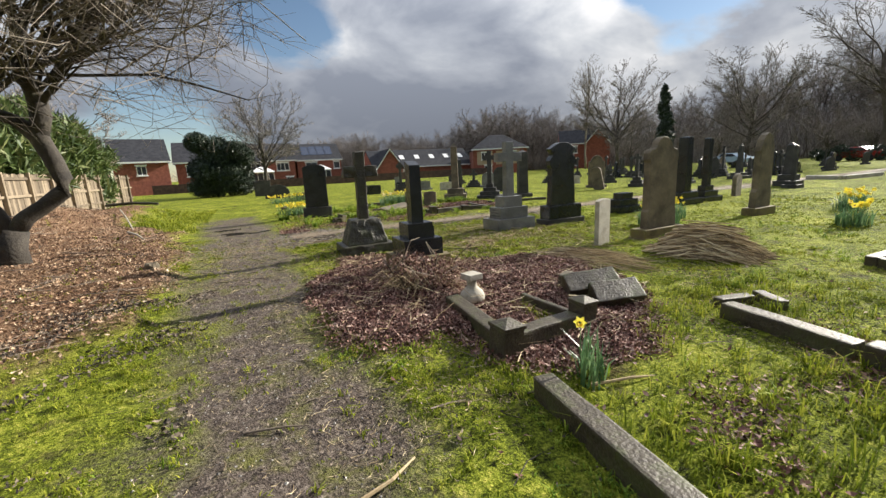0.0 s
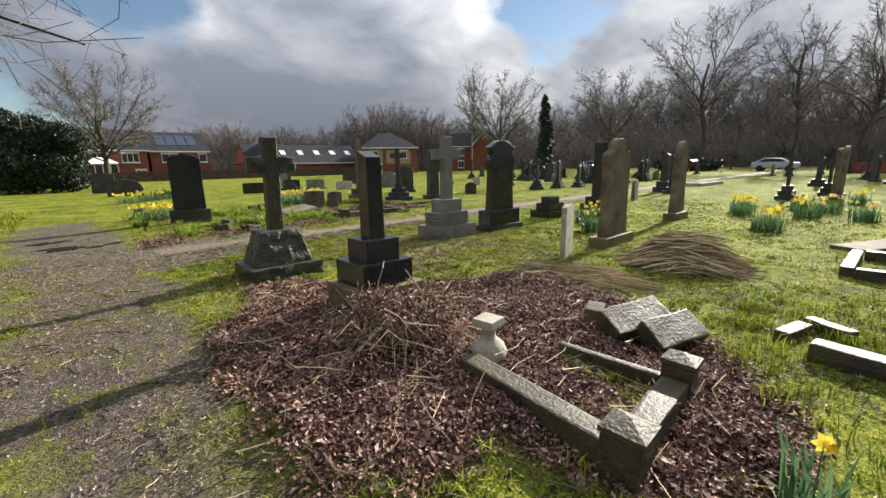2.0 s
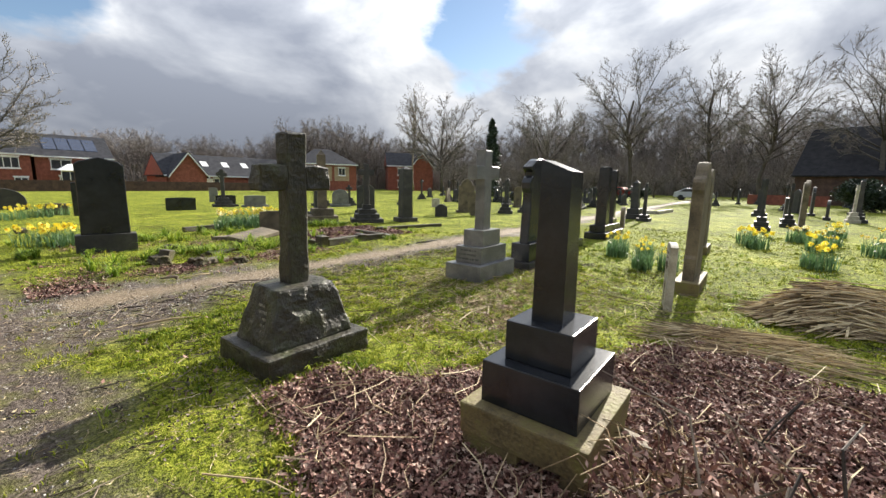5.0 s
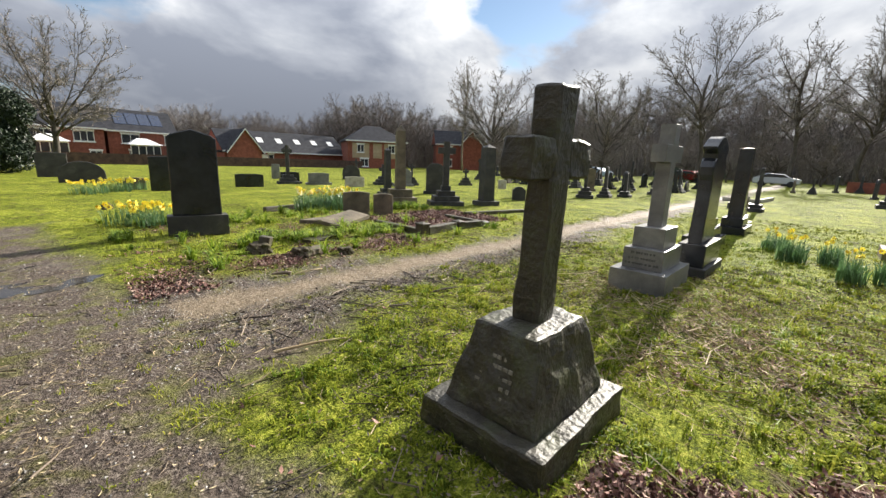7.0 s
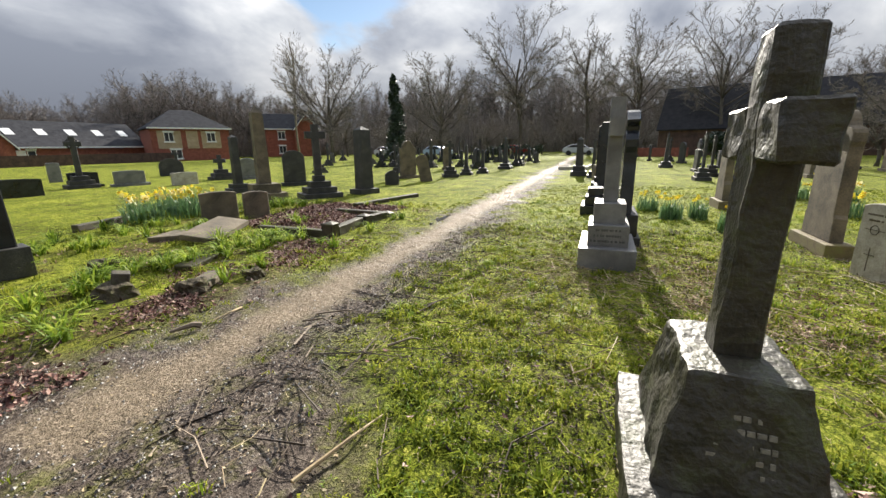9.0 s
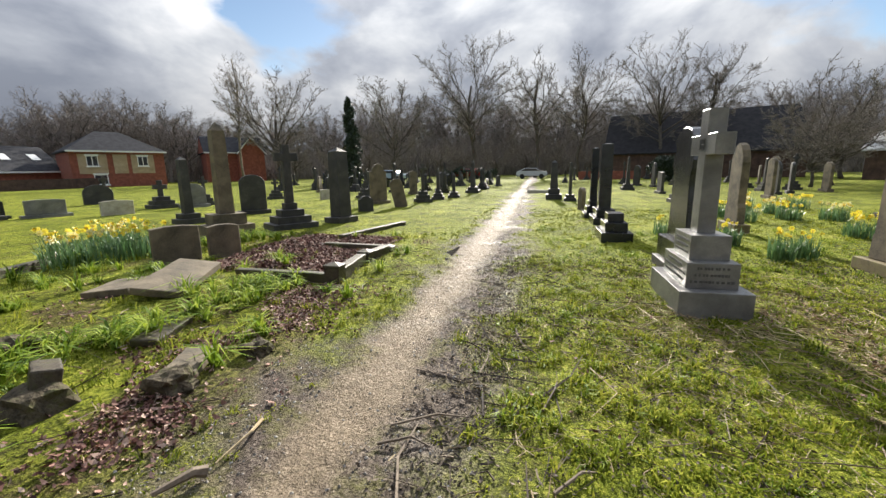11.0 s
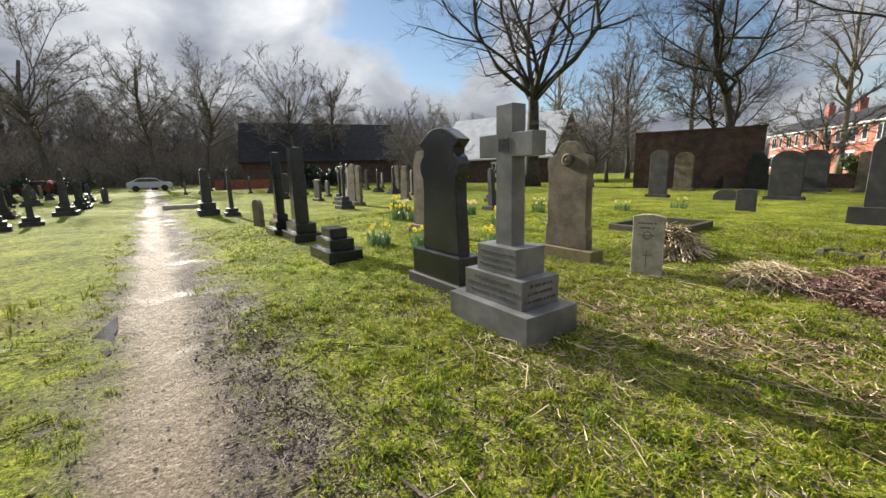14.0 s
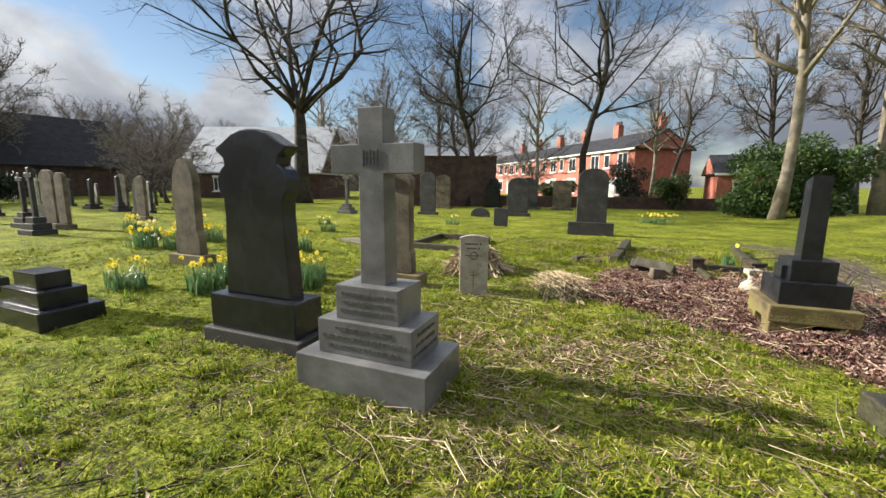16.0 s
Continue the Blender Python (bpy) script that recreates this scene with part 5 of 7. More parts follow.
boulder("rough mossy stone in grass", 2.45, 12.45, 0.17, 2)
boulder("small pitted stone in grass", 3.47, 11.65, 0.12, 3)
boulder("worn stump of stone in grass", 1.5, 19.3, 0.14, 4)
boulder("rough stone in grass", 3.0, 13.6, 0.15, 5)
boulder("small brown stone on the mulch", -1.45, 7.4, 0.1, 6, SAND)

# stone urn in the leaf bed
u = thing("stone_urn", "pale stone urn with a square lid in dead leaves", "urn", Matrix.Translation((2.08, 3.62, 0.0)))
part("bowl", lathe("bowl", [(0.05, 0), (0.1, 0.01), (0.135, 0.05), (0.14, 0.09), (0.12, 0.14), (0.075, 0.18), (0.055, 0.2), (0.052, 0.24), (0.065, 0.28)], PALE, 24), u)
part("lid", block("lid", -0.085, 0.085, -0.085, 0.085, 0.28, 0.345, PALE, 0.006), u, "square pale stone slab", pose(0, 0, 0, 0, 0, 8))
pot = thing("flower_pot", "small dark grave vase before a headstone", "vase", Matrix.Translation((4.5, -2.65, 0)))
part("body", lathe("body", [(0.12, 0), (0.15, 0.1), (0.15, 0.2), (0.17, 0.25)], SOOT), pot)

# ---- houses ----
def box(x0, x1, y0, y1, z0, z1):
    v = [(x0, y0, z0), (x1, y0, z0), (x1, y1, z0), (x0, y1, z0), (x0, y0, z1), (x1, y0, z1), (x1, y1, z1), (x0, y1, z1)]
    f = [(3, 2, 1, 0), (0, 1, 5, 4), (1, 2, 6, 5), (2, 3, 7, 6), (3, 0, 4, 7), (4, 5, 6, 7)]
    return v, f


def boxes(name, list_, mat):
    v, f = [], []
    for b in list_:
        a, c = box(*b)
        f += [tuple(i + len(v) for i in q) for q in c]
        v += a
    return mesh_of(name, v, f, mat)


def window(ob, x, z, w, h, y=0.0, bars=2, lintel=True):
    """A window on the front (facing local -y): frame bars, sill and panes."""
    t = 0.07
    fr = [(x - w / 2, x + w / 2, y - 0.06, y - 0.004, z, z + t), (x - w / 2, x + w / 2, y - 0.06, y - 0.004, z + h - t, z + h)]
    for i in range(bars + 1):
        xx = x - w / 2 + (w - t) * i / bars
        fr.append((xx, xx + t, y - 0.055, y - 0.004, z + t, z + h - t))
    wi = part("window", boxes("window_frame", fr, WHITE), ob)
    part("pane", boxes("pane", [(x - w / 2 + t, x + w / 2 - t, y - 0.03, y - 0.004, z + t, z + h - t)], PANE), wi)
    part("sill", boxes("sill", [(x - w / 2 - 0.1, x + w / 2 + 0.1, y - 0.14, y - 0.004, z - 0.12, z - 0.004)], WHITE), wi)
    if lintel:
        part("lintel", boxes("lintel", [(x - w / 2 - 0.1, x + w / 2 + 0.1, y - 0.05, y - 0.004, z + h + 0.004, z + h + 0.18)], WHITE), wi)
    return wi


def house(label, x, y, turn, w, d, eave, ridge, wall, windows=(), doors=(), hip=0.0, chimneys=(), roof=SLATE, gable_front=None, skylights=0, solar=False, fascia=True):
    """A house whose front runs from its origin along local x and faces local -y."""
    ob = thing("house", label, "house", pose(x, y, 0, 0, 0, turn))
    part("wall", boxes("wall", [(0, w, 0, d, -0.3, eave)], wall), ob)
    e = 0.3
    hx = hip if hip else -0.0
    v = [(-e, -e, eave), (w + e, -e, eave), (w + e, d + e, eave), (-e, d + e, eave), (hx - (0 if hip else e), d / 2, ridge), (w - hx + (0 if hip else e), d / 2, ridge)]
    v += [(a, b, c - 0.14) for a, b, c in v[:4]]
    f = [(0, 1, 5, 4), (2, 3, 4, 5), (1, 2, 5), (3, 0, 4), (6, 7, 1, 0), (7, 8, 2, 1), (8, 9, 3, 2), (9, 6, 0, 3), (9, 8, 7, 6)]
    r = part("roof", mesh_of("roof", v, f, roof), ob)
    if not hip:
        for gx0 in (-0.004, w + 0.004):
            q = [(gx0, 0, eave + 0.0), (gx0, d, eave), (gx0, d / 2, ridge - 0.25)]
            sgn = -1 if gx0 < 1 else 1
            q2 = [(a + sgn * (e + 0.01), b, c) for a, b, c in q]
            part("gable", mesh_of("gable", q + q2, [(0, 1, 2), (3, 4, 5), (0, 1, 4, 3), (1, 2, 5, 4), (2, 0, 3, 5)], wall), ob)
    if fascia:
        part("gutter", boxes("gutter", [(-e, w + e, -e - 0.1, -e - 0.004, eave - 0.16, eave + 0.02)], WHITE), ob)
    for a in windows:
        window(ob, *a)
    for dx, dw, dh in doors:
        part("door", boxes("door", [(dx, dx + dw, -0.05, -0.004, 0, dh)], WHITE), ob)
    for cx, top in chimneys:
        ch = part("chimney", boxes("chimney", [(cx - 0.45, cx + 0.45, d / 2 - 0.35, d / 2 + 0.35, ridge - 0.8, top)], wall), r)
        part("chimney_pot", boxes("pot", [(cx - 0.3 + 0.3 * i, cx - 0.12 + 0.3 * i, d / 2 - 0.1, d / 2 + 0.1, top + 0.004, top + 0.4) for i in range(3)], DARKBRICK), ch)
    sl = (ridge - eave) / (d / 2 + e)
    for i in range(skylights):
        sx = w * (i + 0.8) / (skylights + 0.5)
        pts = [(sx, d * 0.2), (sx + 0.9, d * 0.2), (sx + 0.9, d * 0.32), (sx, d * 0.32)]
        vv = [(a, b, eave + sl * (b + e) + 0.05) for a, b in pts]
        vv += [(a, b, c - 0.15) for a, b, c in vv]
        part("skylight", mesh_of("skylight", vv, [(0, 1, 2, 3), (0, 4, 5, 1), (1, 5, 6, 2), (2, 6, 7, 3), (3, 7, 4, 0)], WHITE), r)
    if solar:
        for i in range(4):
            sx = w * (0.14 + 0.18 * i)
            pts = [(sx, d * 0.12), (sx + w * 0.165, d * 0.12), (sx + w * 0.165, d * 0.4), (sx, d * 0.4)]
            vv = [(a, b, eave + sl * (b + e) + 0.06) for a, b in pts]
            vv += [(a, b, c - 0.1) for a, b, c in vv]
            part("solar_panel", mesh_of("solar_panel", vv, [(0, 1, 2, 3), (0, 4, 5, 1), (1, 5, 6, 2), (2, 6, 7, 3), (3, 7, 4, 0)], SOLAR), r)
    if gable_front:
        gx0, gx1, gd, gr = gable_front
        part("wing", boxes("wing", [(gx0, gx1, -gd, -0.31, -0.3, eave)], wall), ob)
        mx = (gx0 + gx1) / 2
        q = [(gx0, -gd, eave), (gx1, -gd, eave), (mx, -gd, gr), (gx0, d / 2, eave), (gx1, d / 2, eave), (mx, d / 2, gr)]
        part("wing_gable", mesh_of("wing_gable", q, [(0, 1, 2), (3, 5, 4), (0, 3, 4, 1), (1, 4, 5, 2), (0, 2, 5, 3)], wall), ob)
        for s, ex in ((-1, gx0 - 0.3), (1, gx1 + 0.3)):
            ze = eave - 0.3 * (gr - eave) / (mx - gx0)
            q = [(ex, -gd - 0.3, ze + 0.06), (mx, -gd - 0.3, gr + 0.06), (mx, d / 2, gr + 0.06), (ex, d / 2, ze + 0.06)]
            q += [(a, b, c + 0.1) for a, b, c in q]
            part("wing_roof", mesh_of("wing_roof", q, [(0, 1, 2, 3), (4, 5, 6, 7), (0, 1, 5, 4), (1, 2, 6, 5), (2, 3, 7, 6), (3, 0, 4, 7)], roof), r)
            q = [(ex, -gd - 0.36, ze - 0.05), (mx, -gd - 0.36, gr - 0.05), (mx, -gd - 0.36, gr + 0.17), (ex, -gd - 0.36, ze + 0.17)]
            q += [(a, b + 0.05, c) for a, b, c in q]
            part("bargeboard", mesh_of("bargeboard", q, [(0, 1, 2, 3), (7, 6, 5, 4), (0, 4, 5, 1), (1, 5, 6, 2), (2, 6, 7, 3), (3, 7, 4, 0)], WHITE), r)
    return ob


SOLAR = material("solar_glass", [(0.3, (0.012, 0.02, 0.045)), (0.7, (0.025, 0.04, 0.08))], 2, rough=0.25, bump=0)
house("two-storey red brick house with white windows and slate roof", 0.8, 75, 0, 7.6, 8, 4.1, 7.2, BRICK, [(1.7, 2.4, 2.0, 1.3, 0, 3), (5.6, 2.4, 2.0, 1.3, 0, 3), (6.6, 0.3, 1.2, 1.0), (1.8, 0.3, 1.8, 1.2)])
house("two-storey red brick house with solar panels on its roof", 8.8, 75.5, 0, 7.6, 8, 4.0, 7.0, BRICK, [(2.4, 2.4, 2.0, 1.2, 0, 2), (6.8, 2.4, 1.1, 1.2, 0, 1), (3.0, 0.3, 1.8, 1.2)], solar=True)
house("single-storey red brick building with gabled wing and skylights", 21.0, 70, -2, 19.5, 9, 2.0, 5.2, BRICK, [(6.6, 0.4, 0.8, 1.2, 0, 1)], [(5.2, 0.9, 1.6)], gable_front=(0.2, 4.8, 1.2, 5.0), skylights=6)
house("two-storey house of red brick with tan brick panels", 36.6, 62.4, -26, 9.4, 9, 4.3, 6.9, BRICK, [(2.0, 2.5, 1.1, 1.2, -0.06), (7.0, 2.5, 1.1, 1.2, -0.06), (2.6, 0.3, 1.3, 1.2)], hip=3.4)
pb = [o for o in scene.objects if o.name.startswith("house")][-1]
for nm_x in ((0.7, 3.4), (4.0, 5.4), (5.8, 8.2)):
    part("tan_panel", boxes("tan_panel", [(nm_x[0], nm_x[1], -0.05, -0.004, 1.6, 3.9)], TAN), pb)
house("red brick house with a white-trimmed gable", 57, 63, -40, 9, 8, 4.8, 7.6, BRICK, [(2.5, 3.0, 1.2, 1.3), (6.5, 3.0, 1.2, 1.3), (2.5, 0.6, 1.2, 1.3)], gable_front=(4.6, 8.6, 1.5, 7.2))
house("brick house with a steep gable", -13.5, 60, 12, 5.5, 8, 4.0, 7.0, BRICK, [(2.7, 2.4, 1.0, 1.1)])
house("small brick house with a dark roof", -7.5, 62, 4, 7, 8, 3.8, 6.6, BRICK, [(4.4, 2.0, 1.5, 1.4), (1.6, 2.0, 1.0, 1.3)])
# white conservatories behind the garden walls
for cx, cy in ((1.4, 72.0), (10.6, 72.4)):
    cs = thing("conservatory", "white-framed glass conservatory behind a house", "conservatory", pose(cx, cy, 0))
    part("frame", boxes("frame", [(x, x + 0.08, 0, 0.08, 0, 2.1) for x in (0, 0.8, 1.6, 2.4, 3.2)] + [(0, 3.28, -0.01, 0.1, 2.1, 2.25), (0, 3.28, -0.01, 0.1, 0, 0.6)], WHITE), cs)
    part("roof", mesh_of("roof", [(-0.2, -0.2, 2.25), (3.5, -0.2, 2.25), (2.2, 2.2, 3.1), (1.1, 2.2, 3.1), (3.5, 2.2, 2.3), (-0.2, 2.2, 2.3)], [(0, 1, 2, 3), (1, 4, 2), (0, 3, 5)], WHITE), cs)
    part("pane", boxes("pane", [(0.08, 3.2, 0.03, 0.05, 0.6, 2.1)], PANE), cs)
# terrace south of the lawn
tw = math.degrees(math.atan2(-33.0, 24.0))
wins = []
for i in range(9):
    wins += [(1.7 + 4.6 * i, 3.2, 1.5, 1.55, 0, 2), (1.7 + 4.6 * i, 0.6, 1.6, 1.6, 0, 2)]
    if i:
        wins.append((-0.4 + 4.6 * i, 3.35, 0.9, 1.35, 0, 1))
house("long red brick terrace with white sash windows and chimneys", 25.5, -65.5, tw + 180, 40, 6.5, 5.1, 7.0, ORANGE_BRICK,
      [(40 - a[0], *a[1:]) for a in wins], [(40 - 3.6 - 4.6 * i, 0.95, 2.2) for i in range(8)], chimneys=[(40 - 0.8 - 6.3 * i, 8.2) for i in range(6)])
house("low brick garage beyond a fence", -4.4, -30.5, 180, 4.0, 5, 2.6, 4.3, ORANGE_BRICK, [(1.5, 1.0, 0.8, 0.9)])
# chapel with sky sheen painted on its wet roof, brick wall and long hall
house("stone chapel with a broad wet slate roof, sky sheen painted pale", 43.0, -16.8, 198.9, 14.0, 10, 2.5, 7.4, DARKBRICK, [(4, 0.7, 0.9, 1.3), (8, 0.7, 0.9, 1.3)], roof=SHEENSLATE, fascia=False)
# the hall's backlit silhouette is painted into its roof slate
house("long low hall with a large slate roof, painted dark as in silhouette", 57, 1.8, -103.3, 20, 13, 3.0, 8.3, DARKBRICK, roof=SHADESLATE, fascia=False)
wl2 = new("wall_south", boxes("wall_south", [(0, 6.5, 0, 0.35, -0.2, 3.3), (-0.05, 6.55, -0.05, 0.4, 3.304, 3.42)], DARKBRICK))
wl2.matrix_basis = pose(11.4, -17.4, 0, 0, 0, 21)
tagged(wl2, "tall dark brick boundary wall", "wall", kind="structure")
wl3 = new("wall_low", boxes("wall_low", [(0, 15, 0, 0.3, -0.2, 0.75)], DARKBRICK))
wl3.matrix_basis = pose(-3.5, -19.6, 0, 0, 0, 6)
tagged(wl3, "low dark brick boundary wall", "wall", kind="structure")
wl4 = new("wall_north", boxes("wall_north", [(-10, 40, 0, 0.25, -0.2, 1.1)], DARKBRICK))
wl4.matrix_basis = pose(0, 60, 0, 0, 0, 2)
tagged(wl4, "garden wall behind brick houses", "wall", kind="structure")
wl5 = new("wall_east", boxes("wall_east", [(0, 6.0, 0, 0.3, -0.2, 0.95)], BRICK))
wl5.matrix_basis = pose(50.5, -0.5, 0, 0, 0, 80)
tagged(wl5, "low red brick wall before the hall", "wall", kind="structure")
# ---- timber fence ----
FX0, FY0, FX1, FY1 = -7.2, 7.0, -6.7, 33.0
fence = thing("timber_fence", "weathered close-boarded timber fence with posts and rails", "fence", pose(FX0, FY0, 0.25, 0, 0, math.degrees(math.atan2(FY1 - FY0, FX1 - FX0))))
flen = math.hypot(FX1 - FX0, FY1 - FY0)
board = boxes("board", [(0, 0.145, 0, 0.02, 0, 1.75)], FENCEM)
post = boxes("post", [(0, 0.1, -0.12, -0.02, -0.4, 1.8)], FENCEM)
for i in range(int(flen / 0.15)):
    part("board", board, fence, "", pose(0.15 * i, 0.004 * (i % 3), 0.02 * math.sin(i * 1.7)))
for i in range(int(flen / 1.8) + 1):
    part("post", post, fence, "", pose(1.8 * i, 0, 0))
for z in (0.3, 0.95, 1.55):
    part("rail", boxes("rail", [(0, flen, -0.06, -0.004, z, z + 0.09)], FENCEM), fence)

# ---- leaning tree over the mulch ----
lt = thing("leaning_tree", "leaning bare tree with a bent forked trunk over mulch", "tree", Matrix.Translation((-3.92, 9.75, gz(-3.92, 9.75))))
rl = random.Random(21)
V3 = Vector
stem = [[(V3((0, 0, -0.1)), 0.27), (V3((0.05, 0, 0.3)), 0.2), (V3((0.14, 0.02, 0.62)), 0.19)],
        [(V3((0.1, 0.02, 0.55)), 0.15), (V3((0.32, 0.02, 0.82)), 0.135), (V3((0.62, 0.03, 1.02)), 0.13), (V3((0.9, 0.03, 1.24)), 0.14), (V3((0.97, 0, 1.48)), 0.14), (V3((0.9, 0, 1.8)), 0.14), (V3((0.76, 0, 2.25)), 0.15), (V3((0.5, 0, 2.52)), 0.11), (V3((0.1, -0.05, 2.7)), 0.1), (V3((-0.7, -0.2, 3.0)), 0.08)],
        [(V3((0.05, 0.02, 0.5)), 0.15), (V3((-0.06, 0, 0.95)), 0.13), (V3((-0.25, -0.05, 1.35)), 0.12), (V3((-0.7, -0.1, 2.0)), 0.1), (V3((-0.8, 0, 2.8)), 0.08)],
        [(V3((0.76, 0, 2.2)), 0.14), (V3((0.86, 0.03, 2.6)), 0.15), (V3((0.84, 0.06, 2.95)), 0.14), (V3((0.74, 0.08, 3.3)), 0.11), (V3((0.86, 0.05, 4.1)), 0.08)],
        [(V3((0.84, 0.05, 2.75)), 0.07), (V3((1.1, -0.1, 3.0)), 0.05), (V3((1.5, -0.2, 3.5)), 0.035)]]
part("trunk", tubes("trunk", stem, BARK, 10, True), lt)
outs = [[] for _ in range(5)]
for i in range(58):
    b = rl.choice((stem[3][2][0], stem[3][3][0], stem[3][4][0], stem[1][8][0], stem[1][9][0], stem[4][2][0]))
    d = V3((rl.uniform(-0.2, 1.0), rl.uniform(-1.0, 0.2), rl.uniform(0.12, 0.7))).normalized()
    grow(rl, V3(b), d, rl.uniform(2.0, 5.0), 0.036, 2, 4, outs, 1.0, (0, 0, 13, 8), 0.35, 0.2)
def overhangs(ln):
    return all(p.x < 4.75 - 0.06 * abs(p.y + 4.0) and p.z > 1.9 for p, _ in ln)


# long arching whips that droop over the track
whips, whip_twigs = [], []
for i in range(34):
    p0 = V3(rl.choice((stem[3][3][0], stem[3][4][0], stem[4][1][0], stem[4][2][0])))
    reach = rl.uniform(1.4, 3.3)
    p3 = p0 + V3((reach, rl.uniform(-2.4, -0.6), rl.uniform(-0.6, 1.0)))
    rise = V3((0, 0, rl.uniform(0.35, 0.9)))
    pts = []
    for k in range(9):
        t = k / 8
        wig = V3((rl.gauss(0, 0.03), rl.gauss(0, 0.05), rl.gauss(0, 0.04)))
        pts.append(p0.lerp(p3, t) + rise * 4 * t * (1 - t) * 0.8 + wig)
    whips.append([(q, 0.02 * (1 - 0.88 * k / 8)) for k, q in enumerate(pts)])
    for k in range(1, 9):
        for _ in range(3):
            e = pts[k] + V3((rl.uniform(0.1, 0.6), rl.uniform(-0.35, 0.35), rl.uniform(-0.4, 0.2))) * rl.uniform(0.6, 1.5)
            whip_twigs.append([(pts[k], 0.0045), (pts[k].lerp(e, 0.5) + V3((0, 0, 0.03)), 0.0035), (e, 0.002)])
part("branchwork", tubes("branchwork", [ln for ln in outs[2] if overhangs(ln)] + whips, BARK, 5), lt)
# crown twigs take the colour lightened for sun glare
part("crown", tubes("crown", [ln for o in outs[3:] for ln in o if overhangs(ln)] + whip_twigs, NEARTWIG, 3), lt)
tree(TALL, -9.5, 17, 0.72, 50, "bare tree behind a timber fence")
tree(BEECH, -8.5, 13.5, 0.85, 50, "bare tree with a thick grey trunk behind a fence")
tree(SCRUB, -9.5, 27, 0.95, 0, "bare thorny tree behind a timber fence")

# boards and cuttings dumped on the mulch
for (ax, ay, az, bx, by, bz, r0, lab) in ((-6.1, 24.6, 0.5, -3.9, 24.0, 0.45, 0.07, "weathered plank lying on a mulch heap"), (-5.6, 14.3, 0.75, -4.6, 14.0, 0.5, 0.07, "dark cut log on mulch"), (-5.5, 13.7, 0.62, -4.7, 13.5, 0.42, 0.06, "dark cut log on mulch"), (-3.9, 17.2, 0.62, -3.05, 14.4, 0.12, 0.022, "pale bent branch leaning on a mulch heap")):
    lg = new("fallen_log", tubes("fallen_log", [[(V3((ax, ay, az)), r0), (V3(((ax + bx) / 2, (ay + by) / 2, (az + bz) / 2 + 0.08)), r0 * 0.95), (V3((bx, by, bz)), r0 * 0.8)]], PALE if r0 < 0.03 else BARK, 8))
    tagged(lg, lab, "log", "cut logs")

# ---- parked cars ----
def car(label, x, y, turn, body):
    c = thing("car", label, "car", pose(x, y, 0, 0, 0, turn), "parked cars")
    prof = [(-2.05, 0.35), (-2.1, 0.75), (-1.95, 0.92), (-1.2, 1.0), (-0.55, 1.42), (0.9, 1.46), (1.75, 1.05), (2.05, 0.98), (2.12, 0.6), (2.08, 0.35)]
    part("body", slab_profile("body", prof, 1.7, body, 0.06), c)
    for s in (-1, 1):
        w = [(-1.05, 1.03), (-0.5, 1.36), (0.85, 1.4), (1.5, 1.05)]
        q = [(a, s * 0.862, b) for a, b in w] + [(a, s * 0.84, b) for a, b in w]
        part("side_window", mesh_of("side_window", q, [(0, 1, 2, 3), (4, 5, 6, 7), (0, 1, 5, 4), (2, 3, 7, 6), (1, 2, 6, 5), (3, 0, 4, 7)], PANE), c)
        for wx in (-1.3, 1.3):
            wh = part("wheel", lathe("tyre", [(0.2, -0.1), (0.31, -0.1), (0.33, -0.06), (0.33, 0.06), (0.31, 0.1), (0.2, 0.1)], TYRE), c, "", pose(wx, s * 0.8, 0.33, 90, 0, 0))
            part("rim", lathe("rim", [(0.05, 0.06), (0.19, 0.09), (0.2, 0.11)], GREY), wh)
    return c


SILVER, REDP, BLUEP = paint("silver_paint", (0.5, 0.52, 0.55)), paint("red_paint", (0.35, 0.03, 0.025)), paint("pale_blue_paint", (0.35, 0.45, 0.55))
car("silver parked hatchback beyond the lawn", 59, 11.0, 90, SILVER)
car("red parked hatchback beyond the lawn", 58, 19.5, 80, REDP)
car("pale blue parked hatchback beyond the gravestones", 55, 30, 75, BLUEP)
car("silver parked hatchback beyond the gravestones", 53, 37, 70, SILVER)

# ---- puddles ----
def puddle(x, y, rx, ry, seed, label):
    rnd = random.Random(seed)
    r = [1 + 0.25 * math.sin(3 * k / 28 * 6.283 + seed) + rnd.uniform(-0.12, 0.12) for k in range(28)]
    z = sum(gz(x + rx * 0.5 * math.cos(k), y + ry * 0.5 * math.sin(k)) for k in range(6)) / 6 + 0.003
    v = [(x + rx * r[k] * math.cos(k / 28 * 6.283), y + ry * r[k] * math.sin(k / 28 * 6.283), z) for k in range(28)]
    v += [(a, b, c - 0.03) for a, b, c in v]
    f = [tuple(range(28))] + [(k, (k + 1) % 28, 28 + (k + 1) % 28, 28 + k) for k in range(28)]
    return tagged(new("puddle", mesh_of("puddle", v, f, WATER)), label, "puddle", kind="structure")


puddle(0.0, 12.3, 0.75, 0.28, 1, "shallow muddy puddle on the track")
puddle(-0.5, 13.4, 0.45, 0.2, 2, "small muddy puddle on the track")
puddle(7.6, 10.95, 0.5, 0.08, 3, "narrow puddle along the track edge")

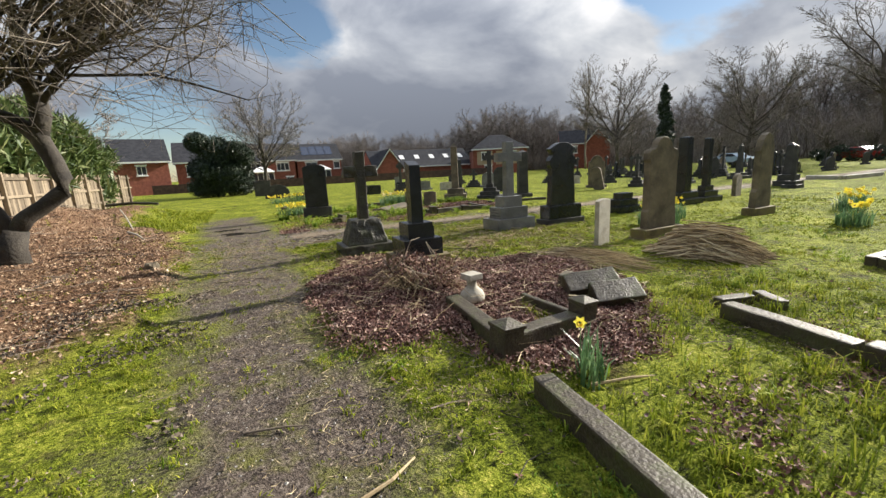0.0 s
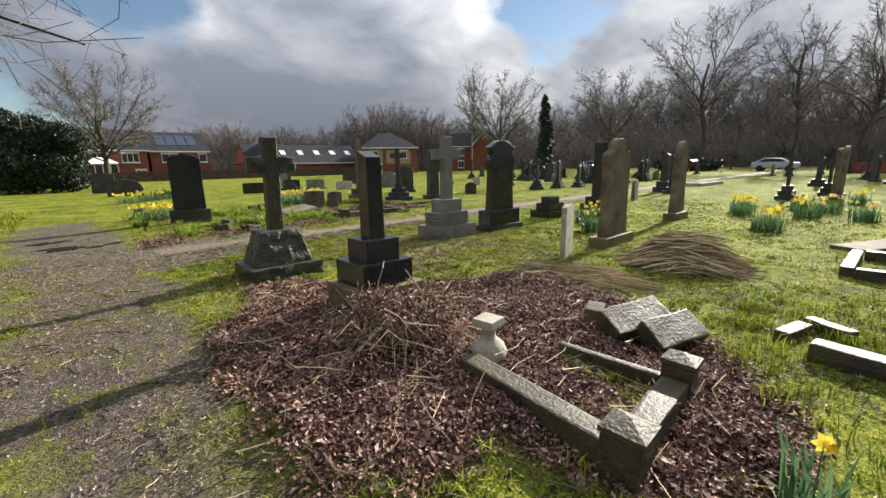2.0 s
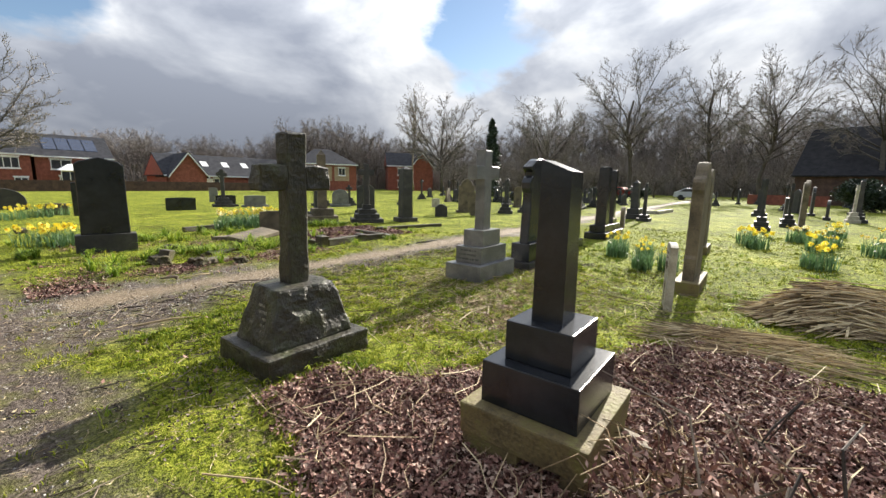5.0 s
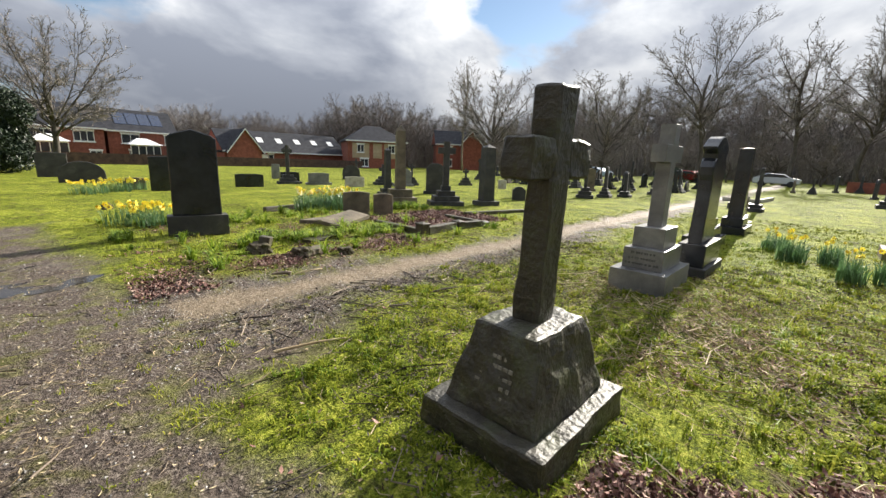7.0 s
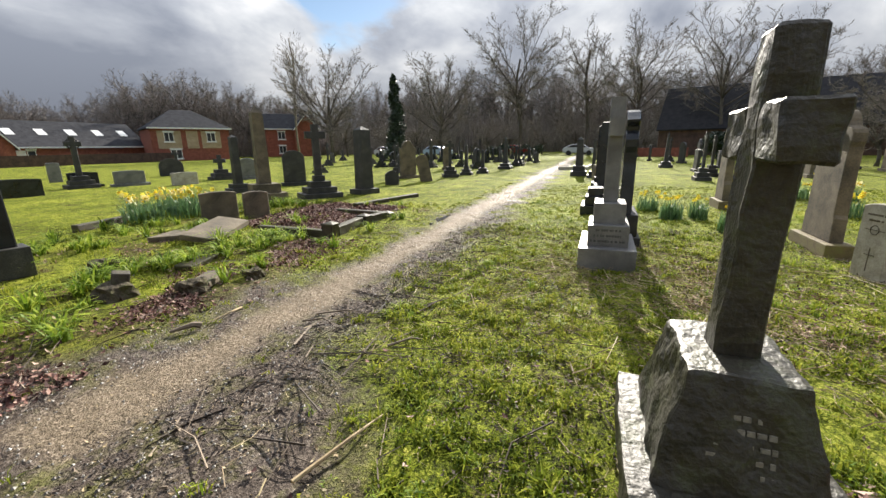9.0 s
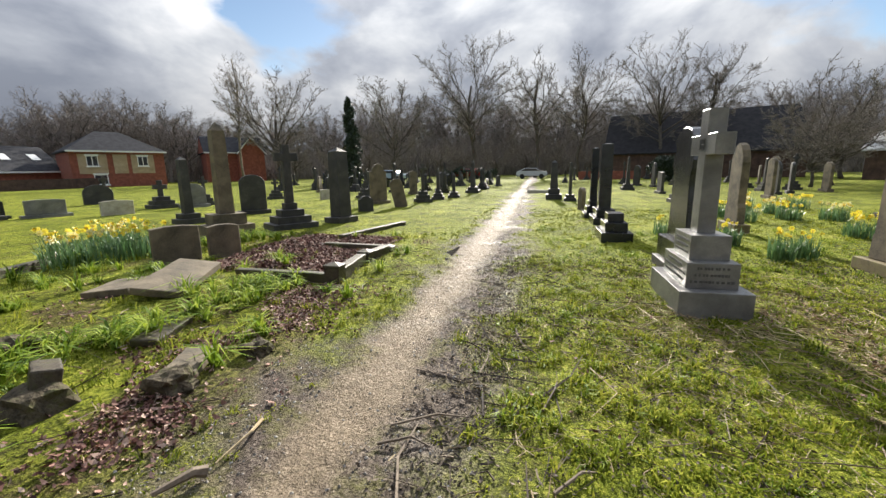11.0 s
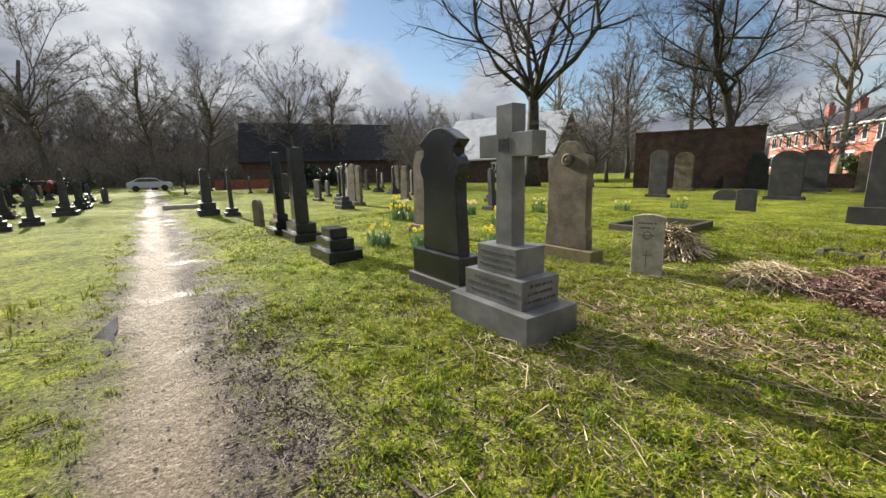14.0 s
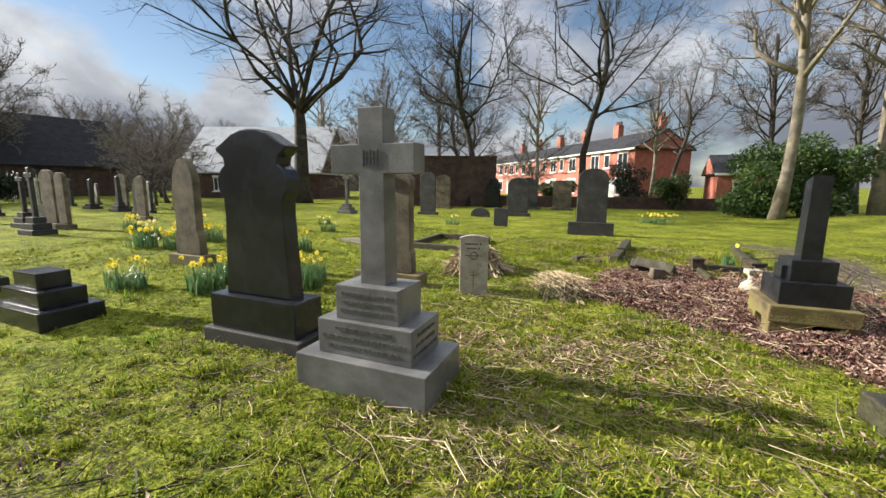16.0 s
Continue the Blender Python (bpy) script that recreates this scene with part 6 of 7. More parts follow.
# ---- daffodils ----
def flower_mesh(mat):
    v, f = [], []
    for i in range(6):
        a = i * math.pi / 3
        ca, sa = math.cos(a), math.sin(a)
        o = len(v)
        for r, w, y in ((0.006, 0.006, 0), (0.022, 0.012, -0.003), (0.038, 0.0, 0.004)):
            v += [(r * ca - w * sa, y, r * sa + w * ca), (r * ca + w * sa, y, r * sa - w * ca)]
        f += [(o, o + 1, o + 3, o + 2), (o + 2, o + 3, o + 5, o + 4)]
    return mesh_of("petals", v, f, mat)


def trumpet_mesh():
    v, f = [], []
    for r, y in ((0.008, -0.002), (0.011, -0.018), (0.017, -0.03)):
        v += [(r * math.cos(k * math.pi / 4), y, r * math.sin(k * math.pi / 4)) for k in range(8)]
    for j in range(2):
        f += [(j * 8 + k, j * 8 + (k + 1) % 8, (j + 1) * 8 + (k + 1) % 8, (j + 1) * 8 + k) for k in range(8)]
    return mesh_of("trumpet", v, f, TRUMPET)


FLOWER = {"yellow": flower_mesh(PETAL), "cream": flower_mesh(PALEPETAL)}
TRUMP = trumpet_mesh()
STALK = tubes("stalk", [[(Vector((0, 0, 0)), 0.004), (Vector((0, 0, 1)), 0.003)]], STRAP, 4)


def blades(name, spots, lean, width, mat, seed, per=1):
    """Strap leaves: each spot is (x, y, length)."""
    r = np.random.RandomState(seed)
    P = np.repeat(np.array(spots, float), per, 0)
    n = len(P)
    a = r.uniform(0, 2 * np.pi, n)
    ln = P[:, 2] * r.uniform(0.6, 1.1, n)
    k = lean * r.uniform(0.2, 1.2, n)
    d = np.stack([np.cos(a), np.sin(a), np.zeros(n)], 1)
    s = np.stack([-np.sin(a), np.cos(a), np.zeros(n)], 1) * (width * r.uniform(0.6, 1.2, n))[:, None]
    z0 = height(P[:, 0][None], P[:, 1][None])[0] if name != "local" else np.zeros(n)
    base = np.stack([P[:, 0], P[:, 1], z0 - 0.01], 1)
    m = base + d * (k * ln * 0.3)[:, None] + np.array([0, 0, 1.0]) * (ln * 0.62)[:, None]
    t = base + d * (k * ln)[:, None] + np.array([0, 0, 1.0]) * (ln * (1 - 0.35 * np.minimum(k, 1.2)))[:, None]
    V = np.stack([base - s, base + s, m + s * 0.9, m - s * 0.9, t], 1).reshape(-1, 3)
    o = np.arange(n)[:, None] * 5
    T = np.concatenate([o + np.array([[0, 1, 2]]), o + np.array([[0, 2, 3]]), o + np.array([[3, 2, 4]])], 0)
    return fast_mesh(name, V, T, mat)


def daffodils(x, y, rx, ry, leaves, flowers, colour="yellow", tall=0.34, seed=0, size=1.0, label="clump of yellow daffodils in flower on the lawn"):
    c = thing("daffodil_clump", label, "daffodils", Matrix.Translation((x, y, gz(x, y))), "daffodil clumps")
    rnd = random.Random(seed)
    spots = []
    for i in range(leaves):
        a, q = rnd.uniform(0, 6.28), math.sqrt(rnd.random())
        spots.append((rx * q * math.cos(a), ry * q * math.sin(a), tall * rnd.uniform(0.7, 1.1)))
    part("leaves", blades("local", spots, 0.45, 0.009, STRAP, seed, 2), c)
    for i in range(flowers):
        a, q = rnd.uniform(0, 6.28), math.sqrt(rnd.random())
        fx, fy, h = rx * q * math.cos(a) * 1.1, ry * q * math.sin(a) * 1.1, tall * rnd.uniform(0.85, 1.15)
        lean = V3((0.2 * fx, 0.2 * fy, h))
        part("stalk", STALK, c, "", Matrix.Translation((fx * 0.8, fy * 0.8, 0)) @ V3((0, 0, 1)).rotation_difference(lean).to_matrix().to_4x4() @ Matrix.Diagonal((1, 1, lean.length, 1)))
        fl = part("flower", FLOWER[colour], c, "", pose(fx, fy, h, rnd.uniform(-30, 20), 0, rnd.uniform(0, 360)) @ Matrix.Scale(size * rnd.uniform(0.85, 1.15), 4))
        part("trumpet", TRUMP, fl)
    return c


daffodils(1.95, 1.8, 0.1, 0.1, 26, 1, tall=0.42, seed=1, size=1.3, label="single yellow daffodil beside a broken kerb")
daffodils(7.86, 5.88, 0.25, 0.16, 80, 6, seed=2, size=1.1, tall=0.4, label="bright yellow daffodils beside a sandstone headstone")
daffodils(9.1, 6.1, 0.26, 0.16, 80, 6, seed=3, size=1.1, tall=0.38)
daffodils(8.95, 6.6, 0.3, 0.2, 110, 9, seed=4, size=1.1, tall=0.4)
daffodils(8.05, 5.5, 0.22, 0.16, 60, 6, seed=5, size=1.1, tall=0.38)
daffodils(10.1, 6.9, 0.3, 0.22, 80, 8, seed=6, size=1.2)
for i, (x, y) in enumerate(((13.3, 3.1), (13.3, 2.1), (10.3, 3.35), (12.8, 4.3), (14.6, 2.8), (13.7, 4.5), (17.6, 2.4), (15.2, 3.4), (16.2, 1.4))):
    daffodils(x, y, 0.34, 0.28, 90, 12, "cream" if i % 3 == 1 else "yellow", 0.4, seed=10 + i, size=1.5)
for i, (x, y) in enumerate(((6.0, 17.4), (6.7, 17.0), (6.3, 16.3), (5.6, 16.7), (7.0, 17.7))):
    daffodils(x, y, 0.45, 0.4, 90, 16, "cream" if i % 2 else "yellow", 0.5, 30 + i, 1.5, "large clump of yellow daffodils behind low headstones")
for i, (x, y) in enumerate(((1.6, 24.0), (2.4, 24.6), (1.9, 15.8), (3.0, 25.4), (1.55, 16.2))):
    daffodils(x, y, 0.5, 0.35, 70, 18, "yellow", 0.4, 40 + i, 1.6)
daffodils(2.2, -7.6, 0.7, 0.35, 80, 24, seed=50, size=1.5, label="wide clump of yellow daffodils on shaded grass")
for i, (x, y) in enumerate(((10.3, -2.0), (11.9, 0.2), (9.3, -3.6), (13.5, -1.6))):
    daffodils(x, y, 0.25, 0.2, 40, 5, "cream", 0.3, 55 + i, 1.4)

# ---- litter, stalks and grass ----
def scatter(n, x0, x1, y0, y1, seed, want):
    r = np.random.RandomState(seed)
    X, Y = r.uniform(x0, x1, n), r.uniform(y0, y1, n)
    keep = r.uniform(0, 1, n) < want(X[None], Y[None])[0]
    return X[keep], Y[keep], r


def lawn_any(X, Y):
    return np.clip(0.45 + waves(X, Y, 1.7, 61), 0.05, 1)


def leaf_litter(name, label, n, x0, x1, y0, y1, seed, want, mat=LEAF, size=0.035, lift=0.03, wide=0.5, flat=0.55):
    X, Y, r = scatter(n, x0, x1, y0, y1, seed, want)
    k = len(X)
    Z = height(X[None], Y[None])[0] + r.uniform(0, lift, k)
    nrm = r.normal(size=(k, 3)) * flat + np.array([0, 0, 1.0])
    nrm /= np.linalg.norm(nrm, axis=1)[:, None]
    a = np.cross(nrm, r.normal(size=(k, 3)))
    a /= np.linalg.norm(a, axis=1)[:, None]
    b = np.cross(nrm, a)
    s = (size * r.uniform(0.55, 1.3, k))[:, None]
    c = np.stack([X, Y, Z], 1)
    curl = nrm * s * r.uniform(0.1, 0.7, k)[:, None]
    V = np.stack([c - a * s + curl, c - b * s * wide, c + a * s + curl * 0.6, c + b * s * wide + curl * 0.2], 1).reshape(-1, 3)
    o = np.arange(k)[:, None] * 4
    T = np.concatenate([o + np.array([[0, 1, 3]]), o + np.array([[1, 2, 3]])], 0)
    return tagged(new(name, fast_mesh(name, V, T, mat)), label, "leaf litter", kind="stuff")


def sticks(name, label, n, x0, x1, y0, y1, seed, want, mat, length=(0.1, 0.5), rad=0.004, lift=0.03, tilt=0.12, bend=0.12, heading=None):
    X, Y, r = scatter(n, x0, x1, y0, y1, seed, want)
    Z = height(X[None], Y[None])[0]
    lines = []
    for x, y, z in zip(X, Y, Z):
        ln = r.uniform(*length)
        a = r.uniform(0, 6.28) if heading is None else heading + r.normal() * 0.35
        d = V3((math.cos(a), math.sin(a), r.normal() * tilt))
        s = V3((-math.sin(a), math.cos(a), 0)) * r.normal() * bend * ln
        p = V3((x, y, z + 0.006 + r.uniform(0, lift)))
        rr = rad * r.uniform(0.5, 1.5)
        pts = [p - d * ln / 2, p + s, p + d * ln / 2 + s * r.uniform(-0.5, 0.8)]
        pts = [V3((q.x, q.y, max(q.z, z + 0.003))) for q in pts]
        lines.append([(pts[0], rr), (pts[1], rr * 0.9), (pts[2], rr * 0.4)])
    return tagged(new(name, tubes(name, lines, mat, 3)), label, "fallen twigs", kind="stuff")


leaf_litter("leaf_litter", "deep bed of wet brown dead leaves", 170000, 0.2, 4.8, 1.8, 6.9, 1, lambda X, Y: surfaces(X, Y)[2] * 1.0, LEAF, 0.02, 0.04, 0.42, 0.7)
leaf_litter("leaf_litter", "larger curled russet leaves over the leaf bed", 6000, 0.2, 4.8, 1.8, 6.9, 51, lambda X, Y: surfaces(X, Y)[2] * 0.9, LEAF, 0.03, 0.05, 0.4, 0.8)
leaf_litter("leaf_litter", "brown dead leaves and bark mulch under a tree", 52000, -6.5, -1.0, 3.8, 18, 2, lambda X, Y: surfaces(X, Y)[3] * 0.9, MULCHM, 0.026)
leaf_litter("leaf_litter", "russet dead leaves in a kerbed grave plot", 16000, 5.6, 8.9, 12.2, 14.6, 3, lambda X, Y: surfaces(X, Y)[2])
leaf_litter("leaf_litter", "brown dead leaves between grass tufts", 14000, 1.3, 9.0, 11.3, 15.5, 33, lambda X, Y: surfaces(X, Y)[2] * 0.6, LEAF, 0.026)
leaf_litter("leaf_litter", "scattered dead leaves along the path edge", 26000, 0.7, 5.4, 11.0, 13.4, 4, lambda X, Y: np.clip(1.1 - np.abs(Y - 11.55 - 0.2 * (X - 2)) / 0.75, 0.1, 1) * np.clip(0.4 + 1.3 * waves(X, Y, 2.6, 12), 0.04, 1), size=0.024)
leaf_litter("leaf_litter", "scattered dead leaves on the lawn", 5000, 0.6, 7, -0.5, 9.5, 5, lambda X, Y: 0.14 + 0 * X, size=0.025)
leaf_litter("straw_litter", "fine bits of straw and dead moss over the lawn", 60000, -1.0, 8.0, -1.0, 10.2, 21, lambda X, Y: np.clip(0.4 + 0.8 * waves(X, Y, 1.9, 61), 0.06, 1) * (1 - surfaces(X, Y)[2]), STRAW, 0.028, 0.02, 0.05, 0.25)
leaf_litter("straw_litter", "matted pale straw on the lawn beside the cross", 24000, 2.2, 6.6, 5.2, 9.0, 22, lambda X, Y: np.clip(1.15 - np.hypot(X - 4.3, (Y - 7.4) * 1.2) / 2.0, 0, 1) * np.clip(0.45 + waves(X, Y, 3.2, 41), 0.05, 1), STRAW, 0.05, 0.03, 0.035, 0.2)
leaf_litter("leaf_litter", "brown crumbled leaves matted into the lawn beside the cross", 16000, 2.2, 7.0, 4.9, 9.2, 25, lambda X, Y: np.clip(1.2 - np.hypot(X - 4.4, (Y - 7.0) * 1.1) / 2.2, 0, 1) * np.clip(1.6 * waves(X, Y, 2.4, 43), 0.0, 1), LEAF, 0.018, 0.035, 0.45, 0.5)
leaf_litter("leaf_litter", "pale flecks of leaf on the muddy track", 3500, -1.0, 1.6, 5.5, 13, 23, lambda X, Y: surfaces(X, Y)[0] * 0.6, STRAW, 0.014, 0.008, 0.4, 0.3)
leaf_litter("leaf_litter", "dark bark crumbs along the south side of the track", 4500, 0.8, 8, 9.2, 10.4, 24, lambda X, Y: np.clip(1 - np.abs(Y - 9.85) / 0.5, 0, 1), STICK, 0.016, 0.012, 0.5, 0.6)
sticks("twigs", "thin pale twigs strewn over dead leaves", 900, 0.4, 4.6, 2.2, 6.6, 1, lambda X, Y: surfaces(X, Y)[2], STRAW, (0.12, 0.55), 0.003, 0.09, 0.18)
sticks("twigs", "broken twigs on mulch under a tree", 700, -6.2, -1.0, 4, 17, 2, lambda X, Y: surfaces(X, Y)[3] * 0.8, STICK, (0.15, 0.7), 0.006, 0.08, 0.15)
sticks("dry_stalks", "dry straw stalks strewn on the lawn", 2600, 2.2, 6.6, 4.6, 8.9, 3, lambda X, Y: np.clip(1.1 - np.hypot(X - 4.3, (Y - 7.2)) / 2.0, 0, 1) * np.clip(0.5 + waves(X, Y, 3, 41), 0.1, 1), STRAW, (0.05, 0.35), 0.0022, 0.02, 0.08, 0.2)
sticks("dry_stalks", "fine straw and twig litter over the lawn", 5000, -0.5, 7, -0.5, 10, 13, lambda X, Y: 0.8 * lawn_any(X, Y), STRAW, (0.03, 0.14), 0.0022, 0.015, 0.1, 0.2)
sticks("dry_stalks", "long bent straw stalks strewn on the lawn", 900, 2.4, 7.0, 4.4, 9.3, 41, lambda X, Y: np.clip(1.2 - np.hypot(X - 4.4, Y - 7.0) / 2.4, 0.08, 1) * np.clip(0.55 + waves(X, Y, 3, 41), 0.15, 1), STRAW, (0.2, 0.7), 0.0036, 0.03, 0.06, 0.22)
leaf_litter("leaf_litter", "orange-brown crushed stalks on the lawn beside the cross", 9000, 2.6, 6.4, 4.9, 8.4, 48, lambda X, Y: np.clip(1.1 - np.hypot(X - 4.2, (Y - 6.7) * 1.2) / 1.6, 0, 1) * np.clip(0.5 + 1.2 * waves(X, Y, 3.2, 41), 0.05, 1), MULCHM, 0.05, 0.035, 0.09, 0.25)
sticks("twigs", "long curved brown twigs on the lawn beside the track", 150, 1.0, 7.0, 7.9, 10.0, 42, lambda X, Y: 0.75 + 0 * X, STICK, (0.2, 0.65), 0.0042, 0.02, 0.04, 0.28)
sticks("twigs", "short dark twigs on the lawn", 700, 0.6, 7.5, -0.6, 9.6, 43, lambda X, Y: lawn_any(X, Y) * 0.8, STICK, (0.06, 0.3), 0.004, 0.02, 0.08, 0.25)
leaf_litter("leaf_litter", "brown dead leaves and bare earth beside a kerb", 9000, 1.7, 4.2, -0.2, 2.4, 44, lambda X, Y: np.clip(1.5 * waves(X, Y, 3.1, 45), 0.02, 1), LEAF, 0.024, 0.03, 0.42, 0.6)
leaf_litter("leaf_litter", "dark crumbled earth and leaves in the grass verge", 12000, -3.6, -0.5, 1.0, 6.0, 46, lambda X, Y: np.clip(1.4 * waves(X, Y, 2.4, 47) + 0.1, 0, 1), STICK, 0.024, 0.03, 0.5, 0.6)
leaf_litter("leaf_litter", "tiny dark crumbs of leaf and earth in the lawn", 30000, 0.6, 7.6, 5.0, 10.0, 49, lambda X, Y: lawn_any(X, Y) * (1 - surfaces(X, Y)[2]), STICK, 0.013, 0.035, 0.5, 0.7)
leaf_litter("leaf_litter", "tiny dark crumbs of leaf and earth in the lawn", 20000, -1.6, 5.5, -1.0, 5.0, 50, lambda X, Y: lawn_any(X, Y) * (1 - surfaces(X, Y)[2]), STICK, 0.013, 0.03, 0.5, 0.7)
sticks("bark_litter", "dark bits of bark along the track edge", 900, 0.4, 7, 9.1, 10.3, 14, lambda X, Y: np.clip(0.9 - np.abs(Y - 9.85) / 0.5, 0, 1), STICK, (0.02, 0.1), 0.005, 0.01, 0.1, 0.2)
sticks("twigs", "fallen twigs beside the gravel track", 420, 0.5, 6, 8.2, 10.1, 4, lambda X, Y: 0.35 + 0.3 * np.sin(X * 3), STRAW, (0.06, 0.3), 0.003, 0.02, 0.08, 0.25)
sticks("twigs", "fallen twigs on the gravel track", 260, -1.0, 1.2, 0.5, 13, 5, lambda X, Y: 0.5 + 0 * X, STICK, (0.08, 0.35), 0.004, 0.01)
sticks("twigs", "dark broken twigs beside the worn track", 50, 1.2, 4.6, 9.2, 10.2, 32, lambda X, Y: 0.7 + 0 * X, STICK, (0.2, 0.7), 0.006, 0.02, 0.08, 0.25)
sticks("twigs", "twigs in the grass of a grave plot", 400, 1.0, 8, 11.2, 14.2, 6, lambda X, Y: 0.6 + 0 * X, STICK, (0.1, 0.4), 0.004, 0.04)


def stalk_heap(label, x, y, rx, ry, h, n, ln, seed, heading, mat=STRAW, rad=0.006, name="stalk_heap"):
    c = thing(name, label, "heap of stalks", Matrix.Translation((x, y, gz(x, y))))
    rnd = random.Random(seed)
    lines = []
    for i in range(n):
        a, q = rnd.uniform(0, 6.28), math.sqrt(rnd.random())
        px, py = rx * q * math.cos(a), ry * q * math.sin(a)
        z = (1 - q * q) * h * rnd.uniform(0.35, 1.0) + 0.02
        t = heading + rnd.gauss(0, 0.3)
        L = rnd.uniform(*ln)
        d = V3((math.cos(t), math.sin(t), 0))
        ends = []
        for s in (-0.5, 0, 0.5):
            e = V3((px, py, 0)) + d * s * L
            qq = (e.x / rx) ** 2 + (e.y / ry) ** 2
            ends.append(V3((e.x, e.y, max(0.012, min(z, z * (1.25 - 0.45 * qq)) + rnd.gauss(0, 0.015)))))
        r = rad * rnd.uniform(0.5, 1.4)
        lines.append([(ends[0], r), (ends[1], r), (ends[2], r * 0.5)])
    tagged(part("straw", tubes("straw", lines, mat, 4), c), kind="stuff")
    return c


stalk_heap("heap of cut brown stalks on the lawn", 6.1, 3.55, 0.5, 0.52, 0.46, 700, (0.45, 0.95), 1, -1.25, STRAW, 0.008)
stalk_heap("thin spread of dry straw stalks beside dead leaves", 4.55, 4.25, 0.42, 0.75, 0.13, 260, (0.4, 0.95), 2, -1.3, STRAW, 0.004)
br = thing("bramble_heap", "tangled heap of dry bramble stems and leaves", "bramble", Matrix.Translation((1.78, 4.28, gz(1.72, 4.25))))
rnd = random.Random(44)
lines = []
for i in range(300):
    a = rnd.uniform(0, 6.28)
    q = rnd.uniform(0, 0.36)
    p = V3((q * math.cos(a), q * math.sin(a), -0.05))
    d = V3((rnd.uniform(-1, 1), rnd.uniform(-1, 1), rnd.uniform(0.1, 1.0))).normalized()
    L = rnd.uniform(0.2, 0.62)
    m = p + d * L * 0.6
    e = m + V3((d.x, d.y, d.z - 0.9)) * L * 0.5
    e.z = max(e.z, -0.1)
    lines.append([(p, 0.0045), (m, 0.0035), (e, 0.002)])
tagged(part("tangle", tubes("tangle", lines, STRAW, 3), br), kind="stuff")
canes = []
for i in range(16):
    a = rnd.uniform(0, 6.28)
    q = V3((0.3 * math.cos(a), 0.3 * math.sin(a), -0.05))
    e = q + V3((rnd.uniform(-0.35, 0.35), rnd.uniform(-0.35, 0.35), rnd.uniform(0.25, 0.5)))
    f = e + V3((rnd.uniform(-0.4, 0.4), rnd.uniform(-0.4, 0.4), rnd.uniform(-0.35, 0.0)))
    canes.append([(q, 0.006), (q.lerp(e, 0.6) + V3((0, 0, 0.05)), 0.0055), (e, 0.005), (f, 0.003)])
tagged(part("cane_bunch", tubes("cane_bunch", canes, STICK, 4), br, "longer arching brown canes"), kind="stuff")
heap_leaves = foliage("dead_leaves", [(0, 0, 0.1, 0.4, 0.45, 0.2), (0.12, -0.2, 0.08, 0.3, 0.35, 0.16), (-0.1, 0.2, 0.12, 0.28, 0.3, 0.18)], 900, 0.02, LEAF, 61, 1.1)
tagged(part("dead_leaves", heap_leaves, br, "curled brown dead leaves"), kind="stuff")
for nm_i, (ax, ay, bx, by, r0) in enumerate(((1.9, 1.75, 2.35, 1.62, 0.012), (0.2, 1.55, 0.62, 1.72, 0.012), (0.75, 6.3, 0.98, 5.75, 0.005), (-3.0, 13.5, -2.2, 11.2, 0.03), (1.2, 9.1, 1.75, 8.95, 0.012), (2.67, 10.98, 2.3, 10.97, 0.011), (2.23, 10.95, 2.05, 11.08, 0.03), (2.79, 10.22, 2.96, 9.79, 0.008), (2.62, 10.23, 2.66, 9.95, 0.009), (3.12, 9.37, 3.48, 9.28, 0.008), (2.48, 9.32, 2.66, 9.12, 0.01), (1.49, 1.9, 1.78, 1.86, 0.008), (-0.19, 2.43, 0.17, 2.31, 0.008))):
    zz = max(gz(ax, ay), gz(bx, by)) + r0
    b = new("fallen_branch", tubes("fallen_branch", [[(V3((ax, ay, zz)), r0), (V3(((ax + bx) / 2 + 0.05, (ay + by) / 2 - 0.03, zz + 0.02)), r0 * 0.8), (V3((bx, by, zz)), r0 * 0.4)]], PALE if nm_i == 3 else STRAW if nm_i < 6 else STICK, 6))
    tagged(b, "fallen pale branch on the ground", "branch", "fallen branches")


def grass(name, label, n, x0, x1, y0, y1, seed, lo, hi, want, per=7, width=0.004, lean=0.7, mat=BLADE, tight=1.0):
    X, Y, r = scatter(n, x0, x1, y0, y1, seed, want)
    tuft = np.clip(0.5 + 0.9 * waves(X[None], Y[None], 19, 91)[0], 0, 1)
    ln = r.uniform(lo, hi, len(X)) * (0.5 + 0.85 * tuft)
    off = (0.012 + hi * 0.12) * tight
    Xr, Yr, lr = np.repeat(X, per), np.repeat(Y, per), np.repeat(ln, per)
    Xr, Yr = Xr + r.normal(size=len(Xr)) * off, Yr + r.normal(size=len(Yr)) * off
    return tagged(new(name, blades(name, np.stack([Xr, Yr, lr], 1), lean, width, mat, seed)), label, "grass", kind="stuff")


def lawn(X, Y):
    tr, pl, li, ba = surfaces(X, Y)
    cover = np.clip(1 - 0.93 * tr - pl - 1.1 * li - 0.9 * ba, 0, 1)
    return cover * np.clip(0.6 + 0.5 * waves(X, Y, 2.2, 21), 0.12, 1) * np.clip(0.55 + 0.9 * waves(X, Y, 19, 91), 0.15, 1)


grass("grass", "short mossy lawn grass", 98000, -3.0, 7.0, -1.5, 11.3, 1, 0.014, 0.058, lawn, 7, 0.0038, 1.2)
grass("grass", "short mossy lawn grass", 26000, 7.0, 16.0, -2, 11.3, 2, 0.02, 0.055, lawn, 6, 0.006, 1.1)
grass("grass", "longer rough grass in the grave plot", 4500, 0.8, 9.5, 11.2, 17.5, 3, 0.05, 0.12, lambda X, Y: lawn(X, Y) * np.clip((Y - 11.2) / 0.8, 0, 1), 7, 0.005, 1.0)
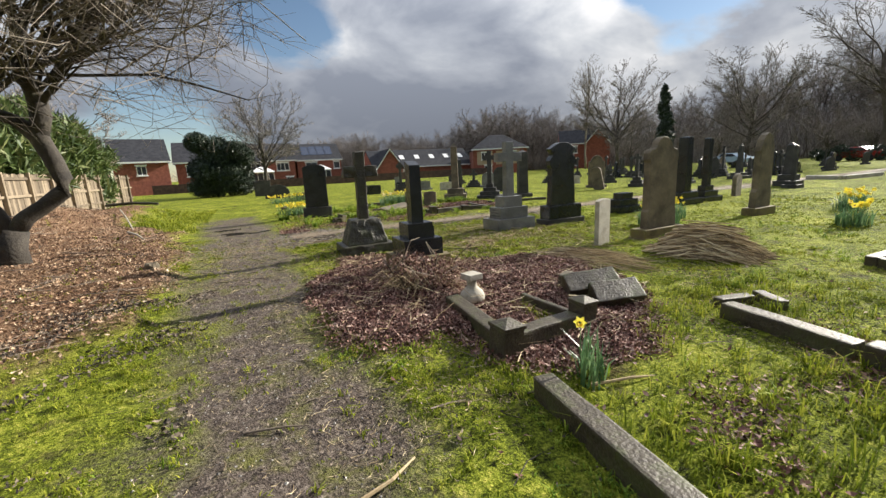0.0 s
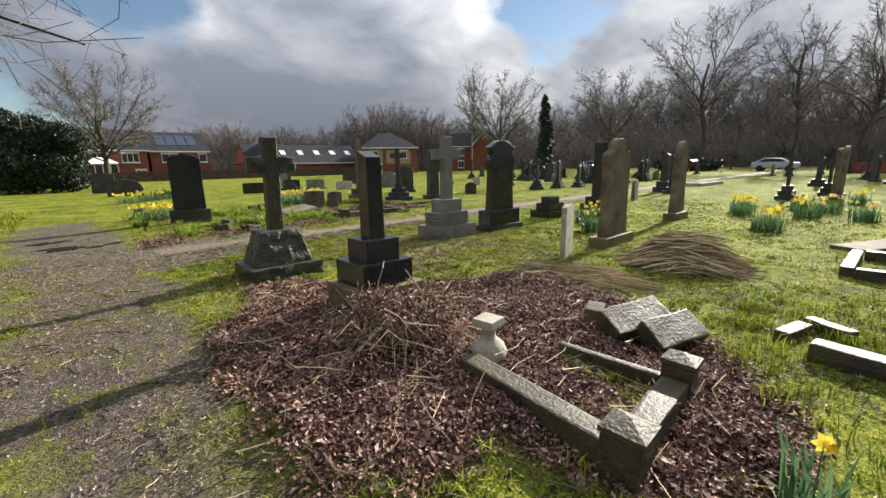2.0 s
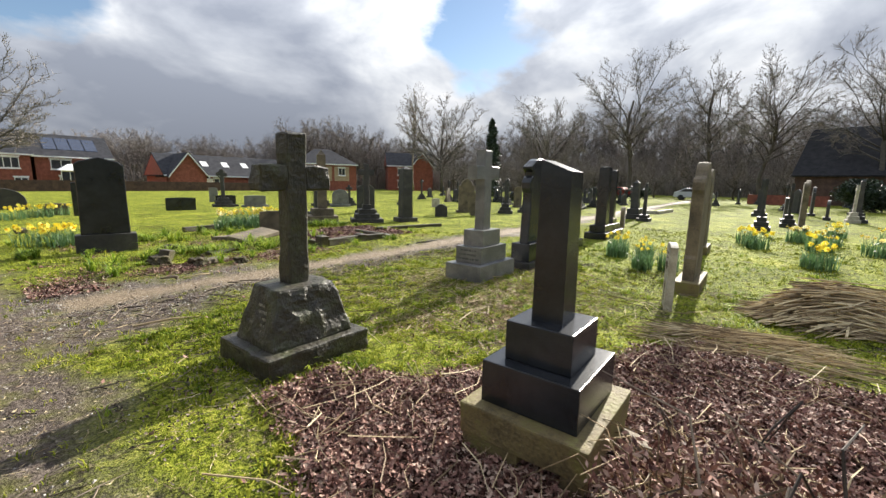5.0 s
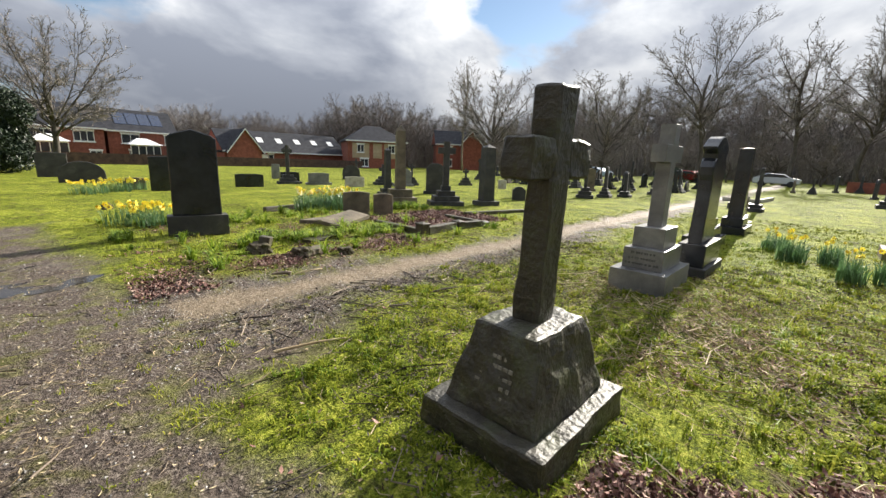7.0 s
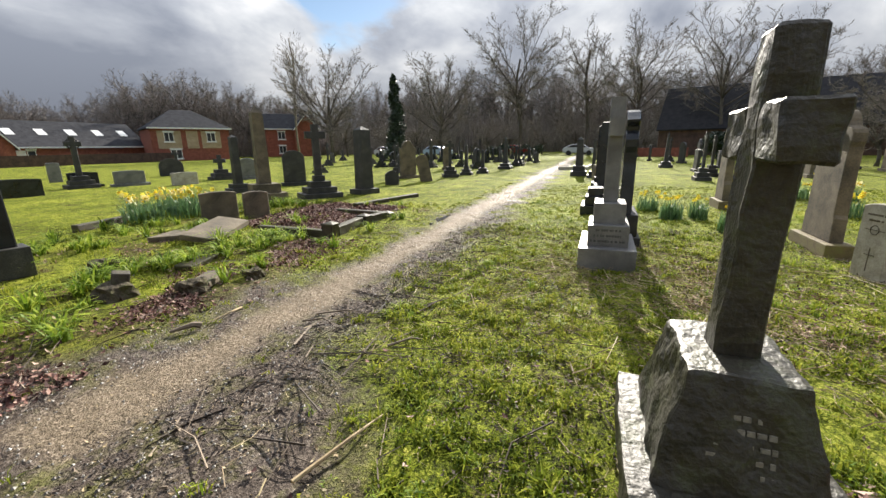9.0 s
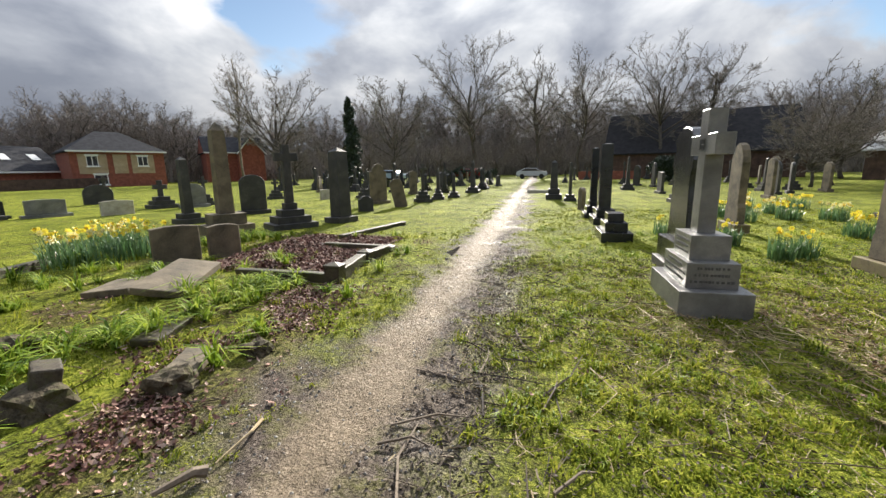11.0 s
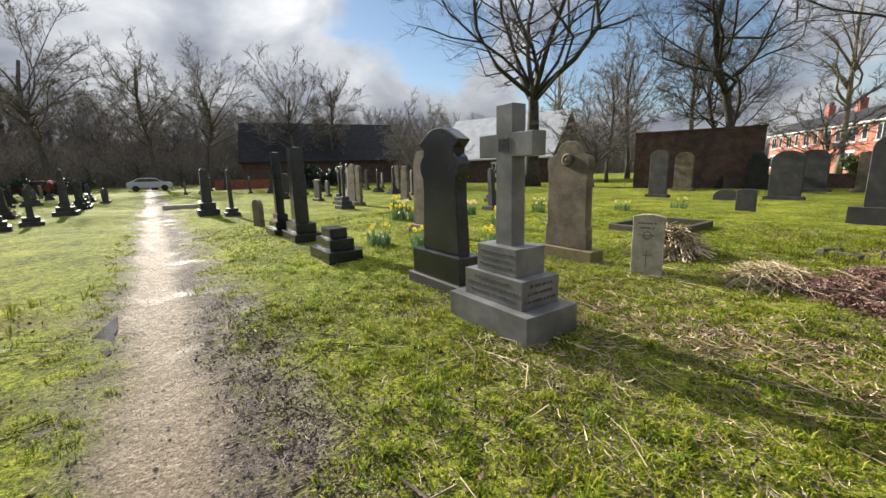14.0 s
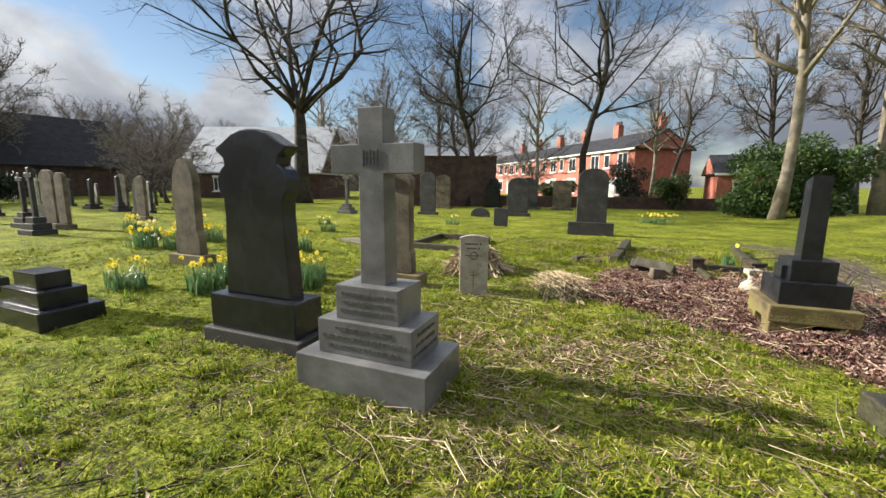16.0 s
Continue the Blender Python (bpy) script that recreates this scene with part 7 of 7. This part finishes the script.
grass("grass", "lush strap-leaved tufts in the grave plot", 2600, 0.9, 9.0, 11.4, 17.0, 8, 0.14, 0.27, lambda X, Y: lawn(X, Y) * np.clip((Y - 11.3) / 0.6, 0, 1) * np.clip(0.3 + 1.2 * waves(X, Y, 3.4, 33), 0.03, 1), 26, 0.0095, 1.5, TUFT, 0.5)
grass("grass", "rough grass beside a broken kerb", 2400, 1.5, 5.2, 0.2, 2.6, 4, 0.06, 0.16, lambda X, Y: lawn(X, Y) * 0.8, 8, 0.004, 0.9)
grass("grass", "rough grass beyond the mulch", 2600, -4.5, -1.3, 13, 22, 5, 0.08, 0.18, lawn, 7, 0.006, 0.8)
grass("grass", "grass inside a broken grave kerb", 500, 1.7, 2.45, 2.5, 3.2, 6, 0.05, 0.12, lambda X, Y: 0.5 * (np.minimum(np.minimum(X - 1.72, 2.44 - X), Y - 2.52) < 0.13), 7, 0.004, 0.8)
grass("grass", "coarse grass tufts on the lawn", 160, 2.0, 5.0, 0.8, 2.4, 7, 0.15, 0.28, lambda X, Y: (np.hypot(X - 2.75, Y - 1.75) < 0.22) * 0.9 + (np.hypot(X - 2.9, Y - 2.1) < 0.15) * 0.9, 14, 0.004, 0.9)


def lush(X, Y):
    return lawn(X, Y) * np.clip(1.7 * waves(X, Y, 2.9, 77) - 0.12, 0, 1)


grass("grass", "lusher green patches in the mossy lawn", 17000, 0.6, 11.0, -1.5, 9.6, 9, 0.03, 0.095, lush, 8, 0.0045, 1.0, TUFT)
grass("grass", "lusher green patches in the mossy lawn", 5000, -1.6, 2.0, -0.8, 4.0, 10, 0.02, 0.06, lush, 8, 0.004, 1.0, TUFT)


def tussocks(X, Y):
    return lawn(X, Y) * np.clip(1.6 * waves(X, Y, 11, 95) + 0.15, 0, 1)


grass("grass", "coarse yellow-green turf beside the track", 15000, 0.8, 7.6, 5.6, 10.1, 11, 0.035, 0.085, tussocks, 8, 0.0058, 1.1, BLADE, 1.2)
grass("grass", "coarse yellow-green turf beside the track", 9000, 0.8, 7.6, 5.6, 10.1, 12, 0.02, 0.055, tussocks, 8, 0.0042, 1.1, TUFT, 1.2)


def gravel(n, x0, x1, y0, y1, seed, want, size, label):
    X, Y, r = scatter(n, x0, x1, y0, y1, seed, want)
    k = len(X)
    Z = height(X[None], Y[None])[0]
    s = size * r.uniform(0.5, 1.6, k)
    base = np.array([[1, 0, 0], [0, 1, 0], [-1, 0, 0], [0, -1, 0], [0, 0, 0.9]], float)
    V = np.stack([X, Y, Z], 1)[:, None] + base[None] * s[:, None, None] * r.uniform(0.6, 1.3, (k, 5, 3))
    o = np.arange(k)[:, None] * 5
    T = np.concatenate([o + np.array([[a, b, 4]]) for a, b in ((0, 1), (1, 2), (2, 3), (3, 0))], 0)
    return tagged(new("gravel", fast_mesh("gravel", V.reshape(-1, 3), T, PEBBLE)), label, "gravel", kind="stuff")


gravel(14000, -1.4, 1.0, 0.3, 14, 1, lambda X, Y: surfaces(X, Y)[0] * 0.25, 0.007, "loose stones on the gravel track")
gravel(14000, 0.6, 10, 9.3, 11.4, 2, lambda X, Y: surfaces(X, Y)[0] * (1 - 0.9 * surfaces(X, Y)[1]) * 0.6, 0.008, "loose stones along the worn track")
